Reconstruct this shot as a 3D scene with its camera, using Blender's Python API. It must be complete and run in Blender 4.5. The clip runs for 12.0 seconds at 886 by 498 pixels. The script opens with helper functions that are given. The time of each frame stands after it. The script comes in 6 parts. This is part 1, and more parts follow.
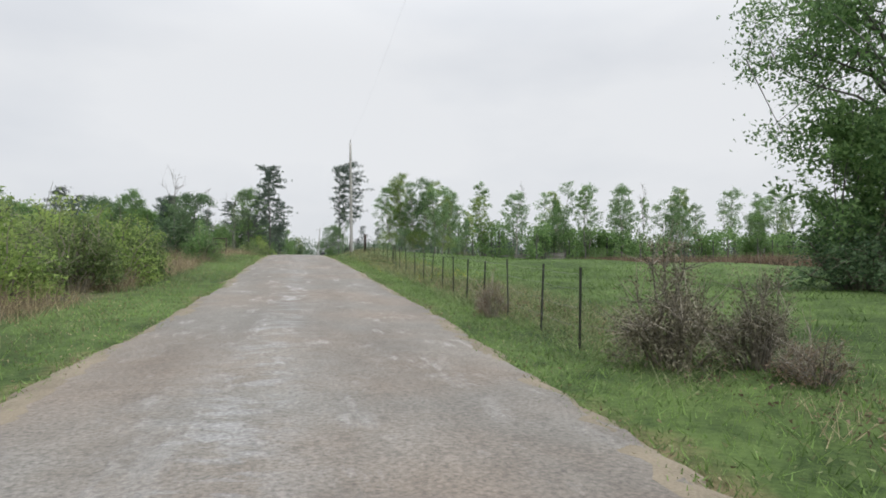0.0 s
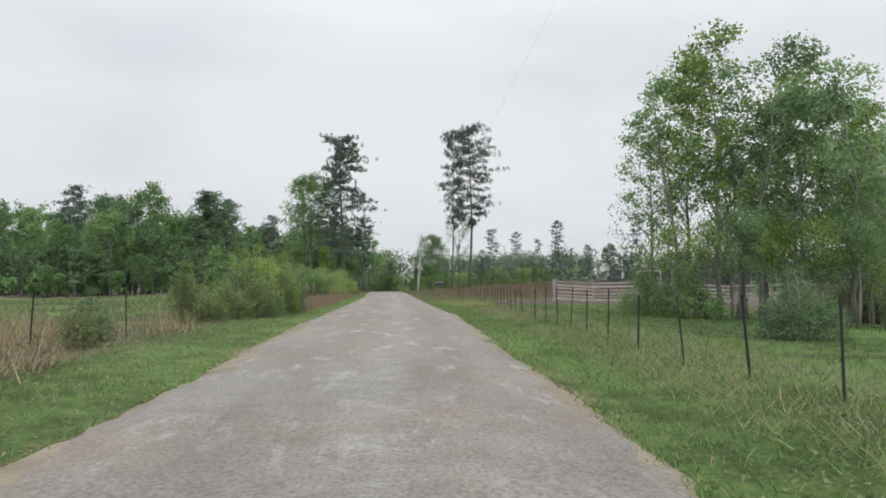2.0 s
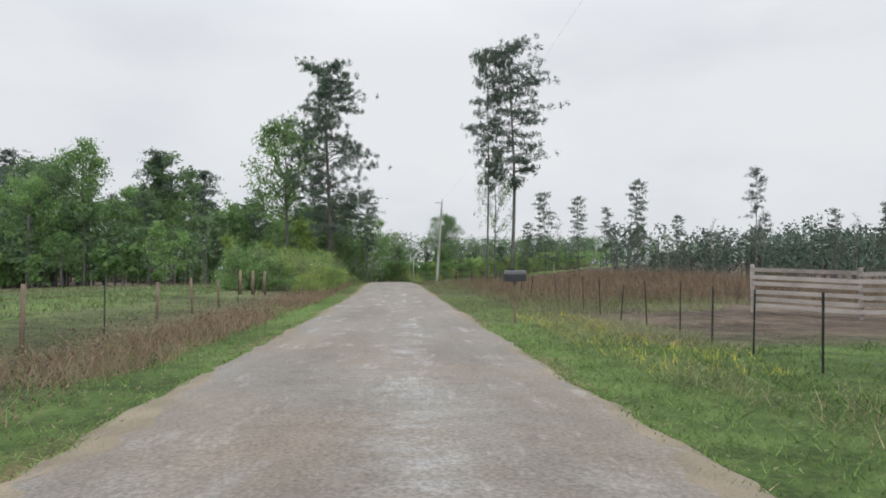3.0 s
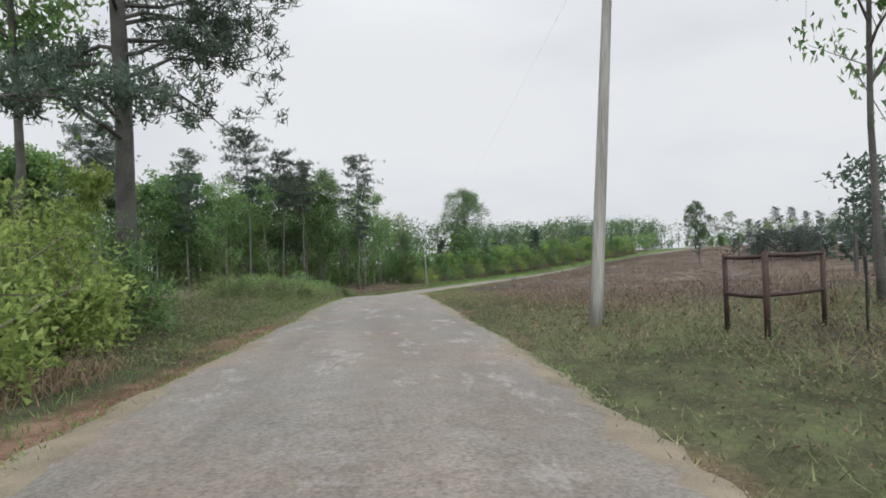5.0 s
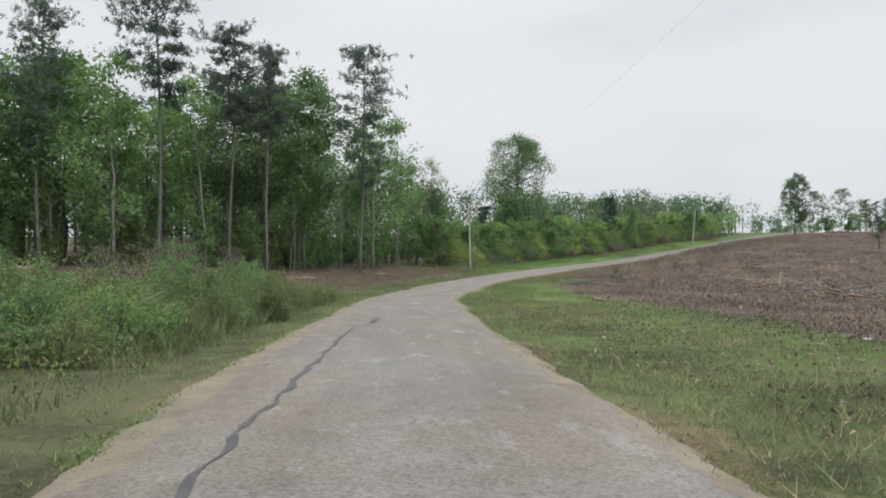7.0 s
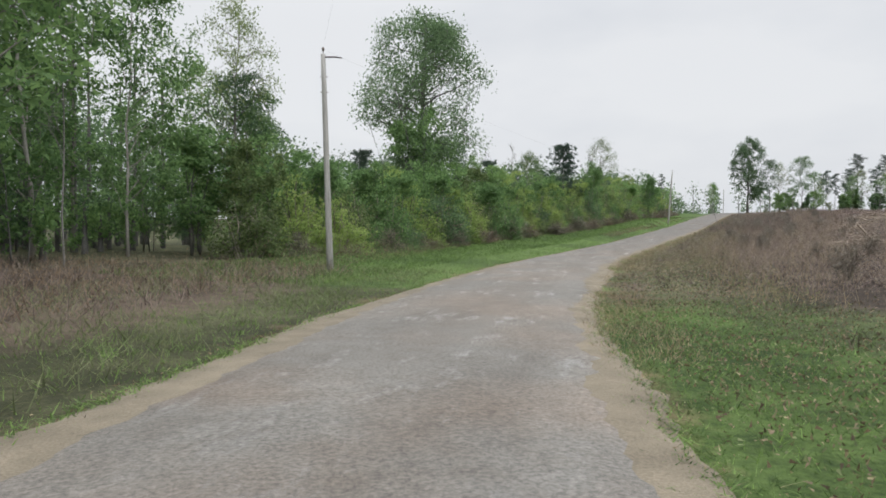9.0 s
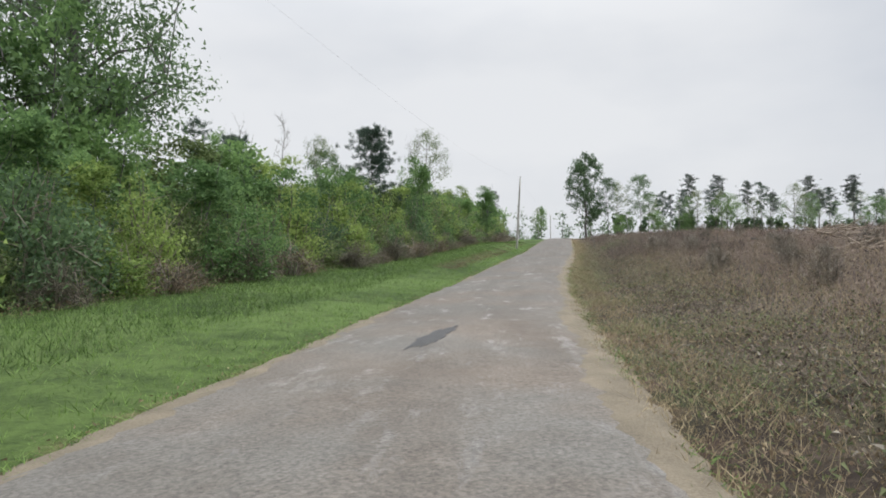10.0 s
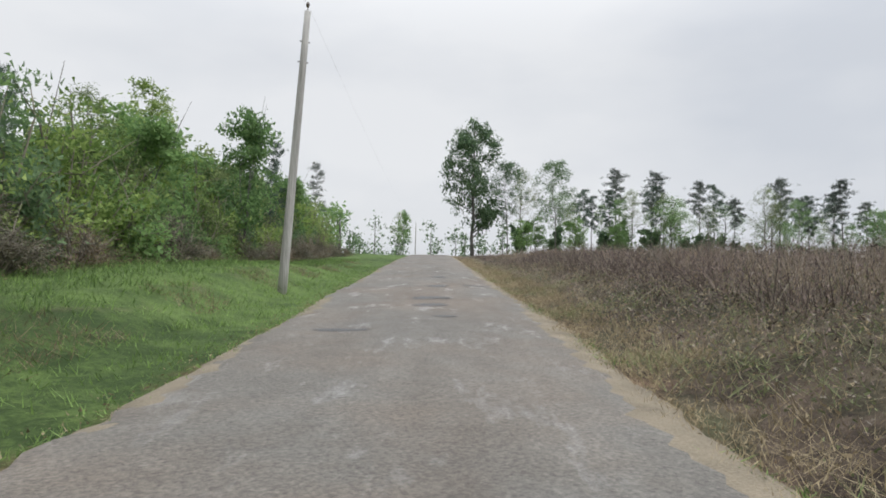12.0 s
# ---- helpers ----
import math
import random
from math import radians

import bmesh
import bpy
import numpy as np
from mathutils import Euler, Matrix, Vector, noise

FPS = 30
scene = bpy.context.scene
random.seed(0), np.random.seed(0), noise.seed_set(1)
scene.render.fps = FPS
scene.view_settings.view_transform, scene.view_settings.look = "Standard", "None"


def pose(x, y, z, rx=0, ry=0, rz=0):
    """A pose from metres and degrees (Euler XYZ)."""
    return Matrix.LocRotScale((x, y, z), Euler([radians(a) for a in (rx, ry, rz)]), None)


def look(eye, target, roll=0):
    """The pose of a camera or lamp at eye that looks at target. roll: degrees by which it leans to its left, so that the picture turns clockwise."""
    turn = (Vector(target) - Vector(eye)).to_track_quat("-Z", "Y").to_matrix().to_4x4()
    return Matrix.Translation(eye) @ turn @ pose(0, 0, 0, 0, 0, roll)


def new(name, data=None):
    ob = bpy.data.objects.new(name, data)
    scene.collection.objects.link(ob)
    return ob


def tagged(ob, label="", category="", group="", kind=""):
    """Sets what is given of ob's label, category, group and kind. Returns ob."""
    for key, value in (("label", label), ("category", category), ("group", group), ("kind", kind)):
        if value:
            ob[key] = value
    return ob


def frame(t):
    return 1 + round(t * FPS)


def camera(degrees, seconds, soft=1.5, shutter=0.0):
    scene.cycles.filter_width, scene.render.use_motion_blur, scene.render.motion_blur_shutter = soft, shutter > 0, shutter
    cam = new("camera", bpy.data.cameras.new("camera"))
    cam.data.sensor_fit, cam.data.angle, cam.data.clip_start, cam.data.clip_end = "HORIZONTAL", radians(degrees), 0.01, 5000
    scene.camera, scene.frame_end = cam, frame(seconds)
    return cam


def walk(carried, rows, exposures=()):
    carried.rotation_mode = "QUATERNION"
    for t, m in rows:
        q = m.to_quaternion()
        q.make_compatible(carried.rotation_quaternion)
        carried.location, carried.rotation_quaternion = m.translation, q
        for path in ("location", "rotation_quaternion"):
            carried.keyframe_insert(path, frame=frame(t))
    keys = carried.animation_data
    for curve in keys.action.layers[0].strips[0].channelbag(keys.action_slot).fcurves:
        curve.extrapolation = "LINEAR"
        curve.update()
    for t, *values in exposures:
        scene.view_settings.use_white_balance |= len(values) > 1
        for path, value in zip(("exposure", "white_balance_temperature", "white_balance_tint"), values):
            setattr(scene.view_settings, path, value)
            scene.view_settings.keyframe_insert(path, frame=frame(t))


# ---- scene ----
# ---------------------------------------------------------------- camera
# seconds, eye x, y, z, turn to the left, tilt up, roll (degrees)
PATH = [
    (0, 0.00, -0.00, 1.53, -3.64, 2.01, 0.27),
    (0.5, -2.00, 17.36, 2.27, 0.72, 2.28, -0.06),
    (1, -4.51, 34.22, 3.17, 2.38, 2.68, -0.19),
    (1.5, -6.93, 50.47, 4.07, 3.23, 3.04, -0.09),
    (2, -9.35, 66.39, 4.72, 3.96, 2.98, -0.00),
    (2.5, -11.60, 81.94, 4.97, 4.55, 2.29, -0.19),
    (2.7, -12.45, 88.05, 4.99, 4.66, 2.02, -0.15),
    (3.5, -15.83, 111.72, 4.94, 4.60, 1.60, -0.20),
    (4.3, -19.11, 134.14, 4.94, 4.29, 1.68, -0.27),
    (4.5, -19.91, 139.54, 4.98, 4.63, 1.65, -0.60),
    (5, -22.00, 152.76, 5.05, 5.10, 1.17, -1.88),
    (5.5, -24.23, 165.48, 5.11, 5.32, 0.83, -1.71),
    (6, -26.64, 177.71, 5.01, 5.65, 0.52, -1.27),
    (6.5, -28.80, 190.12, 4.75, 6.04, -0.13, -0.17),
    (6.7, -29.63, 195.25, 4.59, 6.28, -0.34, 0.09),
    (7.5, -33.61, 216.88, 3.61, 7.30, -1.40, 0.80),
    (8.3, -36.58, 240.26, 2.54, 3.65, -2.31, 2.06),
    (8.5, -36.65, 246.40, 2.31, 2.00, -2.24, 1.49),
    (9, -35.17, 262.09, 2.02, -4.14, -1.35, 0.24),
    (9.5, -31.55, 278.26, 1.93, -11.04, -0.53, -0.21),
    (10, -26.06, 294.07, 2.09, -19.03, 1.19, -0.80),
    (10.5, -19.14, 308.93, 2.34, -23.48, 1.03, -0.07),
    (11, -11.93, 322.73, 2.81, -27.54, 1.52, -0.20),
    (11.5, -4.81, 335.21, 3.44, -29.21, 2.12, -0.01),
    (12, 1.94, 346.92, 4.11, -30.44, 2.42, 0.89),
]
cam = camera(66.3, 12.0, soft=1.75)
walk(cam, [(t, pose(x, y, z, 90 + tilt, 0, turn) @ pose(0, 0, 0, 0, 0, roll)) for t, x, y, z, turn, tilt, roll in PATH])

# ---------------------------------------------------------------- sky, sun
SUN_UP, SUN_ROUND = radians(48), radians(150)
world = bpy.data.worlds.new("overcast_sky")
scene.world = world
world.use_nodes = True
wn, wl = world.node_tree.nodes, world.node_tree.links
wn.clear()
w_out = wn.new("ShaderNodeOutputWorld")
w_bg = wn.new("ShaderNodeBackground")
w_sky = wn.new("ShaderNodeTexSky")
w_sky.sky_type = "NISHITA"
w_sky.sun_disc = False
w_sky.sun_elevation, w_sky.sun_rotation = SUN_UP, SUN_ROUND
w_sky.air_density, w_sky.dust_density = 1.0, 4.0
w_co = wn.new("ShaderNodeTexCoord")
w_map = wn.new("ShaderNodeMapping")
w_map.inputs["Scale"].default_value = (1.0, 1.0, 2.6)
w_cloud = wn.new("ShaderNodeTexNoise")
w_cloud.inputs["Scale"].default_value = 1.7
w_cloud.inputs["Detail"].default_value = 5
w_cloud.inputs["Roughness"].default_value = 0.48
w_ramp = wn.new("ShaderNodeValToRGB")
w_ramp.color_ramp.elements[0].position, w_ramp.color_ramp.elements[0].color = 0.34, (6.55, 6.88, 7.45, 1)
w_ramp.color_ramp.elements[1].position, w_ramp.color_ramp.elements[1].color = 0.62, (8.35, 8.5, 8.75, 1)
w_mix = wn.new("ShaderNodeMix")
w_mix.data_type = "RGBA"
w_mix.inputs["Factor"].default_value = 0.93
wl.new(w_co.outputs["Generated"], w_map.inputs["Vector"])
wl.new(w_map.outputs["Vector"], w_cloud.inputs["Vector"])
wl.new(w_cloud.outputs["Fac"], w_ramp.inputs["Fac"])
wl.new(w_sky.outputs["Color"], w_mix.inputs["A"])
wl.new(w_ramp.outputs["Color"], w_mix.inputs["B"])
# an overcast sky is brighter overhead than at the horizon
w_sep, w_high, w_up = wn.new("ShaderNodeSeparateXYZ"), wn.new("ShaderNodeMapRange"), wn.new("ShaderNodeVectorMath")
w_high.interpolation_type = "SMOOTHSTEP"
w_high.inputs["From Min"].default_value, w_high.inputs["From Max"].default_value = 0.28, 1.0
w_high.inputs["To Min"].default_value, w_high.inputs["To Max"].default_value = 1.0, 3.3
w_up.operation = "SCALE"
wl.new(w_co.outputs["Generated"], w_sep.inputs["Vector"])
wl.new(w_sep.outputs["Z"], w_high.inputs["Value"])
wl.new(w_mix.outputs["Result"], w_up.inputs["Vector"])
wl.new(w_high.outputs["Result"], w_up.inputs["Scale"])
wl.new(w_up.outputs["Vector"], w_bg.inputs["Color"])
wl.new(w_bg.outputs["Background"], w_out.inputs["Surface"])
w_bg.inputs["Strength"].default_value = 0.10

sun_data = bpy.data.lights.new("sun", "SUN")
sun_data.energy, sun_data.angle, sun_data.color = 1.5, radians(60), (0.91, 0.98, 1.03)
sun = new("sun", sun_data)
sun.matrix_world = look((60 * math.sin(SUN_ROUND), 60 * math.cos(SUN_ROUND), 60 * math.tan(SUN_UP)), (0, 0, 0))
scene.view_settings.exposure = 0.0

# ---------------------------------------------------------------- materials
def shader(name, dark, light, scale=3.0, fine=40.0, rough=0.9, bump=0.3, metal=0.0, spread=0.35, island=0.0, twin=0.0, gloss=None, streaks=False):
    """A rough surface whose colour drifts between two tones at two scales, with fine relief. island: how far single leaves or blades differ;
    twin: how far one thing differs from the next."""
    m = bpy.data.materials.new(name)
    m.use_nodes = True
    n, l = m.node_tree.nodes, m.node_tree.links
    b = n["Principled BSDF"]
    b.inputs["Roughness"].default_value, b.inputs["Metallic"].default_value = rough, metal
    if gloss is not None:
        b.inputs["Specular IOR Level"].default_value = gloss
    co = n.new("ShaderNodeNewGeometry")
    big, small = n.new("ShaderNodeTexNoise"), n.new("ShaderNodeTexNoise")
    big.inputs["Scale"].default_value, small.inputs["Scale"].default_value = scale, fine
    big.inputs["Detail"].default_value = small.inputs["Detail"].default_value = 4
    where = co.outputs["Position"]
    if streaks:
        long = n.new("ShaderNodeMapping")
        long.inputs["Scale"].default_value = (1.0, 1.0, 0.05)
        l.new(where, long.inputs["Vector"])
        where = long.outputs["Vector"]
    l.new(where, big.inputs["Vector"])
    l.new(where, small.inputs["Vector"])
    add = n.new("ShaderNodeMath")
    add.operation = "MULTIPLY_ADD"
    add.inputs[1].default_value = 0.5
    half = n.new("ShaderNodeMath")
    half.operation = "MULTIPLY"
    half.inputs[1].default_value = 0.5
    l.new(small.outputs["Fac"], half.inputs[0])
    l.new(big.outputs["Fac"], add.inputs[0])
    l.new(half.outputs[0], add.inputs[2])
    fac = add.outputs[0]
    if island:
        extra = n.new("ShaderNodeMath")
        extra.operation = "MULTIPLY_ADD"
        extra.inputs[1].default_value = island
        l.new(co.outputs["Random Per Island"], extra.inputs[0])
        sub = n.new("ShaderNodeMath")
        sub.operation = "SUBTRACT"
        sub.inputs[1].default_value = island / 2
        l.new(fac, sub.inputs[0])
        l.new(sub.outputs[0], extra.inputs[2])
        fac = extra.outputs[0]
    if twin:
        info = n.new("ShaderNodeObjectInfo")
        more = n.new("ShaderNodeMath")
        more.operation = "MULTIPLY_ADD"
        more.inputs[1].default_value = twin
        l.new(info.outputs["Random"], more.inputs[0])
        sub = n.new("ShaderNodeMath")
        sub.operation = "SUBTRACT"
        sub.inputs[1].default_value = twin / 2
        l.new(fac, sub.inputs[0])
        l.new(sub.outputs[0], more.inputs[2])
        fac = more.outputs[0]
    ramp = n.new("ShaderNodeValToRGB")
    e = ramp.color_ramp.elements
    e[0].position, e[0].color = 0.5 - spread / 2, (*dark, 1)
    e[1].position, e[1].color = 0.5 + spread / 2, (*light, 1)
    l.new(fac, ramp.inputs["Fac"])
    l.new(ramp.outputs["Color"], b.inputs["Base Color"])
    if bump:
        k = n.new("ShaderNodeBump")
        k.inputs["Strength"].default_value, k.inputs["Distance"].default_value = bump, 0.02
        l.new(small.outputs["Fac"], k.inputs["Height"])
        l.new(k.outputs["Normal"], b.inputs["Normal"])
    return m


def leafy(name, dark, light, island=0.5, twin=0.3, see_through=0.5, spread=0.5):
    """Leaves: thin, so some light comes through them."""
    m = shader(name, dark, light, scale=0.5, fine=9.0, rough=0.65, bump=0, spread=spread, island=island, twin=twin, gloss=0.25)
    n, l = m.node_tree.nodes, m.node_tree.links
    b, out = n["Principled BSDF"], n["Material Output"]
    thin, mix = n.new("ShaderNodeBsdfTranslucent"), n.new("ShaderNodeMixShader")
    mix.inputs["Fac"].default_value = see_through
    colour = b.inputs["Base Color"].links[0].from_socket
    l.new(colour, thin.inputs["Color"])
    l.new(b.outputs[0], mix.inputs[1])
    l.new(thin.outputs[0], mix.inputs[2])
    l.new(mix.outputs[0], out.inputs["Surface"])
    return m


M_LEAF = leafy("spring_leaves", (0.084, 0.155, 0.058), (0.238, 0.368, 0.134), see_through=0.55)
M_LEAF_DARK = leafy("wood_leaves", (0.062, 0.108, 0.056), (0.172, 0.258, 0.122), see_through=0.5)
M_LEAF_BRIGHT = leafy("new_leaves", (0.105, 0.172, 0.042), (0.35, 0.445, 0.135), see_through=0.55)
M_LEAF_OLIVE = leafy("vine_leaves", (0.078, 0.115, 0.042), (0.25, 0.312, 0.125), see_through=0.55)
M_NEEDLE = leafy("pine_needles", (0.040, 0.066, 0.050), (0.122, 0.168, 0.122), see_through=0.35)
M_NEEDLE_GREY = leafy("grey_pine_needles", (0.048, 0.062, 0.054), (0.13, 0.155, 0.125), see_through=0.35)
M_TWIG = leafy("dry_twigs", (0.11, 0.097, 0.078), (0.29, 0.255, 0.20), island=0.8, see_through=0.1)
M_THORN = leafy("thorny_twigs", (0.060, 0.054, 0.036), (0.20, 0.18, 0.12), island=0.8, see_through=0.2)
M_BRUSH = leafy("dry_brush", (0.050, 0.037, 0.031), (0.280, 0.216, 0.182), island=0.9, see_through=0.3)
M_STRAW = leafy("dry_grass", (0.13, 0.10, 0.06), (0.40, 0.325, 0.20), island=0.7, see_through=0.3)
M_RUSSET = leafy("russet_grass", (0.078, 0.054, 0.036), (0.272, 0.198, 0.132), island=0.8, see_through=0.3)
M_GRASS = leafy("green_grass", (0.060, 0.102, 0.029), (0.186, 0.282, 0.080), island=0.6, see_through=0.4, spread=0.36)
M_LEAF_PALE = leafy("pale_spring_leaves", (0.11, 0.185, 0.085), (0.29, 0.42, 0.20), see_through=0.55)
M_WEED = leafy("mixed_grass", (0.082, 0.100, 0.042), (0.23, 0.255, 0.122), see_through=0.35, spread=0.36)
M_FLOWER = leafy("yellow_flowers", (0.320, 0.288, 0.032), (0.496, 0.448, 0.080), see_through=0.2)
M_BARK = shader("bark", (0.05, 0.047, 0.043), (0.155, 0.147, 0.135), 2, 30, 0.95, 0.7)
M_BARK_PALE = shader("pale_bark", (0.136, 0.124, 0.108), (0.320, 0.296, 0.264), 2, 25, 0.95, 0.5)
M_BARK_GREY = shader("grey_branches", (0.104, 0.096, 0.088), (0.240, 0.224, 0.208), 2, 25, 0.95, 0.4)
M_POLE = shader("weathered_pole", (0.19, 0.18, 0.165), (0.43, 0.415, 0.385), 5, 40, 0.9, 0.5, spread=0.32, streaks=True)
M_BOARD = shader("weathered_boards", (0.20, 0.176, 0.158), (0.42, 0.38, 0.35), 1.5, 22, 0.9, 0.5, twin=0.3)
M_STEEL = shader("rusty_pipe", (0.022, 0.014, 0.012), (0.075, 0.04, 0.03), 5, 40, 0.7, 0.3, metal=0.3)
M_POST = shader("steel_fence_post", (0.014, 0.016, 0.014), (0.04, 0.04, 0.034), 6, 40, 0.7, 0.2, metal=0.3, twin=0.3)
M_WOODPOST = shader("old_wooden_post", (0.09, 0.065, 0.045), (0.22, 0.165, 0.12), 4, 30, 0.95, 0.6)
M_WIRE = shader("galvanised_wire", (0.12, 0.115, 0.11), (0.24, 0.23, 0.22), 6, 40, 0.6, 0, metal=0.6)
M_BOX = shader("pale_green_paint", (0.264, 0.296, 0.248), (0.368, 0.392, 0.336), 3, 40, 0.55, 0.1)
M_BLACK = shader("black_paint", (0.012, 0.012, 0.014), (0.03, 0.03, 0.034), 5, 50, 0.5, 0.1)
M_GLASS = shader("brown_insulator", (0.05, 0.03, 0.02), (0.09, 0.06, 0.04), 6, 40, 0.25, 0)
M_LOG = shader("cut_wood", (0.128, 0.096, 0.068), (0.336, 0.272, 0.208), 3, 30, 0.9, 0.5, twin=0.4)
M_TAR = shader("tar_patch", (0.020, 0.019, 0.019), (0.062, 0.059, 0.056), 9, 60, 0.55, 0.7)
M_CRACK = shader("tar_crack", (0.026, 0.025, 0.024), (0.086, 0.083, 0.079), 5, 60, 0.6, 0.5)
M_STONE = shader("pale_stone", (0.288, 0.264, 0.224), (0.480, 0.456, 0.416), 4, 40, 0.9, 0.4, twin=0.3)


def road_shader():
    """Worn chip seal: grey with tan, paler wheel tracks along it, streaks with the wet sheen in their colour, fine
    stones.
    """
    m = bpy.data.materials.new("chip_seal")
    m.use_nodes = True
    n, l = m.node_tree.nodes, m.node_tree.links
    b = n["Principled BSDF"]
    uv = n.new("ShaderNodeAttribute")
    uv.attribute_name = "lane"
    geo = n.new("ShaderNodeNewGeometry")

    def noise_node(scale, vector, detail=4, rough=0.55):
        t = n.new("ShaderNodeTexNoise")
        t.inputs["Scale"].default_value, t.inputs["Detail"].default_value, t.inputs["Roughness"].default_value = scale, detail, rough
        l.new(vector, t.inputs["Vector"])
        return t.outputs["Fac"]

    def stretched(sx, sy):
        t = n.new("ShaderNodeMapping")
        t.inputs["Scale"].default_value = (sx, sy, 1)
        l.new(uv.outputs["Vector"], t.inputs["Vector"])
        return t.outputs["Vector"]

    def ramp(fac, stops):
        t = n.new("ShaderNodeValToRGB")
        e = t.color_ramp.elements
        while len(e) < len(stops):
            e.new(0.5)
        for k, (p, c) in zip(e, stops):
            k.position, k.color = p, (*c, 1)
        l.new(fac, t.inputs["Fac"])
        return t.outputs["Color"]

    def blend(kind, fac, a, c):
        t = n.new("ShaderNodeMix")
        t.data_type, t.blend_type = "RGBA", kind
        t.inputs["Factor"].default_value = 1.0
        if not isinstance(fac, float):
            l.new(fac, t.inputs["Factor"])
        else:
            t.inputs["Factor"].default_value = fac
        l.new(a, t.inputs["A"])
        l.new(c, t.inputs["B"])
        return t.outputs["Result"]

    base = ramp(noise_node(1.0, stretched(0.8, 0.16)), [(0.32, (0.130, 0.114, 0.097)), (0.68, (0.180, 0.163, 0.142))])
    tan = ramp(noise_node(0.35, geo.outputs["Position"], 3), [(0.40, (0.48, 0.5, 0.51)), (0.66, (0.56, 0.50, 0.45))])
    base = blend("OVERLAY", 0.7, base, tan)
    # pale streaks and flaking; the wet road's sheen is put into their colour
    streak = ramp(noise_node(1.0, stretched(1.7, 0.55), 6, 0.7), [(0.55, (0, 0, 0)), (0.66, (1, 1, 1))])
    pale = n.new("ShaderNodeRGB")
    pale.outputs[0].default_value = (0.240, 0.238, 0.232, 1)
    flake_sheen = ramp(noise_node(1.0, stretched(1.5, 3.2), 5, 0.65), [(0.47, (0, 0, 0)), (0.58, (1, 1, 1))])
    parts = n.new("ShaderNodeSeparateXYZ")
    l.new(uv.outputs["Vector"], parts.inputs["Vector"])
    worn = n.new("ShaderNodeMath")
    worn.operation = "MULTIPLY"
    l.new(flake_sheen, worn.inputs[0])
    l.new(parts.outputs["Z"], worn.inputs[1])
    half = n.new("ShaderNodeMath")
    half.operation = "MULTIPLY_ADD"
    half.inputs[1].default_value = 0.18
    l.new(streak, half.inputs[0])
    l.new(worn.outputs[0], half.inputs[2])
    base = blend("MIX", half.outputs[0], base, pale.outputs[0])
    # the surface gets darker further on
    far_tone = n.new("ShaderNodeMapRange")
    far_tone.inputs["From Min"].default_value, far_tone.inputs["From Max"].default_value = 285, 355
    far_tone.inputs["To Min"].default_value, far_tone.inputs["To Max"].default_value = 0.97, 0.76
    l.new(parts.outputs["Y"], far_tone.inputs["Value"])
    far_toned = n.new("ShaderNodeVectorMath")
    far_toned.operation = "SCALE"
    l.new(base, far_toned.inputs[0])
    l.new(far_tone.outputs["Result"], far_toned.inputs["Scale"])
    base = far_toned.outputs["Vector"]
    # blown sand towards the edges
    rim = n.new("ShaderNodeAttribute")
    rim.attribute_name = "rim"
    drift = n.new("ShaderNodeMath")
    drift.operation = "MULTIPLY_ADD"
    drift.inputs[1].default_value = 0.6
    l.new(noise_node(1.3, geo.outputs["Position"], 5, 0.6), drift.inputs[0])
    l.new(rim.outputs["Fac"], drift.inputs[2])
    sandy = ramp(drift.outputs[0], [(1.00, (0, 0, 0)), (1.28, (0.95, 0.95, 0.95))])
    sand = n.new("ShaderNodeRGB")
    sand.outputs[0].default_value = (0.210, 0.178, 0.132, 1)
    base = blend("MIX", sandy, base, sand.outputs[0])
    stones = noise_node(24, geo.outputs["Position"], 6, 0.75)
    grit = ramp(stones, [(0.34, (0.18, 0.18, 0.18)), (0.66, (0.82, 0.82, 0.82))])
    base = blend("OVERLAY", 0.75, base, grit)
    dirt = ramp(noise_node(2.2, geo.outputs["Position"], 6, 0.65), [(0.30, (0.40, 0.38, 0.36)), (0.62, (0.52, 0.52, 0.52))])
    base = blend("OVERLAY", 0.8, base, dirt)
    l.new(base, b.inputs["Base Color"])
    gl = n.new("ShaderNodeMapRange")
    gl.inputs["To Min"].default_value, gl.inputs["To Max"].default_value = 0.85, 0.42
    l.new(streak, gl.inputs["Value"])
    l.new(gl.outputs["Result"], b.inputs["Roughness"])
    k = n.new("ShaderNodeBump")
    k.inputs["Strength"].default_value, k.inputs["Distance"].default_value = 0.6, 0.02
    l.new(stones, k.inputs["Height"])
    l.new(k.outputs["Normal"], b.inputs["Normal"])
    return m


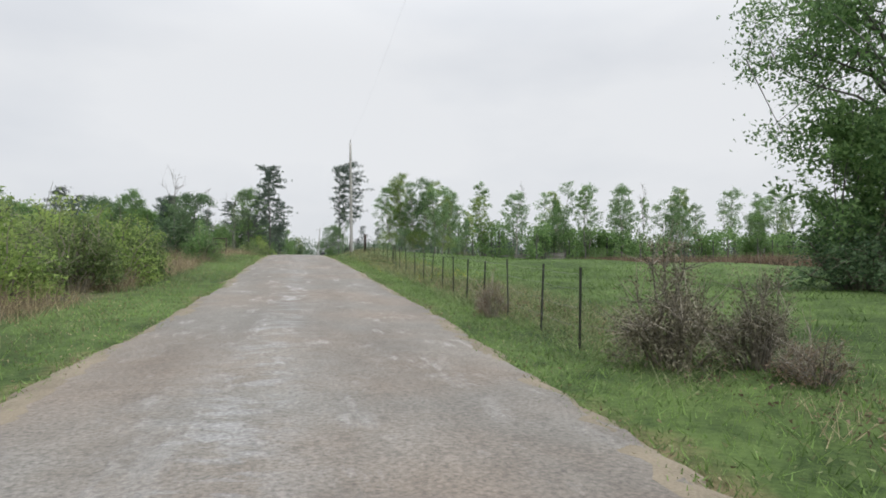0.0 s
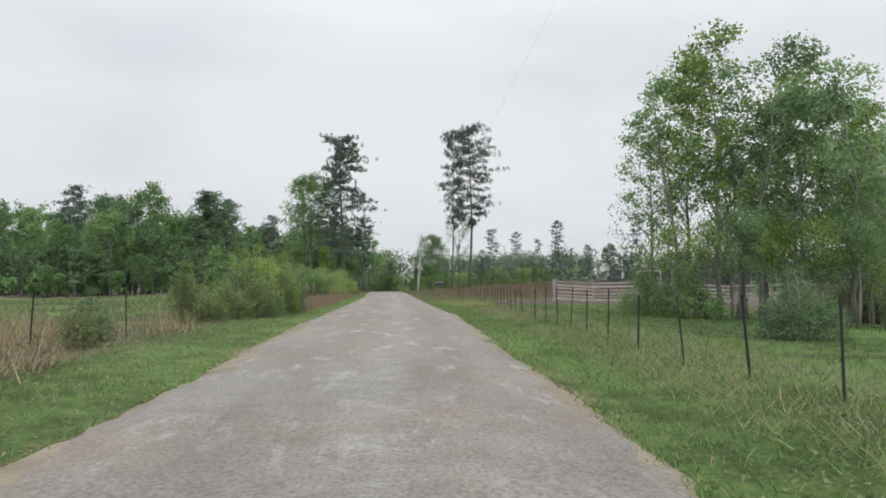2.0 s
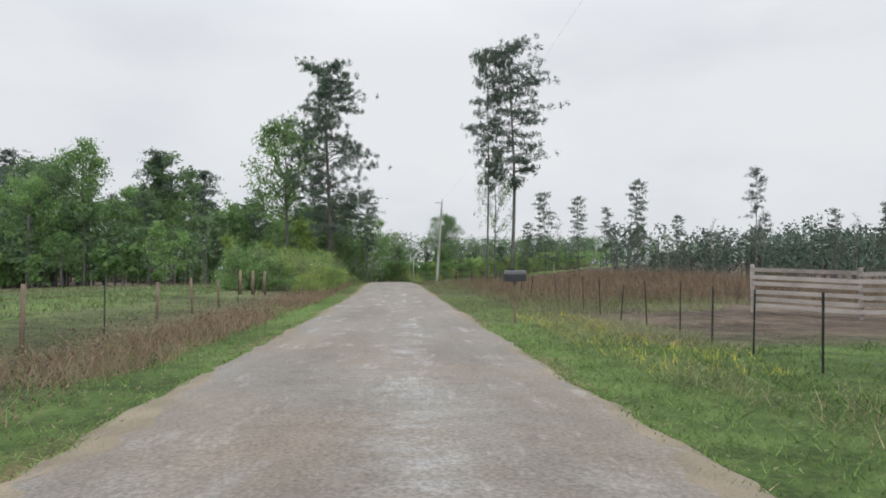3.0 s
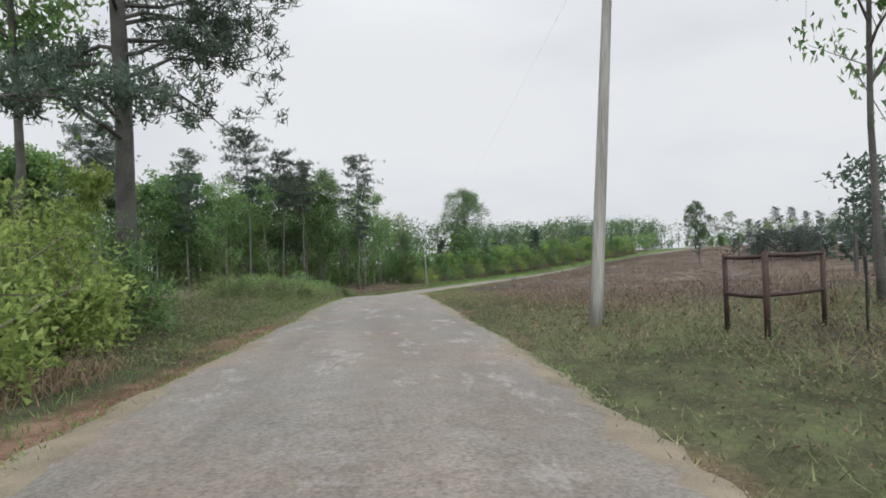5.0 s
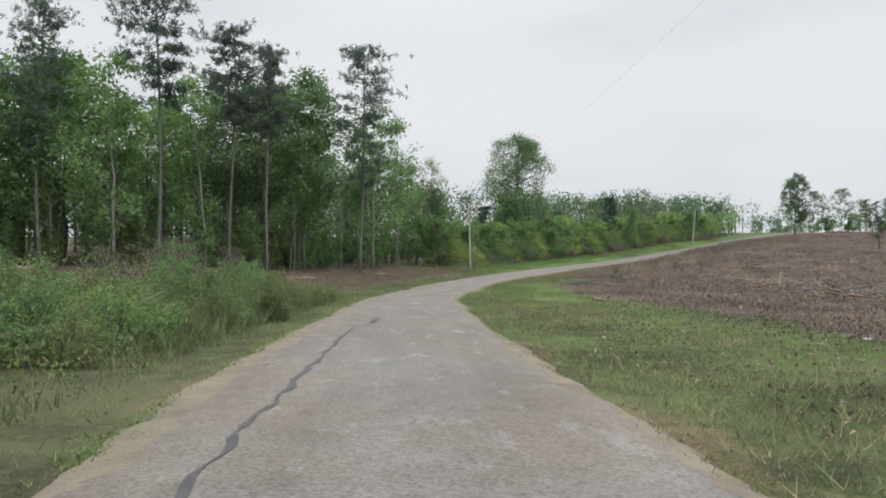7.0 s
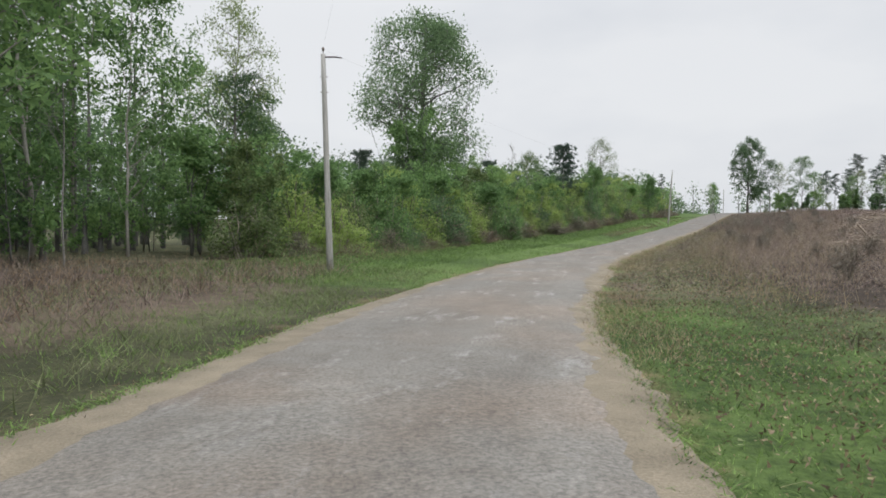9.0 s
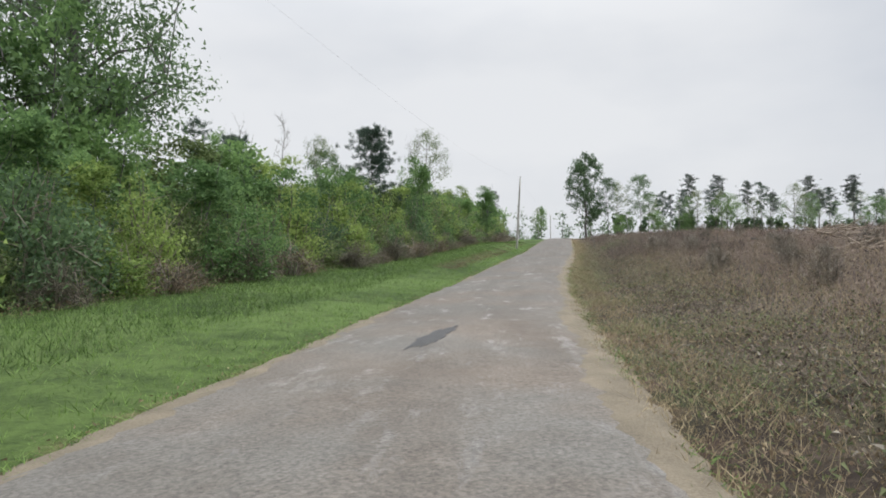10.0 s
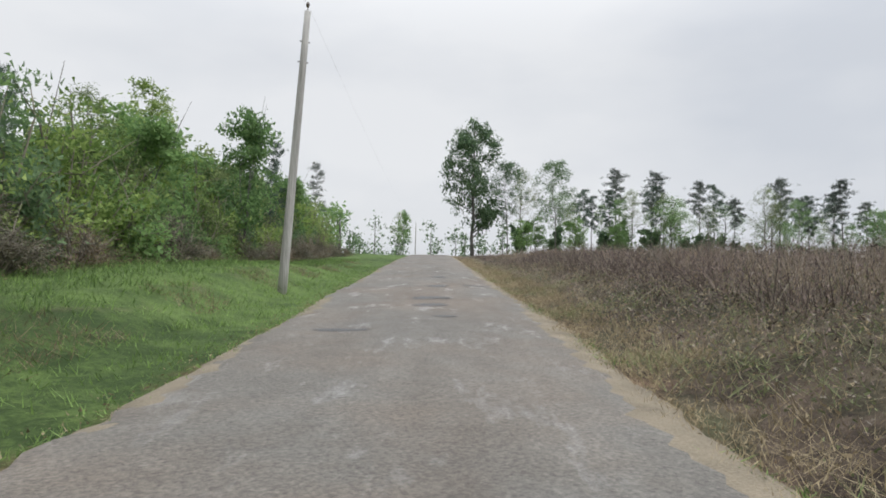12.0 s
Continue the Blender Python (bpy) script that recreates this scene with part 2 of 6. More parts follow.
def ground_shader():
    """Soil under grass: what covers it is given by the attribute "cover" (green, dry, bare)."""
    m = bpy.data.materials.new("field_ground")
    m.use_nodes = True
    n, l = m.node_tree.nodes, m.node_tree.links
    b = n["Principled BSDF"]
    b.inputs["Roughness"].default_value = 0.95
    b.inputs["Specular IOR Level"].default_value = 0.15
    att = n.new("ShaderNodeAttribute")
    att.attribute_name = "cover"
    sep = n.new("ShaderNodeSeparateColor")
    l.new(att.outputs["Color"], sep.inputs["Color"])
    geo = n.new("ShaderNodeNewGeometry")
    noises = []
    for scale, rough in ((0.16, 0.6), (1.4, 0.65), (11.0, 0.75)):
        t = n.new("ShaderNodeTexNoise")
        t.inputs["Scale"].default_value, t.inputs["Detail"].default_value, t.inputs["Roughness"].default_value = scale, 6, rough
        l.new(geo.outputs["Position"], t.inputs["Vector"])
        noises.append(t.outputs["Fac"])
    broad = n.new("ShaderNodeMath")
    broad.operation = "MULTIPLY_ADD"
    broad.inputs[1].default_value, broad.inputs[2].default_value = 1.2, -0.6
    l.new(noises[0], broad.inputs[0])
    mid = n.new("ShaderNodeMath")
    mid.operation = "ADD"
    l.new(noises[1], mid.inputs[0])
    l.new(broad.outputs[0], mid.inputs[1])
    mean = n.new("ShaderNodeMath")
    mean.operation = "ADD"
    l.new(mid.outputs[0], mean.inputs[0])
    l.new(noises[2], mean.inputs[1])
    fac = n.new("ShaderNodeMath")
    fac.operation = "MULTIPLY"
    fac.inputs[1].default_value = 0.5
    l.new(mean.outputs[0], fac.inputs[0])

    def tone(dark, light):
        t = n.new("ShaderNodeValToRGB")
        e = t.color_ramp.elements
        e[0].position, e[0].color = 0.41, (*dark, 1)
        e[1].position, e[1].color = 0.60, (*light, 1)
        l.new(fac.outputs[0], t.inputs["Fac"])
        return t.outputs["Color"]

    def over(amount, a, c):
        """c over a, where the amount beats an uneven edge"""
        lift = n.new("ShaderNodeMath")
        lift.operation = "MULTIPLY_ADD"
        lift.inputs[1].default_value = 0.55
        l.new(noises[1], lift.inputs[0])
        l.new(amount, lift.inputs[2])
        edge = n.new("ShaderNodeMapRange")
        edge.inputs["From Min"].default_value, edge.inputs["From Max"].default_value = 0.62, 0.92
        l.new(lift.outputs[0], edge.inputs["Value"])
        t = n.new("ShaderNodeMix")
        t.data_type = "RGBA"
        l.new(edge.outputs["Result"], t.inputs["Factor"])
        l.new(a, t.inputs["A"])
        l.new(c, t.inputs["B"])
        return t.outputs["Result"]

    green = tone((0.034, 0.057, 0.017), (0.106, 0.158, 0.046))
    dry = tone((0.040, 0.030, 0.023), (0.138, 0.105, 0.078))
    bare = tone((0.105, 0.055, 0.037), (0.235, 0.15, 0.105))
    mixed = tone((0.040, 0.042, 0.022), (0.112, 0.112, 0.060))
    c = over(sep.outputs["Red"], mixed, green)
    c = over(sep.outputs["Green"], c, dry)
    c = over(sep.outputs["Blue"], c, bare)
    l.new(c, b.inputs["Base Color"])
    k = n.new("ShaderNodeBump")
    k.inputs["Strength"].default_value, k.inputs["Distance"].default_value = 0.8, 0.08
    l.new(noises[2], k.inputs["Height"])
    l.new(k.outputs["Normal"], b.inputs["Normal"])
    return m


M_ROAD, M_GROUND = road_shader(), ground_shader()
M_SAND = shader("sandy_gravel", (0.110, 0.089, 0.060), (0.232, 0.192, 0.135), 1.6, 45, 0.95, 0.8, spread=0.3)

# ---------------------------------------------------------------- the lie of the land
def spaced(points, step):
    """Points at even steps along a line through the given ones."""
    points = np.array(points, float)
    along = np.r_[0, np.cumsum(np.hypot(*np.diff(points[:, :2], axis=0).T))]
    at = np.arange(0, along[-1], step)
    return np.stack([np.interp(at, along, points[:, n]) for n in range(points.shape[1])], 1)


def smoothed(values, width):
    """A running mean over the given number of rows, with the ends held."""
    pad = width // 2
    line = np.concatenate([np.repeat(values[:1], pad, 0), values, np.repeat(values[-1:], pad, 0)])
    total = np.cumsum(np.concatenate([np.zeros((1, line.shape[1])), line]), 0)
    return (total[2 * pad + 1:] - total[: -2 * pad - 1]) / (2 * pad + 1)


EYE = 1.5          # height of the eye over the road
HALF = 2.75        # half the width of the paved road
driven = [(x, y, z - EYE) for _, x, y, z, *_ in PATH]
back = [(driven[0][0] + 0.115 * d, driven[0][1] - 0.993 * d, driven[0][2] - 0.025 * d) for d in (90, 60, 30)]
ahead = [(driven[-1][0] + 0.494 * d, driven[-1][1] + 0.869 * d, z) for d, z in
         ((30, 4.2), (60, 5.75), (90, 7.1), (120, 8.1), (150, 8.7), (180, 8.8), (210, 8.3), (250, 7.0), (330, 4.5))]
LINE = smoothed(spaced(back + driven + ahead, 0.5), 25)
# the driven line runs right of the road's middle
_way = np.gradient(LINE[:, :2], axis=0)
_way /= np.linalg.norm(_way, axis=1, keepdims=True)
LINE[:, :2] += np.stack([-_way[:, 1], _way[:, 0]], 1) * 0.55
ALONG = np.r_[0, np.cumsum(np.hypot(*np.diff(LINE[:, :2], axis=0).T))]
WAY = np.gradient(LINE[:, :2], axis=0)
WAY /= np.linalg.norm(WAY, axis=1, keepdims=True)
S0 = float(ALONG[np.argmin(np.hypot(*(LINE[:, :2] - driven[0][:2]).T))])
ALONG = ALONG - S0     # 0 m is where the walk begins


def road_at(s, off=0.0):
    """Places off metres right of the road's middle, s metres along; z is the road's."""
    s = np.asarray(s, float)
    x, y, z = (np.interp(s, ALONG, LINE[:, n]) for n in range(3))
    wx, wy = (np.interp(s, ALONG, WAY[:, n]) for n in range(2))
    return np.stack([x + wy * off, y - wx * off, z + 0 * off], -1)


def nearest(x, y):
    """How far along the road a place lies, and how far right of its middle."""
    x, y = np.atleast_1d(x).astype(float), np.atleast_1d(y).astype(float)
    line, way, along = LINE[::4], WAY[::4], ALONG[::4]
    best_s, best_o = np.empty(len(x)), np.empty(len(x))
    for a in range(0, len(x), 4000):
        dx, dy = x[a:a + 4000, None] - line[None, :, 0], y[a:a + 4000, None] - line[None, :, 1]
        n = np.argmin(dx * dx + dy * dy, 1)
        r = np.arange(len(n))
        best_s[a:a + 4000] = along[n] + dx[r, n] * way[n, 0] + dy[r, n] * way[n, 1]
        off = dx[r, n] * way[n, 1] - dy[r, n] * way[n, 0]
        far = np.sqrt((dx * dx + dy * dy)[r, n])
        best_o[a:a + 4000] = np.where(np.abs(off) > 0.7 * far, off, np.sign(off) * far)
    return best_s, best_o


def swell(x, y):
    """Gentle unevenness of the fields."""
    return (0.5 * np.sin(x * 0.045 + 1.3) * np.cos(y * 0.038) + 0.22 * np.sin(x * 0.13 + y * 0.09) + 0.1 * np.sin(x * 0.41 - y * 0.33 + 2))


def soft_step(v, a, b):
    u = np.clip((v - a) / (b - a), 0, 1)
    return u * u * (3 - 2 * u)


def land(x, y):
    """The height of the ground."""
    x, y = np.atleast_1d(x).astype(float), np.atleast_1d(y).astype(float)
    s, off = nearest(x, y)
    zr = np.interp(s, ALONG, LINE[:, 2])
    wide = soft_step(np.abs(off), 12, 70)
    # far from the road the land follows a broad mean of the road's heights
    line = LINE[::24]
    broad = np.empty(len(x))
    for a in range(0, len(x), 8000):
        d2 = (x[a:a + 8000, None] - line[None, :, 0]) ** 2 + (y[a:a + 8000, None] - line[None, :, 1]) ** 2
        w = 1 / (d2 + 900)
        broad[a:a + 8000] = (w * line[None, :, 2]).sum(1) / w.sum(1)
    z = zr * (1 - wide) + broad * wide
    d = np.abs(off)
    verge = np.interp(d, [0, 2.4, 3.3, 4.6, 6.0, 9, 14], [-0.12, -0.12, -0.12, -0.14, -0.12, -0.06, 0.0])
    z = z + verge + swell(x, y) * soft_step(d, 4.5, 22)
    for cx, cy, high, spread in MOUNDS:
        z = z + high * np.exp(-((x - cx) ** 2 + (y - cy) ** 2) / (2 * spread ** 2)) * soft_step(d, 3.4, 5.5)
    return z


MOUNDS = [(40, 330, 1.3, 34), (-2, 61, 0.55, 8), (-4.0, 58.0, 0.30, 2.2), (-20.0, 168.5, 0.25, 5), (8, 368, 0.35, 7)]


def on_land(x, y):
    return Vector((x, y, float(land(x, y)[0])))


def beside(s, off):
    """A place on the ground, off metres right of the road's middle."""
    x, y, _ = road_at(s, off)
    return on_land(float(x), float(y))
# ---- end of the lie of the land

# ---------------------------------------------------------------- mesh helpers
def mesh_from(name, verts, faces, material, smooth=False):
    me = bpy.data.meshes.new(name)
    me.from_pydata([tuple(v) for v in verts], [], [tuple(f) for f in faces])
    me.materials.append(material)
    if smooth:
        me.polygons.foreach_set("use_smooth", [True] * len(me.polygons))
    me.update()
    return me


def quads_mesh(name, corners, material):
    """A mesh of loose four-cornered (or three-cornered) pieces: corners is n x 4 x 3 or n x 3 x 3."""
    corners = np.asarray(corners, np.float32)
    count, sides = corners.shape[:2]
    me = bpy.data.meshes.new(name)
    me.vertices.add(count * sides)
    me.vertices.foreach_set("co", corners.ravel())
    me.loops.add(count * sides)
    me.loops.foreach_set("vertex_index", np.arange(count * sides, dtype=np.int32))
    me.polygons.add(count)
    me.polygons.foreach_set("loop_start", np.arange(0, count * sides, sides, dtype=np.int32))
    me.polygons.foreach_set("loop_total", np.full(count, sides, dtype=np.int32))
    me.materials.append(material)
    me.update()
    me.validate()
    return me


def empty(name, place, turn=0.0, scale=(1, 1, 1)):
    ob = new(name)
    ob.empty_display_size = 0.2
    ob.matrix_basis = Matrix.LocRotScale(place, Euler((0, 0, turn)), Vector(scale))
    return ob


def child(name, mesh, parent, label=""):
    ob = new(name, mesh)
    ob.parent = parent
    return tagged(ob, label=label)


class Tubes:
    """Collects tapered round limbs into one mesh."""

    def __init__(self):
        self.v, self.f = [], []

    def add(self, points, radii, sides=6, cap=True):
        points = [Vector(p) for p in points]
        base = len(self.v)
        for k, p in enumerate(points):
            way = (points[min(k + 1, len(points) - 1)] - points[max(k - 1, 0)]).normalized()
            a = way.orthogonal().normalized()
            b = way.cross(a)
            for j in range(sides):
                u = 2 * math.pi * j / sides
                self.v.append(p + (a * math.cos(u) + b * math.sin(u)) * radii[k])
        for k in range(len(points) - 1):
            for j in range(sides):
                i, n = base + k * sides + j, base + k * sides + (j + 1) % sides
                self.f.append((i, n, n + sides, i + sides))
        if cap:
            self.f.append(tuple(base + j for j in reversed(range(sides))))
            self.f.append(tuple(base + (len(points) - 1) * sides + j for j in range(sides)))
        return self

    def mesh(self, name, material, smooth=True):
        return mesh_from(name, self.v, self.f, material, smooth)


def box_mesh(name, x, y, z, material, bevel=0.01):
    """A box with softened edges, its foot at the origin."""
    bm = bmesh.new()
    bmesh.ops.create_cube(bm, size=1)
    for v in bm.verts:
        v.co = Vector((v.co.x * x, v.co.y * y, (v.co.z + 0.5) * z))
    if bevel:
        bmesh.ops.bevel(bm, geom=bm.edges[:], offset=bevel, segments=2, affect="EDGES")
    me = bpy.data.meshes.new(name)
    bm.to_mesh(me)
    bm.free()
    me.materials.append(material)
    return me


# ---------------------------------------------------------------- road, shoulders, ground
RIGHT_S, RIGHT_W = (-60, 0, 20, 60, 85, 95, 110, 145, 165, 190, 202, 225, 250, 262, 275, 290, 310, 325, 340, 355, 370, 400, 560), \
    (3, 3.15, 3.1, 2.8, 3.0, 3.3, 3.0, 2.8, 2.9, 3.2, 3.6, 3.0, 2.4, 2.0, 1.6, 1.9, 2.15, 2.4, 2.5, 2.8, 3.1, 3.0, 3.0)
LEFT_S, LEFT_W = (-60, 7, 45, 60, 80, 100, 145, 160, 175, 205, 230, 252, 262, 275, 290, 310, 325, 350, 368, 400, 560), \
    (2.6, 2.5, 2.75, 2.85, 2.5, 2.5, 2.55, 2.7, 2.15, 2.1, 2.6, 3.1, 3.5, 3.8, 3.7, 3.2, 2.7, 2.7, 2.3, 2.5, 2.6)


def edge_of(s, side):
    """How far from the road's middle its bare strip ends (side 1: right, -1: left)."""
    return np.interp(s, RIGHT_S, RIGHT_W) if side > 0 else np.interp(s, LEFT_S, LEFT_W)


def wobble(s, seed):
    rough = np.random.default_rng(int(seed * 10)).normal(0, 0.045, len(s))
    return 0.07 * np.sin(s * 0.33 + 2.2 * seed) + 0.06 * np.sin(s * 0.7 + seed) + 0.045 * np.sin(s * 2.3 + 2 * seed) + 0.03 * np.sin(s * 5.1 + 3 * seed) + rough


def road_top(s, off):
    """A place on the road's surface."""
    s, off = np.broadcast_arrays(np.asarray(s, float), np.asarray(off, float))
    p = road_at(s, off)
    a, c = edge_of(s, -1) - 0.3, edge_of(s, 1) - 0.3
    across = (off + a) / (a + c)
    p[..., 2] += 0.035 * (1 - (2 * across - 1) ** 2) + 0.008 * np.sin(off * 3 + s * 0.7)
    return p


def build_road():
    S = np.concatenate([np.arange(-40, 400, 0.3), np.arange(400, 560, 1.0)])
    sand_l = np.interp(S, [0, 40, 55, 70, 100, 130, 140, 170, 245, 260, 300, 320, 400], [0.18, 0.2, 0.55, 0.35, 0.2, 0.25, 0.4, 0.3, 0.55, 0.8, 0.5, 0.18, 0.14])
    sand_r = np.interp(S, [0, 45, 58, 72, 100, 180, 230, 300, 400], [0.15, 0.2, 0.5, 0.25, 0.2, 0.3, 0.3, 0.5, 0.36])
    left, right = edge_of(S, -1) - sand_l + wobble(S, 1.0) * 0.8, edge_of(S, 1) - sand_r + wobble(S, 4.0) * 0.8
    across = np.linspace(0, 1, 17)
    verts, lane, rim = [], [], []
    for s, a, c in zip(S, left, right):
        off = -a + across * (a + c)
        p = road_at(np.full(17, s), off)
        p[:, 2] += 0.035 * (1 - (2 * across - 1) ** 2) + 0.008 * np.sin(off * 3 + s * 0.7)
        p[0, 2] -= 0.03
        p[-1, 2] -= 0.03
        verts += p.tolist()
        rim += np.abs(2 * across - 1).tolist()
        # pale centre band: flaking, with the wet sheen laid into the colour
        lane += [(o, s, worn) for o, worn in zip(off, 0.92 * np.exp(-((off - np.interp(s, [0, 25, 60, 95, 150, 165], [-0.15, -0.1, 0.1, 0.75, 0.5, -0.3])) / 0.42) ** 2) * np.interp(s, [-9, 0, 45, 70, 110, 150, 175, 190], [1, 1, 0.6, 0.45, 0.7, 0.25, 0.4, 0]))]
    faces = [(17 * i + k, 17 * i + k + 1, 17 * i + k + 18, 17 * i + k + 17) for i in range(len(S) - 1) for k in range(16)]
    me = mesh_from("road", verts, faces, M_ROAD, True)
    att = me.attributes.new("lane", "FLOAT_VECTOR", "POINT")
    att.data.foreach_set("vector", np.array(lane, np.float32).ravel())
    me.attributes.new("rim", "FLOAT", "POINT").data.foreach_set("value", np.array(rim, np.float32))
    tagged(new("road", me), "worn grey chip-seal country road with crumbling edges", "road", kind="structure")
    for side, pave, seed in ((-1, left, 2.0), (1, right, 5.0)):
        edge = edge_of(S, side) + 0.02 + wobble(S, seed) * 0.8
        verts, faces = [], []
        for k, s in enumerate(S):
            off = side * np.linspace(pave[k] - 0.25, edge[k], 4)
            p = road_at(np.full(4, s), off)
            p[:, 2] += np.array([-0.012, -0.018, -0.04, -0.13]) + 0.008 * np.sin(s * 7 + off * 9)
            verts += p.tolist()
        for i in range(len(S) - 1):
            for k in range(3):
                q = (4 * i + k, 4 * i + k + 1, 4 * i + k + 5, 4 * i + k + 4)
                faces.append(q if side > 0 else q[::-1])
        tagged(new("shoulder", mesh_from("shoulder", verts, faces, M_SAND, True)), "sandy gravel shoulder along the road's edge", "shoulder", kind="structure")


def graded(lo, hi, a, b, step, grow):
    """Lines of a grid, even between a and b and ever wider apart outside."""
    mid = list(np.arange(a, b, step))
    up, down, d = [], [], step
    while (up or mid)[-1] < hi:
        d *= grow
        up.append((up or mid)[-1] + d)
    d = step
    while (down[-1] if down else mid[0]) > lo:
        d *= grow
        down.append((down[-1] if down else mid[0]) - d)
    return np.array(down[::-1] + mid + up)


def band(v, a, b, soft):
    return soft_step(v, a - soft, a + soft) * (1 - soft_step(v, b - soft, b + soft))


GREEN_S, GREEN_OFF = (150, 172, 195, 205, 218, 232, 250, 262, 270, 277, 281, 284), (6.0, 5.6, 7.5, 10.5, 11.5, 14.0, 12.0, 8.0, 5.2, 4.0, 2.0, 0.0)


def cover(x, y):
    """How green, dry or bare the ground is."""
    s, off = nearest(x, y)
    d = np.abs(off) - np.where(off > 0, edge_of(s, 1), edge_of(s, -1))
    right, left = off > 0, off <= 0
    green = np.where(d < 2.5, 0.75, 0.45)
    green = np.where(right & (s < 112), 0.95, green)
    green = np.where(left & (s > 285), np.where(np.abs(off) < 13, 0.98, 0.3), green)
    green = np.where(left & (s > 60) & (s < 150) & (off < -12), 0.75, green)
    green = np.where(right & (s > 112) & (s < 262) & (d < 8), 0.26, green)
    green = np.where(left & (s > 140) & (s < 285) & (np.abs(off) < 9), 0.26, green)
    grassy = right & (s > 172) & (s < 296) & (off < np.interp(s, GREEN_S, GREEN_OFF))
    green = np.where(grassy, np.interp(s, [172, 212, 240], [0.32, 0.45, 0.72]), green)
    green = np.where(right & (s > 296), 0.0, green)
    green = np.where(right & (s > 112) & (s < 190) & (d < 3), np.where(s < 140, 0.6, 0.38), green)
    dry = 0 * x
    dry += left * band(s, 12, 88, 6) * band(-off, 5.5, 12, 1.5) * 0.75
    dry += left * band(s, 100, 190, 6) * band(-off, 3.8, 9, 1.5) * 0.5
    dry += right * band(s, 112, 168, 5) * band(off, 7, 60, 2) * 0.72
    dry += right * soft_step(s, 166, 176) * soft_step(d, 1.2, 4.5) * (1 - soft_step(s, 262, 275)) * 0.62
    dry += right * band(s, 236, 283, 8) * soft_step(d, 6, 10) * 0.8
    dry += right * soft_step(s, 276, 283) * np.interp(d, [-0.5, 0.3, 1.2, 5, 7], [0, 0.9, 0.5, 0.55, 0.95])
    dry += left * band(s, 190, 288, 8) * soft_step(-off, 4.5, 7.5) * 0.75
    dry += right * band(s, 140, 236, 6) * band(d, 0.4, 7, 0.6) * 0.2
    dry += left * band(s, 338, 404, 6) * band(-off, 4.4, 5.4, 0.4) * 0.5
    dry += right * (s < 100) * soft_step(off, 42, 50) * 0.8
    dry = np.where(grassy, dry * np.interp(s, [180, 200, 230], [0.8, 0.5, 0.3]), dry)
    bare = 0.55 * soft_step(-d, -0.9, 0.2)
    bare += right * band(s, 199, 217, 3) * band(off - 0.28 * (s - 205), 5.4, 8.2, 1.0) * 0.6
    bare += right * band(s, 168, 236, 6) * band(d, 0.2, 5, 0.6) * 0.15
    blotch = np.sin(x * 0.55 + 0.8) * np.sin(y * 0.42) + 0.6 * np.sin(x * 1.3 - y * 0.9)
    bare += right * band(s, 168, 206, 4) * band(d, 2.5, 20, 1.5) * 0.42 * soft_step(blotch, 0.1, 0.7)
    bare += left * band(s, 160, 178, 5) * band(-off, 2, 3.6, 0.7) * 0.5
    return np.stack([green, np.clip(dry, 0, 1), np.clip(bare, 0, 1)], 1)


GRID_X, GRID_Y = graded(-2600, 2600, -64, 74, 1.5, 1.14), graded(-900, 3600, -12, 430, 1.5, 1.14)
GRID_Z = land(*(a.ravel() for a in np.meshgrid(GRID_X, GRID_Y))).reshape(len(GRID_Y), len(GRID_X))


def lying(x, y):
    """Height of the ground's mesh at the given places."""
    i = np.clip(np.searchsorted(GRID_X, x) - 1, 0, len(GRID_X) - 2)
    j = np.clip(np.searchsorted(GRID_Y, y) - 1, 0, len(GRID_Y) - 2)
    u, v = (x - GRID_X[i]) / (GRID_X[i + 1] - GRID_X[i]), (y - GRID_Y[j]) / (GRID_Y[j + 1] - GRID_Y[j])
    return (GRID_Z[j, i] * (1 - u) + GRID_Z[j, i + 1] * u) * (1 - v) + (GRID_Z[j + 1, i] * (1 - u) + GRID_Z[j + 1, i + 1] * u) * v


def build_ground():
    gx, gy = GRID_X, GRID_Y
    X, Y = (a.ravel() for a in np.meshgrid(gx, gy))
    nx = len(gx)
    verts = np.stack([X, Y, land(X, Y)], 1)
    i, j = np.meshgrid(np.arange(nx - 1), np.arange(len(gy) - 1))
    a = (j * nx + i).ravel()
    me = mesh_from("ground", verts, np.stack([a, a + 1, a + nx + 1, a + nx], 1).tolist(), M_GROUND, True)
    att = me.attributes.new("cover", "FLOAT_COLOR", "POINT")
    att.data.foreach_set("color", np.c_[cover(X, Y), np.ones(len(X))].astype(np.float32).ravel())
    tagged(new("ground", me), "grassy fields with dry brown patches and red soil", "ground", kind="structure")


build_ground()
build_road()

# ---------------------------------------------------------------- trees and shrubs: shapes 10 m high, scaled when planted
RNG = np.random.default_rng(7)


def leaves_round(centres, radius, per, size, rng, narrow=0.55, flat=0.0):
    """Small pointed leaves scattered round each centre."""
    centres = np.asarray(centres, float)
    c = np.repeat(centres, per, 0)
    c = c + rng.normal(0, 1, c.shape) * np.array([radius, radius, radius * 0.8]) * 0.62
    n = rng.normal(0, 1, c.shape)
    n[:, 2] = n[:, 2] * (1 - flat) + flat * 1.5
    n /= np.linalg.norm(n, axis=1, keepdims=True)
    a = np.cross(n, rng.normal(0, 1, c.shape))
    a /= np.linalg.norm(a, axis=1, keepdims=True) + 1e-9
    b = np.cross(n, a)
    w = (size * rng.uniform(0.55, 1.35, (len(c), 1)))
    return np.stack([c - a * w * 0.8 + b * w * narrow, c + a * w, c - a * w * 0.8 - b * w * narrow], 1)


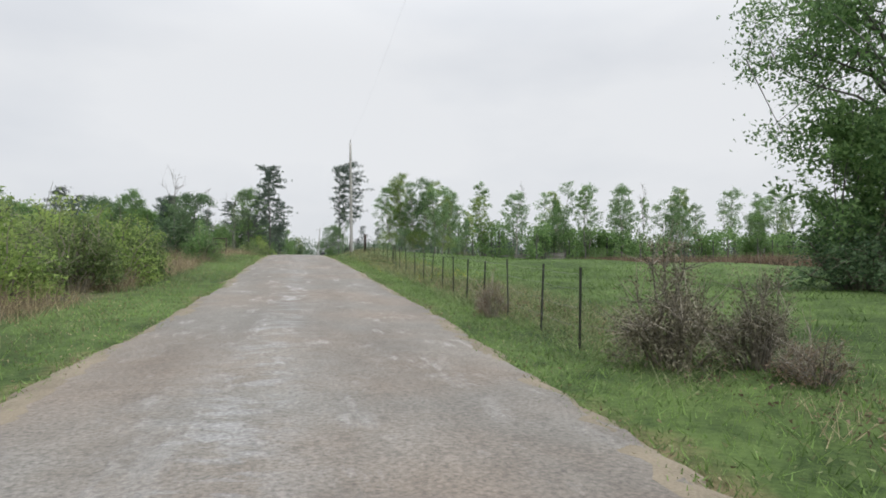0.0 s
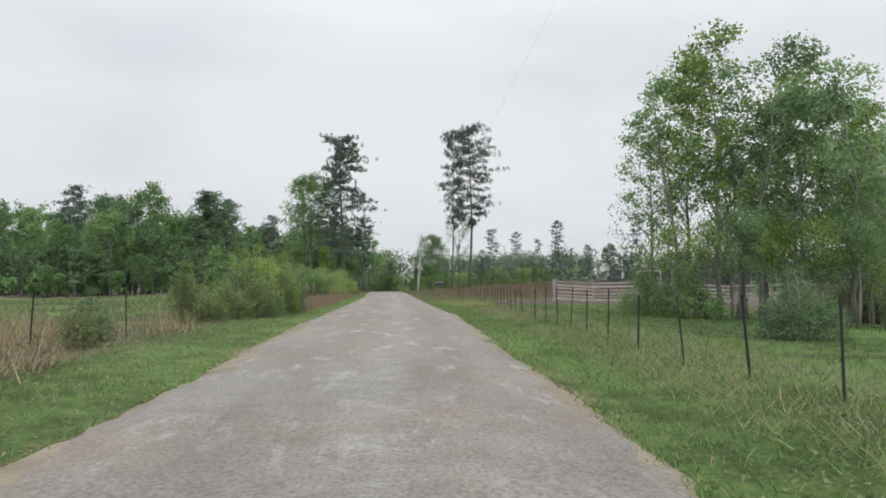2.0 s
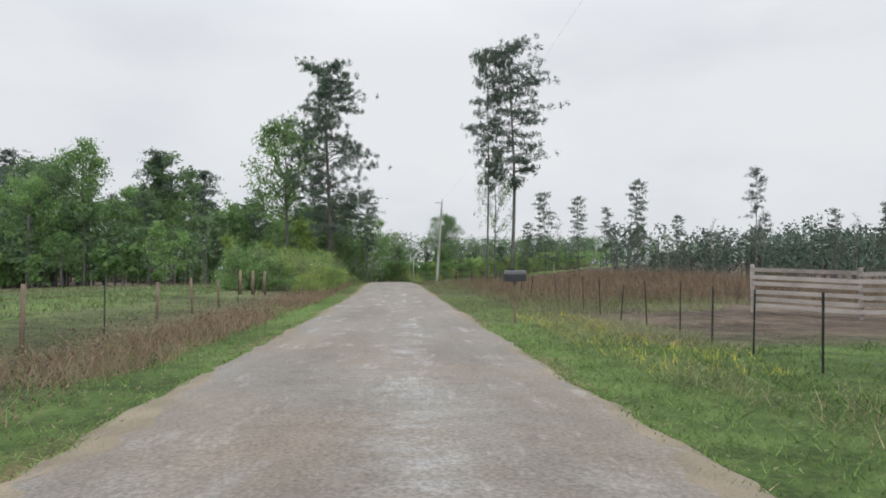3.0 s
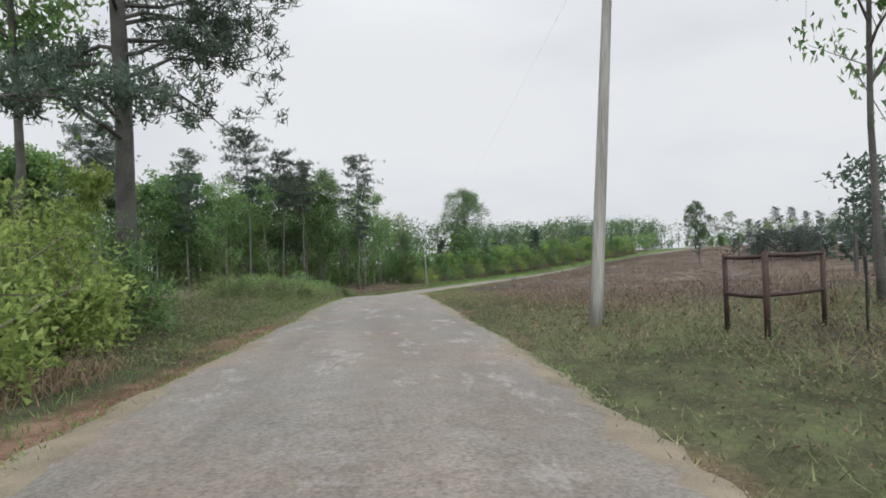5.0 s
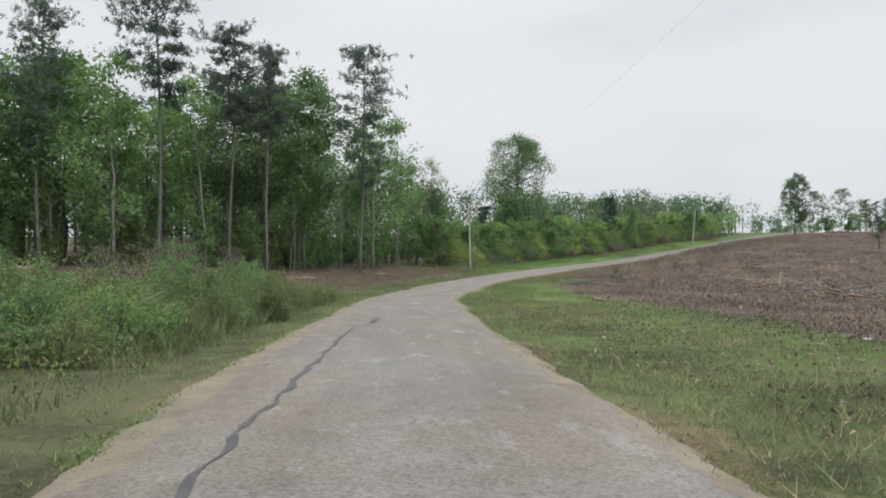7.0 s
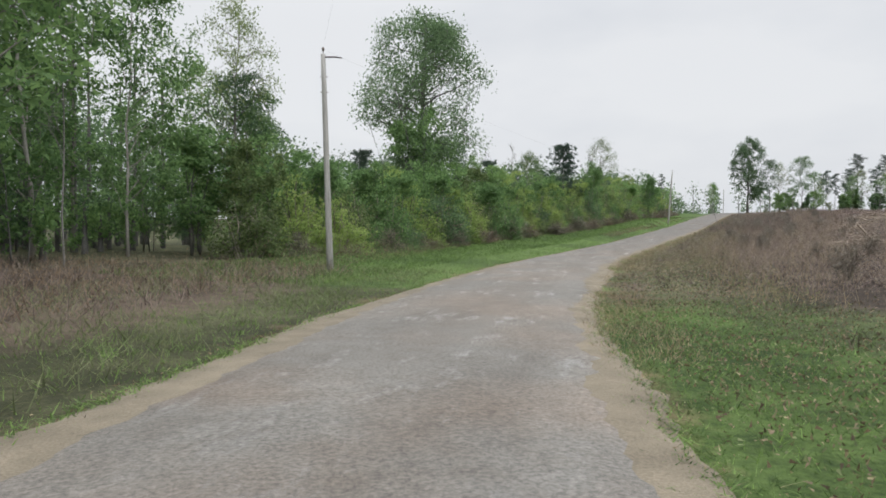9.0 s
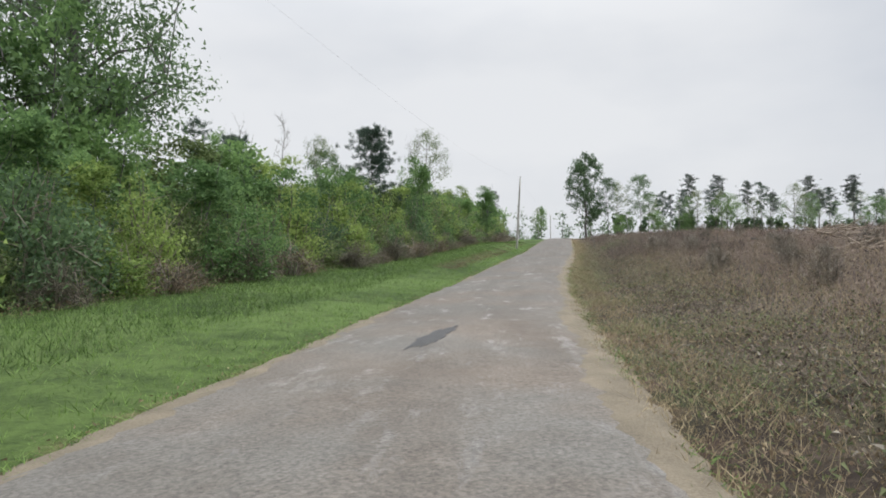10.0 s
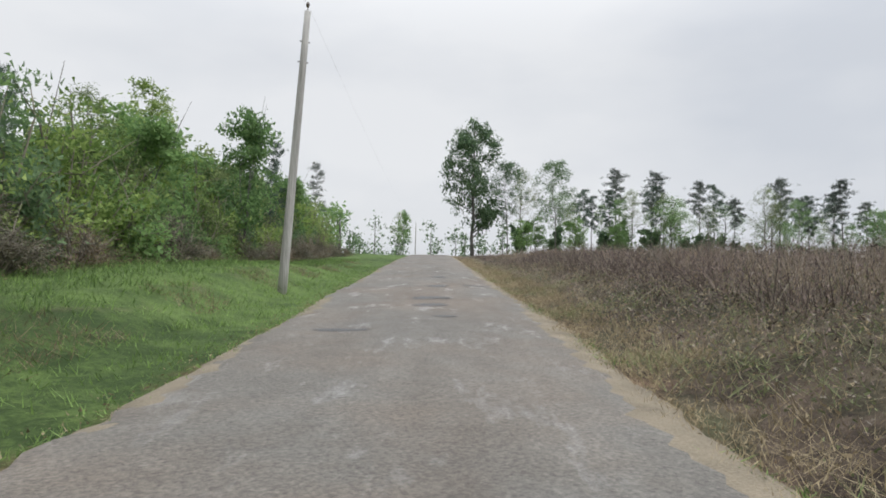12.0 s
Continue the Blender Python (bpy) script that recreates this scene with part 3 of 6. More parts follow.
def needles_round(centres, per, length, rng, width=0.035, up=0.35):
    """Tufts of narrow needle sprays."""
    c = np.repeat(np.asarray(centres, float), per, 0)
    d = rng.normal(0, 1, c.shape)
    d[:, 2] += up
    d /= np.linalg.norm(d, axis=1, keepdims=True)
    side = np.cross(d, rng.normal(0, 1, c.shape))
    side /= np.linalg.norm(side, axis=1, keepdims=True) + 1e-9
    long = length * rng.uniform(0.6, 1.3, (len(c), 1))
    c = c + rng.normal(0, 1, c.shape) * length * 0.45
    return np.stack([c - side * width, c + side * width, c + d * long], 1)


def bent(start, end, rng, sag=0.0, kink=0.08, steps=4):
    """Points along a crooked limb."""
    start, end = np.array(start, float), np.array(end, float)
    long = np.linalg.norm(end - start)
    out = []
    for k in range(steps + 1):
        u = k / steps
        p = start + (end - start) * u + rng.normal(0, kink * long / steps, 3) * (0 < k < steps)
        p[2] += sag * long * math.sin(math.pi * u) * 0.3
        out.append(p)
    return out


def broadleaf(seed, low=0.28, wide=3.0, limbs=16, clumps=5, per=24, size=0.2, upright=0.5, top_taper=0.75, bark=None, leaf=None, stems=1, trunk_r=0.16):
    """Trunk mesh and crown mesh of a leafy tree."""
    rng = np.random.default_rng(seed)
    t, tips = Tubes(), []
    foot = 10 * low * 0.75
    mid, half = np.array([0, 0, (foot + 9.7) / 2]), (9.7 - foot) / 2

    def draw_in(p):
        """Back inside a rounded outline."""
        far = np.linalg.norm((p - mid) / np.array([1.2 * wide, 1.2 * wide, half]))
        return p if far <= 1 else mid + (p - mid) * rng.uniform(0.86, 1.0) / far

    for stem in range(stems):
        ax, ay = rng.normal(0, 0.5, 2) * (stems > 1)
        lean = rng.normal(0, 0.35, 2) + np.array([ax, ay]) * 1.6
        high = 9.6 if stems == 1 else rng.uniform(7.5, 9.8)
        line = [np.array([ax + lean[0] * u * u, ay + lean[1] * u * u, high * u]) + rng.normal(0, 0.07, 3) * (0 < u < 1) for u in np.linspace(0, 1, 8)]
        line[0][2] = -0.25
        t.add(line, [trunk_r * (1.25 if k == 0 else 1) * (1 - 0.88 * k / 7) / math.sqrt(stems) for k in range(8)], 7)
        for k in range(max(4, limbs // stems)):
            u = low + (0.97 - low) * (k + rng.uniform(0, 0.9)) / (limbs / stems)
            at = min(u, 0.98) * 7
            i = int(at)
            p = line[i] + (line[min(i + 1, 7)] - line[i]) * (at - i)
            round_ = rng.uniform(0, 2 * math.pi)
            rel = (u - low) / (1 - low)
            reach = wide * (0.55 + 0.75 * math.sin(math.pi * (0.25 + rel * top_taper))) * rng.uniform(0.6, 1.1) / (1 if stems == 1 else 1.3)
            end = p + np.array([math.cos(round_) * reach, math.sin(round_) * reach, reach * upright * rng.uniform(0.5, 1.4)])
            end = draw_in(end)
            path = bent(p, end, rng, 0.15)
            r0 = trunk_r * 0.42 * (1 - 0.6 * rel)
            t.add(path, [r0, r0 * 0.75, r0 * 0.5, r0 * 0.3, r0 * 0.12], 4, False)
            tips += [path[2], path[3], path[4]]
            for _ in range(clumps - 1):
                a = path[rng.integers(1, 5)]
                b = a + rng.normal(0, 1, 3) * reach * 0.33 + np.array([0, 0, 0.25 * reach * upright])
                b = draw_in(b)
                t.add([a, b], [r0 * 0.32, r0 * 0.08], 3, False)
                tips.append(b)
        tips += [line[-1] + rng.normal(0, 1, 3) * np.array([0.2, 0.2, 0.08]) * wide for _ in range(4)]
    tips = [draw_in(p) for p in tips]
    crown = quads_mesh("crown", leaves_round(tips, 0.5 * wide / 3, per, size, rng), leaf or M_LEAF) if per else None
    return t.mesh("trunk", bark or M_BARK), crown


def pine(seed, low=0.5, wide=2.1, boughs=70, twigs=10, per=20, length=0.12, leaf=None, bark=None, trunk_r=0.088, droop=0.1, width=0.02, cone=False, base=0.45):
    """Trunk mesh and crown mesh of a pine: a bare straight trunk, then arching boughs that carry flat plates of needle tufts under a domed top."""
    rng = np.random.default_rng(seed)
    t, tufts = Tubes(), []
    line = [np.array([0.12 * math.sin(u * 5 + seed), 0.1 * math.cos(u * 4 + seed), 9.9 * u]) for u in np.linspace(0, 1, 9)]
    line[0][2] = -0.25
    t.add(line, [trunk_r * (1 - 0.85 * k / 8) for k in range(9)], 8)
    for k in range(boughs):
        u = low + (0.985 - low) * ((k + rng.uniform(0, 1)) / boughs) ** 0.82
        i = min(int(u * 8), 7)
        p = line[i] + (line[i + 1] - line[i]) * (u * 8 - i)
        rel = (u - low) / (1 - low)
        if cone:
            reach = wide * (1.0 - 0.62 * rel ** 1.3) * rng.uniform(0.45, 1.1)
        else:
            reach = wide * (base + (1 - base) * min(1, rel / 0.45)) * math.sqrt(max(0.02, 1 - max(0, (rel - 0.5) / 0.54) ** 2)) * rng.uniform(0.4, 1.06)
        a = rng.uniform(0, 2 * math.pi)
        rise = reach * (0.5 * rel ** 1.5 + rng.uniform(-0.16, 0.2) - droop)
        end = p + np.array([math.cos(a) * reach, math.sin(a) * reach, rise])
        end[2] = min(end[2], 9.95)
        path = bent(p, end, rng, 0.35 * (1 - rel), 0.1)
        r0 = trunk_r * 0.26 * (1 - 0.5 * rel)
        t.add(path, [r0, r0 * 0.8, r0 * 0.6, r0 * 0.4, r0 * 0.2], 4, False)
        tufts += [path[3], path[4]]
        for _ in range(twigs):
            f = 4 * rng.uniform(0.1 if rel > 0.6 else 0.42, 1.0) ** 0.8
            q = path[min(int(f), 3)] + (path[min(int(f), 3) + 1] - path[min(int(f), 3)]) * (f - min(int(f), 3))
            b = q + rng.normal(0, 1, 3) * np.array([1, 1, 0.22]) * (0.12 + 0.15 * reach)
            b[2] += 0.05
            if rng.random() < 0.4:
                t.add([q, b], [r0 * 0.3, r0 * 0.1], 3, False)
            tufts.append(b)
    tufts += [line[-1] + rng.normal(0, 1, 3) * np.array([0.3, 0.3, 0.05]) * wide * 0.5 for _ in range(6)]
    return t.mesh("trunk", bark or M_BARK), quads_mesh("crown", needles_round(tufts, per, length, rng, width), leaf or M_NEEDLE)


def bare_tree(seed, wide=2.6, limbs=14, low=0.3, trunk_r=0.11):
    """Trunk with limbs and a mesh of fine bare twigs."""
    rng = np.random.default_rng(seed)
    t, twigs = Tubes(), Tubes()
    line = [np.array([rng.normal(0, 0.12), rng.normal(0, 0.12), 9.8 * u]) for u in np.linspace(0, 1, 8)]
    line[0] = np.array([0, 0, -0.25])
    t.add(line, [trunk_r * (1 - 0.9 * k / 7) for k in range(8)], 6)
    for k in range(limbs):
        u = low + (0.95 - low) * (k + rng.uniform(0, 0.8)) / limbs
        i = int(u * 7)
        p = line[i] + (line[i + 1] - line[i]) * (u * 7 - i)
        a, reach = rng.uniform(0, 6.28), wide * rng.uniform(0.5, 1.1) * (1.15 - 0.7 * (u - low))
        path = bent(p, p + np.array([math.cos(a) * reach, math.sin(a) * reach, reach * rng.uniform(0.5, 1.1)]), rng, 0.1, 0.12)
        r0 = trunk_r * 0.35
        t.add(path, [r0, r0 * 0.8, r0 * 0.6, r0 * 0.4, r0 * 0.25], 5)
        for _ in range(7):
            a = path[rng.integers(1, 5)]
            b = a + rng.normal(0, 1, 3) * reach * 0.28 + np.array([0, 0, 0.2 * reach])
            twigs.add([a, (a + b) / 2 + rng.normal(0, 0.05, 3), b], [0.014, 0.010, 0.004], 3, False)
            for _ in range(2):
                c = b + rng.normal(0, 1, 3) * reach * 0.14 + np.array([0, 0, 0.1])
                twigs.add([(a + b) / 2, c], [0.008, 0.003], 3, False)
    return t.mesh("trunk", M_BARK_GREY), twigs.mesh("branching", M_BARK_GREY)


def shrub(seed, leaf, per=50, size=0.23, mounds=32, twiggy=2, wide=5.0, fine=0.9):
    """Stems and foliage of a bush, 10 high and about 10 across."""
    rng = np.random.default_rng(seed)
    t, tips = Tubes(), []
    for k in range(mounds):
        a, u = rng.uniform(0, 6.28), rng.uniform(0, 1) ** 0.6
        lobe = 1 + 0.26 * math.sin(2 * a + seed) + 0.2 * math.sin(5 * a + 2.3 * seed)
        high = (8.4 * math.sqrt(max(0.04, 1 - (u * 0.92) ** 2))) * rng.uniform(0.4, 1.2) * (0.55 + 0.45 * lobe)
        u *= 0.6 + 0.4 * lobe
        end = np.array([math.cos(a) * wide * u, math.sin(a) * wide * u, high])
        foot = np.array([math.cos(a) * wide * u * 0.35, math.sin(a) * wide * u * 0.35, -0.3])
        path = bent(foot, end, rng, 0.25, 0.12)
        t.add(path, [0.16, 0.13, 0.10, 0.07, 0.03], 3, False)
        tips += [path[4], path[3], path[2] + rng.normal(0, 0.8, 3)]
        if u > 0.5:
            tips.append(np.array([end[0] * 1.03, end[1] * 1.03, max(0.9, high * rng.uniform(0.15, 0.6))]))
        for _ in range(twiggy):
            b = path[rng.integers(2, 5)] + rng.normal(0, 1, 3) * 1.3 + np.array([0, 0, 0.6])
            t.add([path[3], b], [0.05, 0.02], 3, False)
    return t.mesh("stem", M_TWIG), quads_mesh("foliage", leaves_round(tips, 1.2 * fine, per, size, rng, 0.5), leaf)


KINDS = {
    "oak": [broadleaf(11, leaf=M_LEAF, size=0.13, per=44), broadleaf(12, leaf=M_LEAF, wide=2.6, low=0.22, size=0.12, per=46), broadleaf(13, leaf=M_LEAF_DARK, low=0.34, wide=3.0, size=0.13, per=44)],
    "wood": [broadleaf(21, leaf=M_LEAF, low=0.16, wide=2.2, limbs=20, upright=0.7, bark=M_BARK_PALE, trunk_r=0.062, size=0.083, per=36),
             broadleaf(22, leaf=M_LEAF_DARK, low=0.24, wide=2.0, limbs=20, upright=0.8, bark=M_BARK, trunk_r=0.065, size=0.083, per=36),
             broadleaf(23, leaf=M_LEAF, low=0.10, wide=1.9, limbs=20, upright=0.7, bark=M_BARK_PALE, trunk_r=0.055, size=0.083, per=36)],
    "far_broadleaf": [broadleaf(24, leaf=M_LEAF, low=0.16, wide=2.2, limbs=18, upright=0.7, bark=M_BARK_PALE, trunk_r=0.062, size=0.14, per=26),
                      broadleaf(25, leaf=M_LEAF_DARK, low=0.22, wide=2.0, limbs=18, upright=0.8, bark=M_BARK, trunk_r=0.062, size=0.14, per=26)],
    "grand": [broadleaf(31, leaf=M_LEAF, low=0.14, wide=2.5, limbs=40, clumps=6, per=92, size=0.062, trunk_r=0.16, top_taper=0.55),
              broadleaf(32, leaf=M_LEAF_DARK, low=0.24, wide=2.7, limbs=28, clumps=5, per=60, size=0.11, trunk_r=0.15),
              broadleaf(33, leaf=M_LEAF_DARK, low=0.12, wide=2.3, limbs=30, clumps=6, per=44, size=0.11, trunk_r=0.17, top_taper=0.5),
              broadleaf(31, leaf=M_LEAF_DARK, low=0.14, wide=2.7, limbs=42, clumps=6, per=84, size=0.064, trunk_r=0.2, top_taper=0.75)],
    "airy": [broadleaf(41, leaf=M_LEAF, low=0.3, wide=2.3, limbs=16, clumps=6, per=17, size=0.10, trunk_r=0.12),
             broadleaf(42, leaf=M_LEAF_OLIVE, low=0.3, wide=2.1, limbs=18, clumps=7, per=26, size=0.062, trunk_r=0.11, bark=M_BARK_GREY)],
    "sapling": [broadleaf(51, leaf=M_LEAF, low=0.12, wide=1.25, limbs=20, clumps=5, per=30, size=0.075, upright=1.1, trunk_r=0.07, top_taper=0.7, bark=M_BARK_GREY),
                broadleaf(52, leaf=M_LEAF, low=0.2, wide=1.1, limbs=18, clumps=5, per=26, size=0.07, upright=1.3, trunk_r=0.06, bark=M_BARK_GREY),
                broadleaf(53, leaf=M_LEAF, low=0.1, wide=1.6, limbs=22, clumps=5, per=30, size=0.075, upright=1.0, trunk_r=0.07, stems=3, bark=M_BARK_GREY)],
    "thicket": [broadleaf(61, leaf=M_LEAF, low=0.03, wide=2.6, limbs=22, clumps=5, per=32, size=0.15, upright=0.9, trunk_r=0.10, stems=3),
                broadleaf(62, leaf=M_LEAF_BRIGHT, low=0.03, wide=2.5, limbs=22, clumps=5, per=32, size=0.15, upright=0.8, trunk_r=0.10, stems=3),
                broadleaf(63, leaf=M_LEAF_OLIVE, low=0.03, wide=2.4, limbs=22, clumps=5, per=30, size=0.145, upright=0.8, trunk_r=0.10, stems=4)],
    "pine": [pine(71, low=0.55, wide=1.9, boughs=60), pine(72, low=0.38, wide=1.85, boughs=74, twigs=9, per=16), pine(73, low=0.6, wide=1.5, boughs=50, leaf=M_NEEDLE_GREY),
             pine(76, low=0.2, wide=2.35, boughs=84, twigs=15, per=40, length=0.115, width=0.012, trunk_r=0.13, base=0.9)],
    "far_thicket": [broadleaf(64, leaf=M_LEAF, low=0.03, wide=2.6, limbs=18, clumps=4, per=17, size=0.21, upright=0.9, trunk_r=0.09, stems=2),
                    broadleaf(65, leaf=M_LEAF_OLIVE, low=0.03, wide=2.5, limbs=18, clumps=4, per=17, size=0.21, upright=0.8, trunk_r=0.09, stems=2)],
    "far_pine": [pine(77, low=0.45, wide=1.8, boughs=40, twigs=7, per=11, length=0.2, width=0.036), pine(78, low=0.58, wide=1.6, boughs=34, twigs=7, per=11, length=0.2, width=0.036, leaf=M_NEEDLE_GREY)],
    "slim": [broadleaf(54, leaf=M_LEAF_PALE, low=0.26, wide=1.35, limbs=22, clumps=5, per=28, size=0.075, upright=0.9, trunk_r=0.075, top_taper=0.7, bark=M_BARK_PALE),
             broadleaf(55, leaf=M_LEAF_BRIGHT, low=0.3, wide=1.2, limbs=20, clumps=5, per=26, size=0.07, upright=1.1, trunk_r=0.07, bark=M_BARK_GREY),
             broadleaf(56, leaf=M_LEAF_PALE, low=0.22, wide=1.5, limbs=24, clumps=5, per=26, size=0.075, upright=0.9, trunk_r=0.08, stems=2, bark=M_BARK_PALE)],
    "skirt": [broadleaf(57, leaf=M_LEAF_BRIGHT, low=0.42, wide=4.2, limbs=15, clumps=6, per=34, size=0.12, upright=0.25, trunk_r=0.10, stems=3, bark=M_BARK),
              broadleaf(58, leaf=M_LEAF_PALE, low=0.45, wide=3.8, limbs=15, clumps=6, per=30, size=0.12, upright=0.3, trunk_r=0.10, stems=4, bark=M_BARK)],
    "open": [broadleaf(44, leaf=M_LEAF, low=0.36, wide=2.1, limbs=26, clumps=6, per=40, size=0.085, trunk_r=0.11)],
    "young_pine": [pine(81, low=0.14, wide=2.3, boughs=48, twigs=10, per=32, length=0.15, trunk_r=0.075, width=0.013, droop=0.0, cone=True),
                   pine(82, low=0.3, wide=2.0, boughs=34, twigs=8, per=28, length=0.16, trunk_r=0.065, width=0.013, leaf=M_NEEDLE_GREY, droop=0.0, cone=True),
                   pine(83, low=0.36, wide=2.9, boughs=64, twigs=11, per=42, length=0.17, trunk_r=0.09, width=0.014, droop=-0.22, cone=True)],
    "bare": [bare_tree(91), bare_tree(92, 2.1, 12, 0.4), bare_tree(93, 1.5, 14, 0.25, 0.08)],
    "bush": [shrub(101, M_LEAF), shrub(102, M_LEAF_BRIGHT), shrub(103, M_LEAF_OLIVE), shrub(104, M_LEAF_DARK)],
    "dead_bush": [shrub(113, M_BRUSH, per=5, size=0.22, mounds=26, twiggy=14, wide=4.2), shrub(114, M_TWIG, per=4, size=0.22, mounds=22, twiggy=16, wide=4.0)],
    "brown_bush": [shrub(111, M_THORN, per=70, size=0.15, twiggy=12), shrub(112, M_RUSSET, per=32, size=0.14, twiggy=10)],
}
NAMES = {"far_broadleaf": "tree", "oak": "tree", "wood": "tree", "grand": "tree", "airy": "tree", "sapling": "young_tree", "thicket": "tree", "far_thicket": "tree", "slim": "young_tree", "skirt": "young_tree", "open": "tree", "far_pine": "pine_tree", "pine": "pine_tree",
         "young_pine": "pine_tree", "bare": "bare_tree", "bush": "shrub", "brown_bush": "shrub", "dead_bush": "shrub"}
LABELS = {
    "far_broadleaf": "slender green woodland tree deep in the wood",
    "oak": "leafy broadleaf tree in fresh spring green", "wood": "slender green woodland tree at the wood's edge", "grand": "tall full-crowned broadleaf tree with dark green leaves",
    "airy": "thin-leaved tree with open branches", "sapling": "slender young tree with sparse spring leaves", "thicket": "many-stemmed tree grown thick with green leaves",
    "far_thicket": "many-stemmed tree grown thick with green leaves",
    "far_pine": "tall pine with a bare trunk and dark crown", "slim": "slim young tree in light spring leaf", "skirt": "low spreading young tree on several thin stems", "open": "tall tree with an open leafy crown",
    "pine": "tall pine with a bare trunk and dark crown", "young_pine": "young pine with open dark boughs", "bare": "leafless grey tree with fine twigs",
    "bush": "dense green roadside shrub", "brown_bush": "brown twiggy shrub with few leaves"}


def plant(kind, which, x, y, high, wide=1.0, turn=None, label="", group=""):
    """One tree or shrub on the ground: its height in metres, and its width against the kind's usual one."""
    trunk, crown = KINDS[kind][which % len(KINDS[kind])]
    k = high / 10
    root = empty(NAMES[kind], on_land(x, y), RNG.uniform(0, 6.28) if turn is None else turn, (k * wide, k * wide, k))
    tagged(root, label or LABELS[kind], "shrub" if NAMES[kind] == "shrub" else "tree", group)
    child("stem" if NAMES[kind] == "shrub" else "trunk", trunk, root)
    if crown:
        child({"bare": "branching", "bush": "foliage", "brown_bush": "foliage", "dead_bush": "foliage"}.get(kind, "crown"), crown, root)
    return root


# the big landmarks
plant("pine", 3, -32.4, 170.2, 24.2, 0.92, 0.4, "very tall pine with a long bare trunk beside the road")
plant("thicket", 1, -33.6, 165.4, 7.6, 0.75, 0.8, "bright vine-hung small tree beside the big pine")
plant("open", 0, -38.2, 174.2, 20.0, 0.95, 1.0, "tall thin-leaved tree standing beside the big pine")
plant("pine", 1, -12.3, 166.8, 24.6, 1.0, 3.4, "very tall pine with straight bare trunk by the gate")
plant("pine", 1, -14.75, 165.3, 23.6, 0.55, 4.0, "very tall slim pine with leafy vines on its trunk")
plant("airy", 0, -14.0, 168.0, 14.0, 0.55, 0.0, "slim leafy tree growing between two tall pines")
plant("grand", 3, -32.6, 331.6, 23.4, 0.92, 0.3, "tall full broadleaf tree towering over the roadside hedge")
plant("thicket", 0, -32.6, 328.0, 13.5, 0.85, 0.5, "vine-covered small tree under the tall broadleaf tree")
plant("thicket", 2, -36.0, 330.0, 8.5, 1.0)
plant("grand", 2, 52.8, 425.4, 19.4, 0.78, 0.8, "tall uneven broadleaf tree on the crest beside the road")
plant("wood", 1, 57.4, 423.8, 13.6, 0.95)
plant("wood", 1, 65.0, 422.6, 13.8, 1.0)
plant("airy", 1, 60.0, 424.0, 12.5, 0.7)
for x, y, h in ((57, 420, 5), (62, 423, 5.5), (70, 424, 6), (75, 420, 5), (80, 424, 6)):
    plant("thicket", 0, x, y, h, 1.1)
plant("young_pine", 2, -12.8, 350.6, 10.9, 1.0, 0.0, "dark young pine rising out of the hedge")
plant("young_pine", 2, -24.4, 337.8, 8.0, 0.75, 1.0)
plant("bare", 1, -5.4, 362.4, 11.5, 0.6, 2.0, "tall bare tree with fine twigs behind the hedge")
plant("airy", 1, -3.8, 364.2, 13.0, 0.85, 0.0, "tall thin tree with few pale leaves")
plant("sapling", 2, -6.5, 362.0, 10.0, 1.0)
plant("thicket", 0, -8.2, 354.0, 9.4, 0.62, 2.2, "tall narrow tree wrapped in green vines")
plant("airy", 1, -17.2, 352.4, 10.8, 0.8, 1.5, "thin tree with few pale leaves behind the hedge")
plant("bare", 2, -21.0, 343.0, 11.0, 0.7)
plant("bare", 1, -24.0, 346.0, 10.0, 0.6)
plant("thicket", 0, 10.6, 383.0, 8.8, 0.85)
plant("young_pine", 0, 15.0, 392.0, 8.0, 0.7)
plant("young_pine", 0, 0.4, 373.4, 6.6, 0.9, 1.0, "dark bushy pine rising behind the hedge")
plant("young_pine", 1, 25.8, 413.5, 9.5, 0.8)
plant("slim", 1, 5.4, 378.0, 8.2, 1.2)
plant("airy", 1, 3.0, 376.0, 7.0, 0.9)
plant("airy", 1, 76, 494, 11.5, 0.7)
plant("oak", 1, 73, 486, 11.0, 0.6)
plant("bare", 2, 30, 425, 9.0, 0.8)

# pasture on the right: the big tree, the clump, the rows behind
plant("grand", 0, 15.5, 20.5, 14.0, 1.05, 0.2, "large spreading tree in fresh leaf beside the pasture")
plant("thicket", 0, 16.0, 22.5, 6.2, 1.25)
plant("thicket", 0, 13.8, 20.6, 6.4, 1.0)
plant("thicket", 2, 15.4, 18.6, 4.2, 1.3, label="dark low growth under the large pasture tree")
plant("bush", 3, 14.0, 19.6, 2.4, 1.7)
plant("bush", 0, 16.8, 18.4, 2.6, 1.5)
plant("bush", 3, 13.4, 15.6, 1.6, 1.6, label="dark tangled weeds under the large pasture tree")
plant("bush", 3, 18.5, 19, 3.5, 1.5)
plant("bush", 3, 21, 25, 3.2, 1.6)
plant("airy", 1, -1.6, 99.5, 8.5, 1.0, 0.6, "open-branched tree with few leaves by the corral")
plant("brown_bush", 0, 3.75, 9.0, 1.55, 1.1, 0.0, "round brown twiggy bush at the pasture fence")
plant("brown_bush", 0, 4.7, 8.7, 1.2, 1.1)
plant("brown_bush", 1, 4.9, 7.7, 0.75, 1.3, label="low russet weeds at the bush's foot")
plant("brown_bush", 1, 2.1, 15.3, 1.1, 0.8)
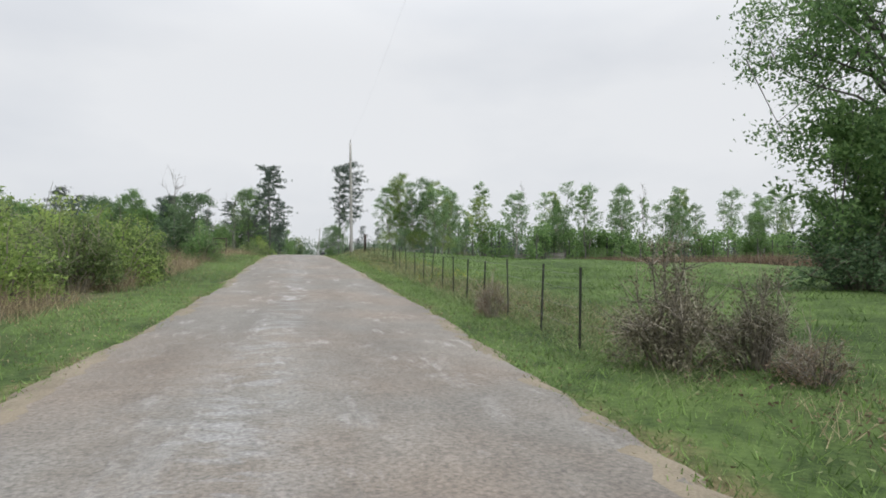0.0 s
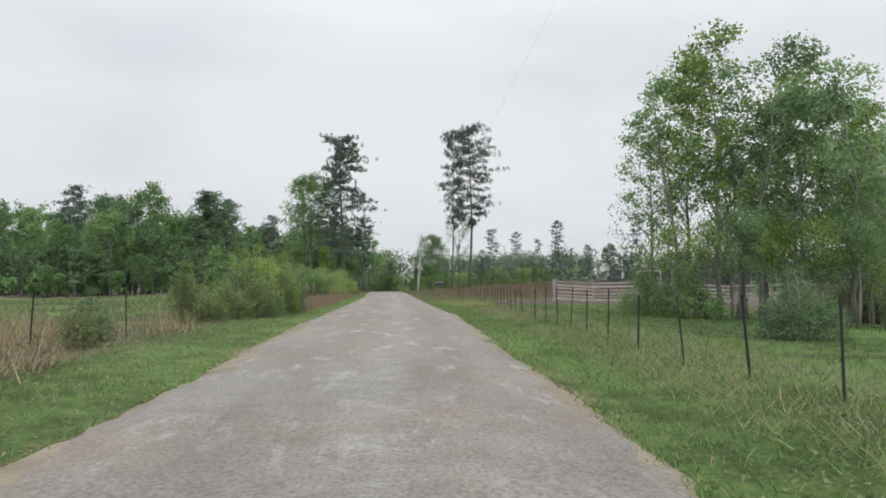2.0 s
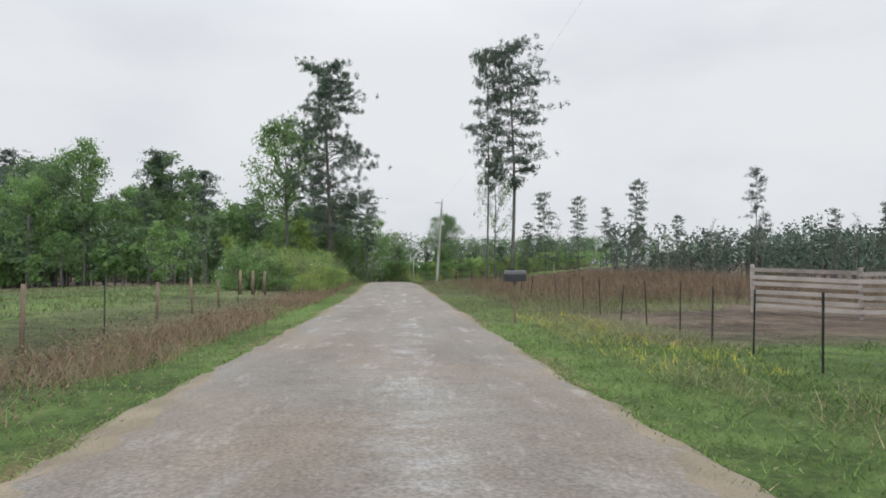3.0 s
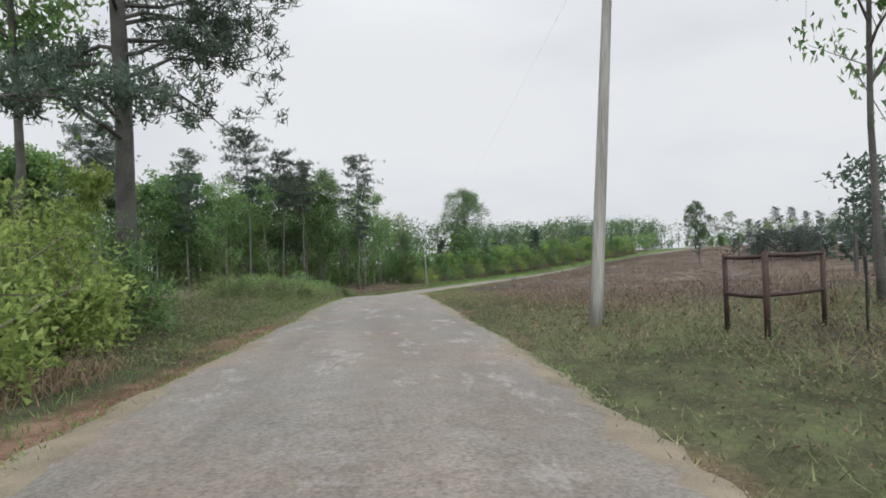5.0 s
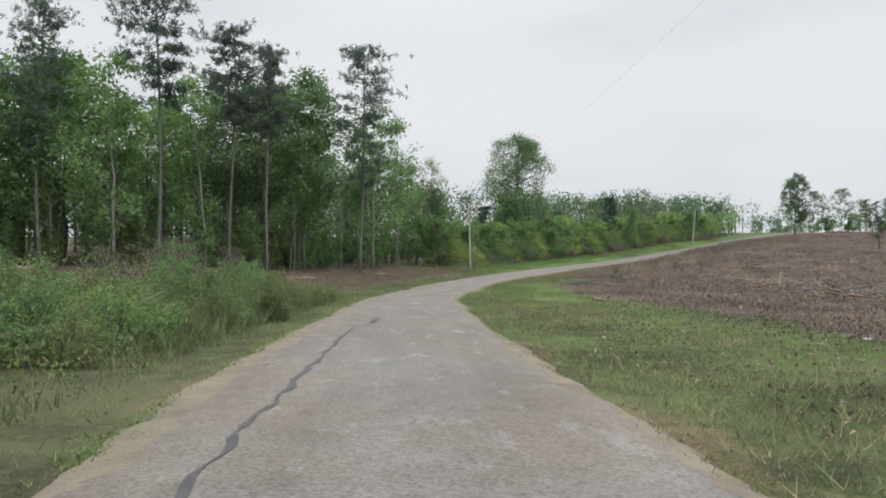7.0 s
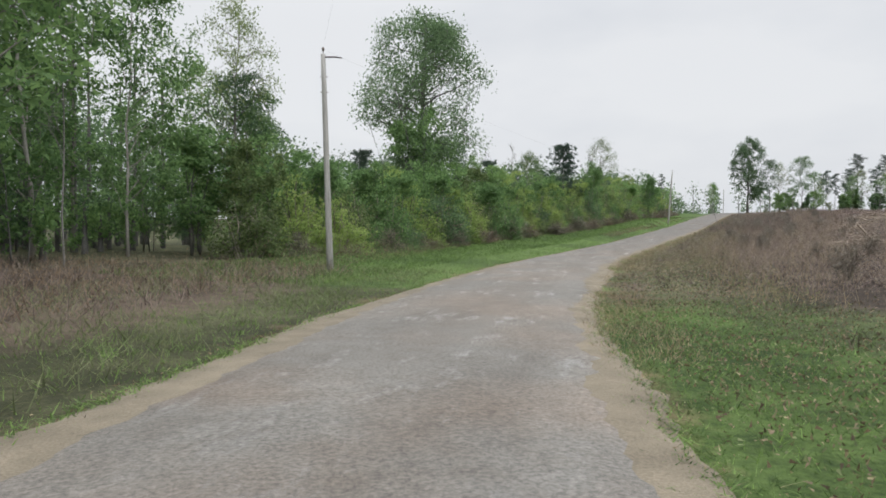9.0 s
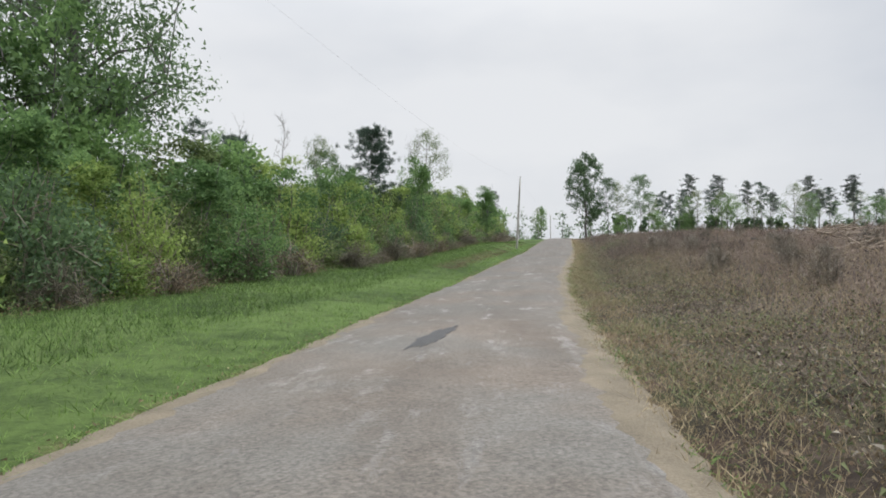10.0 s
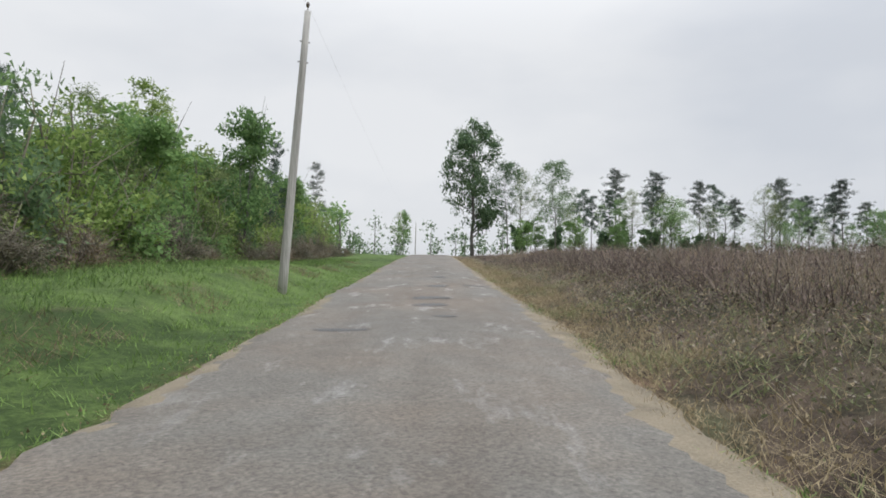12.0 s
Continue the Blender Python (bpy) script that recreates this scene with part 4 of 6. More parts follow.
for k, (x, y, h, w) in enumerate(((-1.6, 95.5, 10.8, 1.25), (0.0, 94.6, 12.6, 1.2), (2.0, 97.0, 12.4, 1.3), (3.2, 95.2, 12.2, 1.2), (5.2, 98.5, 12.4, 1.3),
                                  (4.6, 94.2, 11.6, 1.1), (7.2, 98.5, 11.0, 1.2), (-0.6, 97.4, 12.2, 1.1), (1.2, 96.0, 9.5, 1.0), (4.0, 97.0, 10.8, 1.1), (6.4, 95.6, 9.8, 1.0), (8.3, 100.5, 9.4, 1.2), (6.3, 102, 12.0, 1.3), (10, 103, 8.5, 1.2))):
    plant("slim", k % 3, x, y, h, w * 0.95, label="slim young tree in a leafy clump at the pasture", group="clump of young trees")
for x, y, h, w in ((-1.4, 93.8, 2.2, 1.2), (3.4, 93.6, 1.7, 1.2), (-2.4, 96.5, 2.4, 1.1)):
    plant("bush", 0, x, y, h, w)
for k, (x, y, h) in enumerate(((-1.8, 94.0, 4.3), (0.2, 93.2, 4.6), (2.2, 93.6, 4.5), (4.2, 93.4, 4.4), (6.2, 94.6, 4.3), (8.0, 96.5, 4.2), (1.0, 96.0, 5.2), (3.6, 96.2, 5.0))):
    plant("skirt", k % 2, x, y, h, 0.85, group="clump of young trees")
plant("bush", 3, -1.4, 84.5, 1.7, 1.2, label="dark low bush beside the pasture fence")
for k in range(46):
    u = (k + RNG.uniform(-0.3, 0.3)) / 46
    x, y = 12 + 96 * u + RNG.normal(0, 1.8), 106 + 24 * max(u, 0) ** 0.8 - 34 * max(0, u - 0.55) + RNG.normal(0, 3.0)
    if k % 9 == 4:
        plant("bare", 2, x, y, RNG.uniform(12, 15), 0.6, group="trees behind the pasture")
    else:
        plant("slim" if k % 3 else "sapling", int(RNG.integers(0, 3)), x, y, RNG.uniform(11, 15.5), RNG.uniform(0.9, 1.25), group="trees behind the pasture")
for k in range(18):
    u = (k + RNG.uniform(-0.3, 0.3)) / 18
    x, y = 12 + 96 * u + RNG.normal(0, 2), 102 + 24 * max(u, 0) ** 0.8 - 34 * max(0, u - 0.55) + RNG.normal(0, 2)
    plant("far_thicket" if k % 3 else "bush", int(RNG.integers(0, 2)) * 2, x, y, RNG.uniform(2.5, 4.2), 1.25, group="undergrowth behind the pasture")
for x, y, h, w in ((12, 167, 11.3, 0.75), (0.5, 168, 10, 0.75), (-9.0, 167, 8.8, 0.8), (-5.5, 168, 8.2, 0.75), (-10.6, 170, 6.0, 0.8), (-2, 172, 7.5, 0.8), (5.5, 172, 7, 0.8), (19, 166, 7.5, 0.8), (26, 170, 8.5, 0.7)):
    plant("young_pine", int(h * 10) % 2, x, y, h, w * 1.05)
for x, y, h in ((-7.2, 171, 7), (2.5, 176, 8), (9, 171, 7), (16, 176, 8.5), (24, 172, 8), (30, 176, 9)):
    plant("bare", 2, x, y, h, 0.8)

# left of the road, first stretch
for s, o, h, w, n in ((6, -8.0, 2.6, 1.1, 2), (10, -7.6, 2.4, 1.2, 1), (14, -7.8, 2.7, 1.1, 2), (18, -7.4, 2.5, 1.1, 1), (22, -6.6, 2.6, 1.1, 2), (25, -6.4, 2.5, 1.1, 1), (28, -6.4, 2.5, 1.1, 2), (31, -6.6, 2.3, 1.0, 1), (20, -9.5, 3.2, 1.2, 1), (24, -9.5, 3.0, 1.2, 2), (29, -9.3, 2.9, 1.2, 1), (34, -7.4, 1.8, 1.0, 2), (12, -11, 3.3, 1.2, 2), (17, -11, 3.2, 1.2, 1), (3, -11, 3.2, 1.2, 2)):
    x, y, _ = road_at(s, o)
    plant("bush", n, float(x), float(y), h, w, label="yellow-green leafy shrub in the roadside hedge", group="roadside hedge")
plant("oak", 2, -13.9, 46.6, 4.6, 1.05, 0.5, "small dense tree beside the field fence")
plant("bush", 0, -12.8, 44.5, 2.6, 1.0)
plant("bush", 3, -15.5, 48.0, 3.0, 1.0)
plant("bush", 2, -14.5, 36.5, 1.5, 1.1)
plant("bare", 2, -21.4, 77.0, 8.0, 0.8, 0.0, "leafless tree standing in the fence line")
plant("bare", 0, -17.6, 73.2, 6.0, 0.85, 2.0, "leafless grey tree with spreading limbs in the fence line")
plant("airy", 1, -22.5, 77.5, 4.2, 0.7)
plant("bare", 1, -19.9, 61.3, 7.3, 0.75, 1.0, "leafless twiggy tree beside the field gate")
for s, o, h, w, n in ((90.4, -6.4, 2.3, 0.4, 2), (92.4, -6.2, 1.0, 1.4, 2), (94.2, -5.8, 1.5, 1.3, 2), (95.8, -5.6, 2.1, 1.05, 2), (97.6, -5.3, 2.95, 0.62, 1), (98.0, -6.2, 2.8, 0.85, 1), (99.2, -5.2, 2.5, 0.85, 1), (99.4, -4.5, 2.7, 0.6, 1), (98.2, -4.5, 2.1, 0.7, 2), (95.2, -4.7, 1.6, 0.7, 2), (100.2, -4.2, 1.5, 0.8, 3), (96.4, -4.9, 1.4, 1.2, 3), (97.0, -5.9, 2.5, 0.9, 0), (93.2, -7.0, 1.9, 1.0, 2), (99.6, -4.9, 1.1, 1.1, 2), (82.6, -6.2, 1.1, 1.0, 2), (84.0, -6.8, 1.2, 0.9, 3),
                      (147, -5.4, 2.4, 1.0, 1), (150.5, -5.2, 2.2, 1.2, 1), (144, -5.6, 1.5, 1.2, 1)):
    x, y, _ = road_at(s, o)
    plant("bush", n, float(x), float(y), h, w, label="bright green bushy shrub overgrown with vines", group="shrubs along the field fence")
# thick shrubs by the tall pine
for k in range(30):
    s, o = 150 + 22 * (k // 3) / 9 + RNG.uniform(-1.2, 1.2), -6.2 - 2.3 * (k % 3) + RNG.uniform(-0.5, 0.3)
    x, y, _ = road_at(s, o)
    plant("bush", (1, 1, 2, 0)[int(RNG.integers(0, 4))], float(x), float(y), RNG.uniform(2.5, 3.2) + 0.35 * (k % 3), RNG.uniform(0.95, 1.25), group="thick shrubs beside the tall pine",
          label="dense vine-grown shrub in bright spring green")
for x, y, h in ((-36, 174, 6), (-38, 166, 5), (-44, 172, 6.5)):
    plant("thicket", 1, x, y, h, 0.8)
# tree line behind the left field
for k in range(26):
    u = (k + RNG.uniform(-0.35, 0.35)) / 26
    x, y = -165 + 106 * u + RNG.normal(0, 3), 205 - 18 * u + RNG.normal(0, 5) + 12 * (k % 2)
    if k % 4 == 1:
        plant("far_pine", int(RNG.integers(0, 2)), x, y, RNG.uniform(17, 24), 1.0, group="trees behind the hay field")
    else:
        plant("oak" if k % 3 else "far_broadleaf", int(RNG.integers(0, 3)), x, y, RNG.uniform(15, 23), 0.8, group="trees behind the hay field")
for x, y, h in ((-63.5, 196, 21), (-105, 216, 25), (-106, 231, 24)):
    plant("far_pine" if x < -100 else "far_broadleaf", 1, x, y, h, 1.0)
for k in range(8):
    u = (k + RNG.uniform(-0.35, 0.35)) / 8
    plant("far_thicket" if k % 2 else "oak", 0, -165 + 125 * u, 192 - 14 * u + RNG.normal(0, 3), RNG.uniform(6, 9.5), 1.1, group="undergrowth behind the hay field")

# the wood left of the curve
EDGE = np.array([(-128, 222), (-96, 240), (-72, 254), (-60, 263), (-50, 276), (-47, 290), (-44.5, 303), (-42, 313)], float)
EDGE_LINE = spaced(EDGE, 0.5)
for k in range(76):
    row = k % 4
    i = int(RNG.uniform(0, len(EDGE_LINE) - 1))
    p = EDGE_LINE[i]
    d = EDGE_LINE[min(i + 6, len(EDGE_LINE) - 1)] - EDGE_LINE[max(i - 6, 0)]
    d /= np.linalg.norm(d) + 1e-9
    deep = row * 5.5 + RNG.uniform(0, 4.5)
    x, y = p + np.array([-d[1], d[0]]) * deep
    low_end = 1 - 0.38 * soft_step(y, 288, 306)
    if k % 12 == 3:
        plant("far_pine", int(RNG.integers(0, 2)), x, y, RNG.uniform(19, 25) * low_end, 0.9, group="trees of the roadside wood")
    else:
        plant("wood" if x > -70 else "far_broadleaf", int(RNG.integers(0, 3)), x, y, RNG.uniform(16.5, 23.5) * low_end, RNG.uniform(0.85, 1.15), group="trees of the roadside wood")
for x, y, h, n in ((-63.2, 259.8, 26.6, 0), (-71.6, 256.0, 22.5, 1), (-48.6, 276.0, 25, 1), (-60.2, 268.5, 24.5, 2), (-83, 251.8, 27, 0), (-86, 251, 26.5, 1), (-57, 270, 23, 2)):
    plant("pine", n, x, y, h, 0.85, label="tall pine with bare trunk at the wood's front edge", group="trees of the roadside wood")
for k in range(26):
    i = int(RNG.uniform(0, len(EDGE_LINE) - 1))
    x, y = EDGE_LINE[i] + np.array([RNG.uniform(-7, -1.5), RNG.uniform(2, 9)])
    plant("far_thicket", k % 2, x, y, RNG.uniform(3.5, 8), 1.0, group="undergrowth of the roadside wood")
plant("airy", 1, -45.5, 306.6, 16.5, 0.75, 0.0, "thin-leaved tree with drooping twigs at the wood's end")
for x, y, h in ((-50, 272.5, 12), (-55.5, 265.8, 14), (-46.8, 287, 13), (-53.5, 268, 9)):
    plant("bare", 2, x, y, h, 0.35, label="pale bare trunk at the wood's edge")

# low shrubs left of the road before the curve
for k in range(72):
    s = 200 + 40 * (k // 4) / 17 + RNG.uniform(-1, 1)
    o = -(4.6 + 1.8 * (k % 4) + RNG.uniform(-0.4, 0.6))
    x, y, _ = road_at(s, o)
    plant("brown_bush" if k % 4 == 3 and s > 226 else "bush", (0, 2, 2)[int(RNG.integers(0, 3))], float(x), float(y), RNG.uniform(1.2, 2.0) * (0.55 if s < 198 else 1) * (0.75 + 0.18 * (k % 4)), RNG.uniform(1.0, 1.5), group="low shrubs on the bank",
          label="low tangled shrub on the roadside bank")
for s, o, h, n in ((213, -6.4, 2.9, 1), (231, -8.2, 3.2, 1), (238, -7.6, 2.4, 0), (206, -8.5, 2.3, 0), (222, -9.5, 2.4, 1), (202, -6.6, 1.9, 0), (210, -8.8, 2.6, 1), (217, -7.2, 2.2, 1), (226, -6.6, 2.3, 0), (234, -6.4, 2.0, 1)):
    x, y, _ = road_at(s, o)
    plant("sapling", 2, float(x), float(y), h, 1.5, label="small bright green sapling in the bank's tangle", group="saplings on the bank")
# hedge along the left of the last stretch
HEDGE_S = (296, 302, 336, 380, 398, 430)
HEDGE_OFF = (15.5, 14.0, 10.2, 9.5, 9.0, 9.0)
for k in range(112):
    row = k % 4
    s = 297 + 128 * (k // 4) / 27 + RNG.uniform(-1.4, 1.4)
    o = -(np.interp(s, HEDGE_S, HEDGE_OFF) + (-0.4, 1.4, 3.2, 6.2)[row] + RNG.uniform(-0.3, 0.5))
    x, y, _ = road_at(s, o)
    top = np.interp(s, [296, 330, 360, 375, 382, 392, 408, 425], [7.6, 7.4, 7.2, 6.8, 6.8, 8.0, 7.6, 6.4])
    if row == 0:
        plant("brown_bush", k // 4 % 2, float(x), float(y), RNG.uniform(1.0, 1.8), RNG.uniform(1.4, 2.0), group="hedge foot", label="brown tangled brush at the hedge's foot")
    elif row == 1:
        plant("bush", (2, 1, 0, 3)[k // 4 % 4], float(x), float(y), RNG.uniform(2.0, 3.4), RNG.uniform(1.1, 1.5), group="hedge front", label="leafy olive shrub hung with vines in the hedge")
    else:
        plant("thicket", (0, 2, 1, 0)[int(RNG.integers(0, 4))], float(x), float(y), top * RNG.uniform(0.72, 1.0) * (1.0 if row == 2 else 1.12), RNG.uniform(1.0, 1.35), group="roadside thicket",
              label="thicket tree hung with green vines along the verge")
for k in range(32):
    s = 302 + 122 * k / 31 + RNG.uniform(-1, 1)
    x, y, _ = road_at(s, -(np.interp(s, HEDGE_S, HEDGE_OFF) + RNG.uniform(1.8, 2.8)))
    plant("bush", (1, 2, 0, 1, 3)[k % 5], float(x), float(y), RNG.uniform(3.4, 4.9) * (1.0 if s < 372 else 1.2), RNG.uniform(0.75, 1.0), group="hedge front", label="tall vine-hung shrub in the roadside hedge")
for k in range(14):
    s, o = RNG.uniform(300, 440), -RNG.uniform(20, 32)
    x, y, _ = road_at(s, o)
    plant(("wood", "sapling", "young_pine", "wood")[k % 4], int(RNG.integers(0, 3)), float(x), float(y), RNG.uniform(7, 11), 0.9, group="trees behind the hedge")
for k in range(34):
    s, o = RNG.uniform(286, 410), RNG.uniform(6, 19)
    x, y, _ = road_at(s, o)
    plant("dead_bush", k % 2, float(x), float(y), RNG.uniform(0.7, 1.5), RNG.uniform(0.9, 1.4), group="dead bushes in the brush", label="dead grey twiggy bush in the brown brush")
# pines and broadleaf trees across the cut-over field
for k in range(110):
    u = (k + RNG.uniform(-0.4, 0.4)) / 110
    x, y = 74 + 130 * u, 428 - 40 * u - 90 * u * u + RNG.normal(0, 5)
    n = k % 5
    if n in (0, 3):
        plant("far_pine", int(RNG.integers(0, 2)), x, y, RNG.uniform(9, 15), 0.95, group="trees across the field")
    elif n == 1:
        plant("airy", 1, x, y, RNG.uniform(9, 13), 0.9, group="trees across the field")
    else:
        plant("airy" if n == 2 else "slim", 0, x, y, RNG.uniform(7, 12), 1.2, group="trees across the field")
for k in range(12):
    u = k / 12
    plant("far_thicket", k % 2, 66 + 140 * u, 432 - 40 * u - 90 * u * u + RNG.normal(0, 3), RNG.uniform(3, 5), 1.2, group="undergrowth across the field")


def far_woods(name, line, deep, low, high, leaf, seed, count, size=0.5):
    """Distant wood as one mass of leaf clumps along a line."""
    rng = np.random.default_rng(seed)
    pts = spaced(line, 1.0)
    i = rng.integers(0, len(pts), count)
    base = pts[i] + rng.normal(0, deep, (count, 2))
    tops = low + (high - low) * (0.5 + 0.5 * np.sin(i * 0.21 + seed) * np.sin(i * 0.077 + 2 * seed)) * rng.uniform(0.75, 1.0, count)
    z = land(base[:, 0], base[:, 1])
    crowns, trunks = [], Tubes()
    for (x, y), g, h in zip(base, z, tops):
        wide = h * rng.uniform(0.16, 0.24)
        m = 14
        a, u = rng.uniform(0, 6.28, m), rng.uniform(0, 1, m)
        c = np.stack([x + np.cos(a) * wide * np.sqrt(u), y + np.sin(a) * wide * np.sqrt(u), g + h * rng.uniform(0.12, 0.97, m) ** 0.8], 1)
        crowns.append(leaves_round(c, wide * 0.55, int(9 * min(5.5, 0.5 / size)), size, rng, 0.6))
        trunks.add([(x, y, g - 0.3), (x, y, g + h * 0.8)], [0.2, 0.06], 4, False)
    wood = tagged(empty(name, Vector((0, 0, 0))), "distant mixed wood along the horizon", "wood", kind="stuff")
    child("crown", quads_mesh("crown", np.concatenate(crowns), leaf), wood)
    child("trunk", trunks.mesh("trunk", M_BARK), wood)


def inner(line, deep):
    """A line behind the given one, deep metres further from the road."""
    line = np.array(line, float)
    d = np.gradient(line, axis=0)
    d /= np.linalg.norm(d, axis=1, keepdims=True)
    return line + np.stack([-d[:, 1], d[:, 0]], 1) * deep


far_woods("wood_interior", inner(EDGE, 15), 3.5, 11, 19, M_LEAF, 21, 70, 0.09)
far_woods("wood_interior", inner(EDGE, 22), 4, 10, 19, M_LEAF, 22, 60, 0.13)
far_woods("wood_interior", [(-82, 278), (-74, 300), (-66, 318)], 3, 7, 14, M_LEAF_DARK, 29, 70, 0.14)
far_woods("undergrowth", [(-66, 275), (-58, 312), (-46, 335)], 2.5, 2.5, 4.5, M_LEAF_DARK, 30, 80, 0.1)
far_woods("wood_interior", [(-165, 238), (-120, 262), (-92, 290)], 3, 5, 11, M_LEAF_DARK, 41, 110, 0.2)
far_woods("undergrowth", inner(EDGE, 9), 3, 2.5, 5, M_LEAF, 23, 90, 0.11)
far_woods("far_wood", [(-165, 206), (-110, 200), (-75, 196), (-58, 190)], 4, 8, 14, M_LEAF_DARK, 24, 110)
far_woods("far_wood", [(-165, 196), (-110, 190), (-75, 188), (-58, 184)], 3, 3, 6, M_LEAF, 25, 90)
far_woods("far_wood", [(12, 104), (40, 116), (75, 118), (112, 108)], 3, 4.0, 8.0, M_LEAF, 26, 190, 0.2)
far_woods("far_wood", inner([(-38, 318), (-25, 345), (-5, 372), (20, 405), (45, 445)], 8), 4, 5, 8.5, M_LEAF, 27, 90, 0.28)
far_woods("far_wood", [(-100, 300), (-80, 350), (-60, 430), (-10, 470), (50, 520)], 8, 13, 19, M_LEAF_DARK, 3, 260, 0.4)
far_woods("far_wood", [(-40, 455), (10, 485), (64, 528)], 6, 13, 18, M_LEAF_DARK, 44, 110, 0.4)
far_woods("far_wood", [(31, 308), (48, 287), (75, 270), (115, 250)], 5, 5.0, 8.5, M_NEEDLE_GREY, 42, 210, 0.18)
far_woods("far_wood", [(-330, 140), (-200, 215), (-130, 240), (-80, 300)], 10, 12, 18, M_LEAF_DARK, 4, 110)
far_woods("far_wood", [(110, 122), (170, 90), (260, 60)], 8, 9, 14, M_LEAF, 5, 80)
far_woods("far_wood", [(6, 202), (30, 208), (75, 235), (110, 225), (170, 200), (270, 180)], 7, 7, 11, M_NEEDLE, 6, 300, 0.3)
far_woods("far_wood", [(66, 432), (120, 410), (170, 360), (210, 300)], 4, 3, 5.5, M_LEAF_DARK, 28, 90)
far_woods("far_wood", [(95, 540), (170, 520), (300, 430), (420, 260)], 14, 9, 14, M_LEAF_DARK, 8, 110)
far_woods("far_wood", [(90, 570), (130, 640), (60, 660), (-40, 560)], 14, 8, 13, M_LEAF_DARK, 9, 90)

# ---------------------------------------------------------------- utility poles and their line
def utility_pole(x, y, high, lean, arm, label):
    """A round wooden pole, its top lean metres aside; arm: a short bracket towards that side (0: none)."""
    root = tagged(empty("utility_pole", on_land(x, y)), label, "utility pole", "poles along the road")
    t, n = Tubes(), 7
    pts = [(lean[0] * (k / n), lean[1] * (k / n), -0.5 + (high + 0.5) * k / n) for k in range(n + 1)]
    t.add(pts, [0.142 - 0.05 * k / n for k in range(n + 1)], 14)
    shaft = child("shaft", t.mesh("shaft", M_POLE), root)
    top = Vector((lean[0], lean[1], high))
    pin = Tubes().add([top, top + Vector((0, 0, 0.16))], [0.016, 0.016], 6).add([top + Vector((0, 0, 0.12)), top + Vector((0, 0, 0.2)), top + Vector((0, 0, 0.27))], [0.035, 0.06, 0.03], 10)
    child("insulator", pin.mesh("insulator", M_GLASS), root, "brown insulator on the pole's top")
    for z in (high - 0.9, high - 1.5):
        u = z / high
        child("bolt", Tubes().add([(lean[0] * u - 0.15, lean[1] * u, z), (lean[0] * u + 0.15, lean[1] * u, z)], [0.02, 0.02], 6).mesh("bolt", M_WIRE), shaft)
    if arm:
        child("bracket", Tubes().add([top + Vector((0, 0, -0.12)), top + Vector((arm * 0.45, 0, -0.10)), top + Vector((arm * 0.75, 0, -0.13))], [0.03, 0.03, 0.025], 6).mesh("bracket", M_STEEL), root)
    return root, Vector(root.location) + top + Vector((0, 0, 0.2))


POLES = [(-4.12, 58.5, 9.5, (-0.2, 0.0), 0, "tall weathered wooden utility pole beside the gate"),
         (-20.15, 167.3, 8.4, (0.62, 0.0), -1, "leaning weathered wooden utility pole in the grass"),
         (-37.7, 289.5, 8.6, (-0.30, 0.02), 1, "wooden utility pole with a short bracket by the wood"),
         (7.8, 366.0, 8.2, (0.50, -0.28), 0, "leaning grey utility pole on the green verge"),
         (84.6, 501.8, 9.5, (0.1, 0.0), 0, "distant utility pole at the road's crest")]
tops = [utility_pole(*p)[1] for p in POLES]
ends = [Vector((6.0, -30.0, 9.5))] + tops + [Vector((140, 600, 12))]
for a, b in zip(ends, ends[1:]):
    pts = []
    for k in range(25):
        u = k / 24
        p = a.lerp(b, u)
        p.z -= 4 * 1.6 * u * (1 - u)
        pts.append(p)
    tagged(new("overhead_wire", Tubes().add(pts, [0.0015] * 25, 4).mesh("overhead_wire", M_WIRE)), "thin sagging overhead wire between the poles", "wire", "overhead wires")

# the service box at the first pole
root = tagged(empty("service_pedestal", on_land(-4.08, 59.2), 0.2), "round pale green service pedestal beside the utility pole", "service pedestal")
child("body", Tubes().add([(0, 0, -0.1), (0, 0, 0.02), (0, 0, 0.74)], [0.105, 0.10, 0.10], 18).mesh("body", M_BOX), root)
child("lid", Tubes().add([(0, 0, 0.70), (0, 0, 0.78), (0, 0, 0.815), (0, 0, 0.83)], [0.112, 0.112, 0.095, 0.04], 18).mesh("lid", M_BOX), root, "pale domed cap")


# ---------------------------------------------------------------- fences
def tpost_mesh():
    bm = bmesh.new()
    for x, y in ((0.036, 0.008), (0.008, 0.04)):
        made = bmesh.ops.create_cube(bm, size=1)["verts"]
        for v in made:
            v.co = Vector((v.co.x * x, v.co.y * y + (0.016 if y > x else 0), (v.co.z + 0.5) * 1.62 - 0.32))
    for k in range(8):
        made = bmesh.ops.create_cube(bm, size=1)["verts"]
        for v in made:
            v.co = Vector((v.co.x * 0.018, v.co.y * 0.012 - 0.008, v.co.z * 0.016 + 0.25 + 0.125 * k))
    me = bpy.data.meshes.new("post")
    bm.to_mesh(me)
    bm.free()
    me.materials.append(M_POST)
    return me


TPOST = tpost_mesh()
WOODPOST = Tubes().add([(0, 0, -0.3), (0.01, 0, 0.7), (0, 0.01, 1.35)], [0.06, 0.055, 0.05], 8).mesh("post", M_WOODPOST)


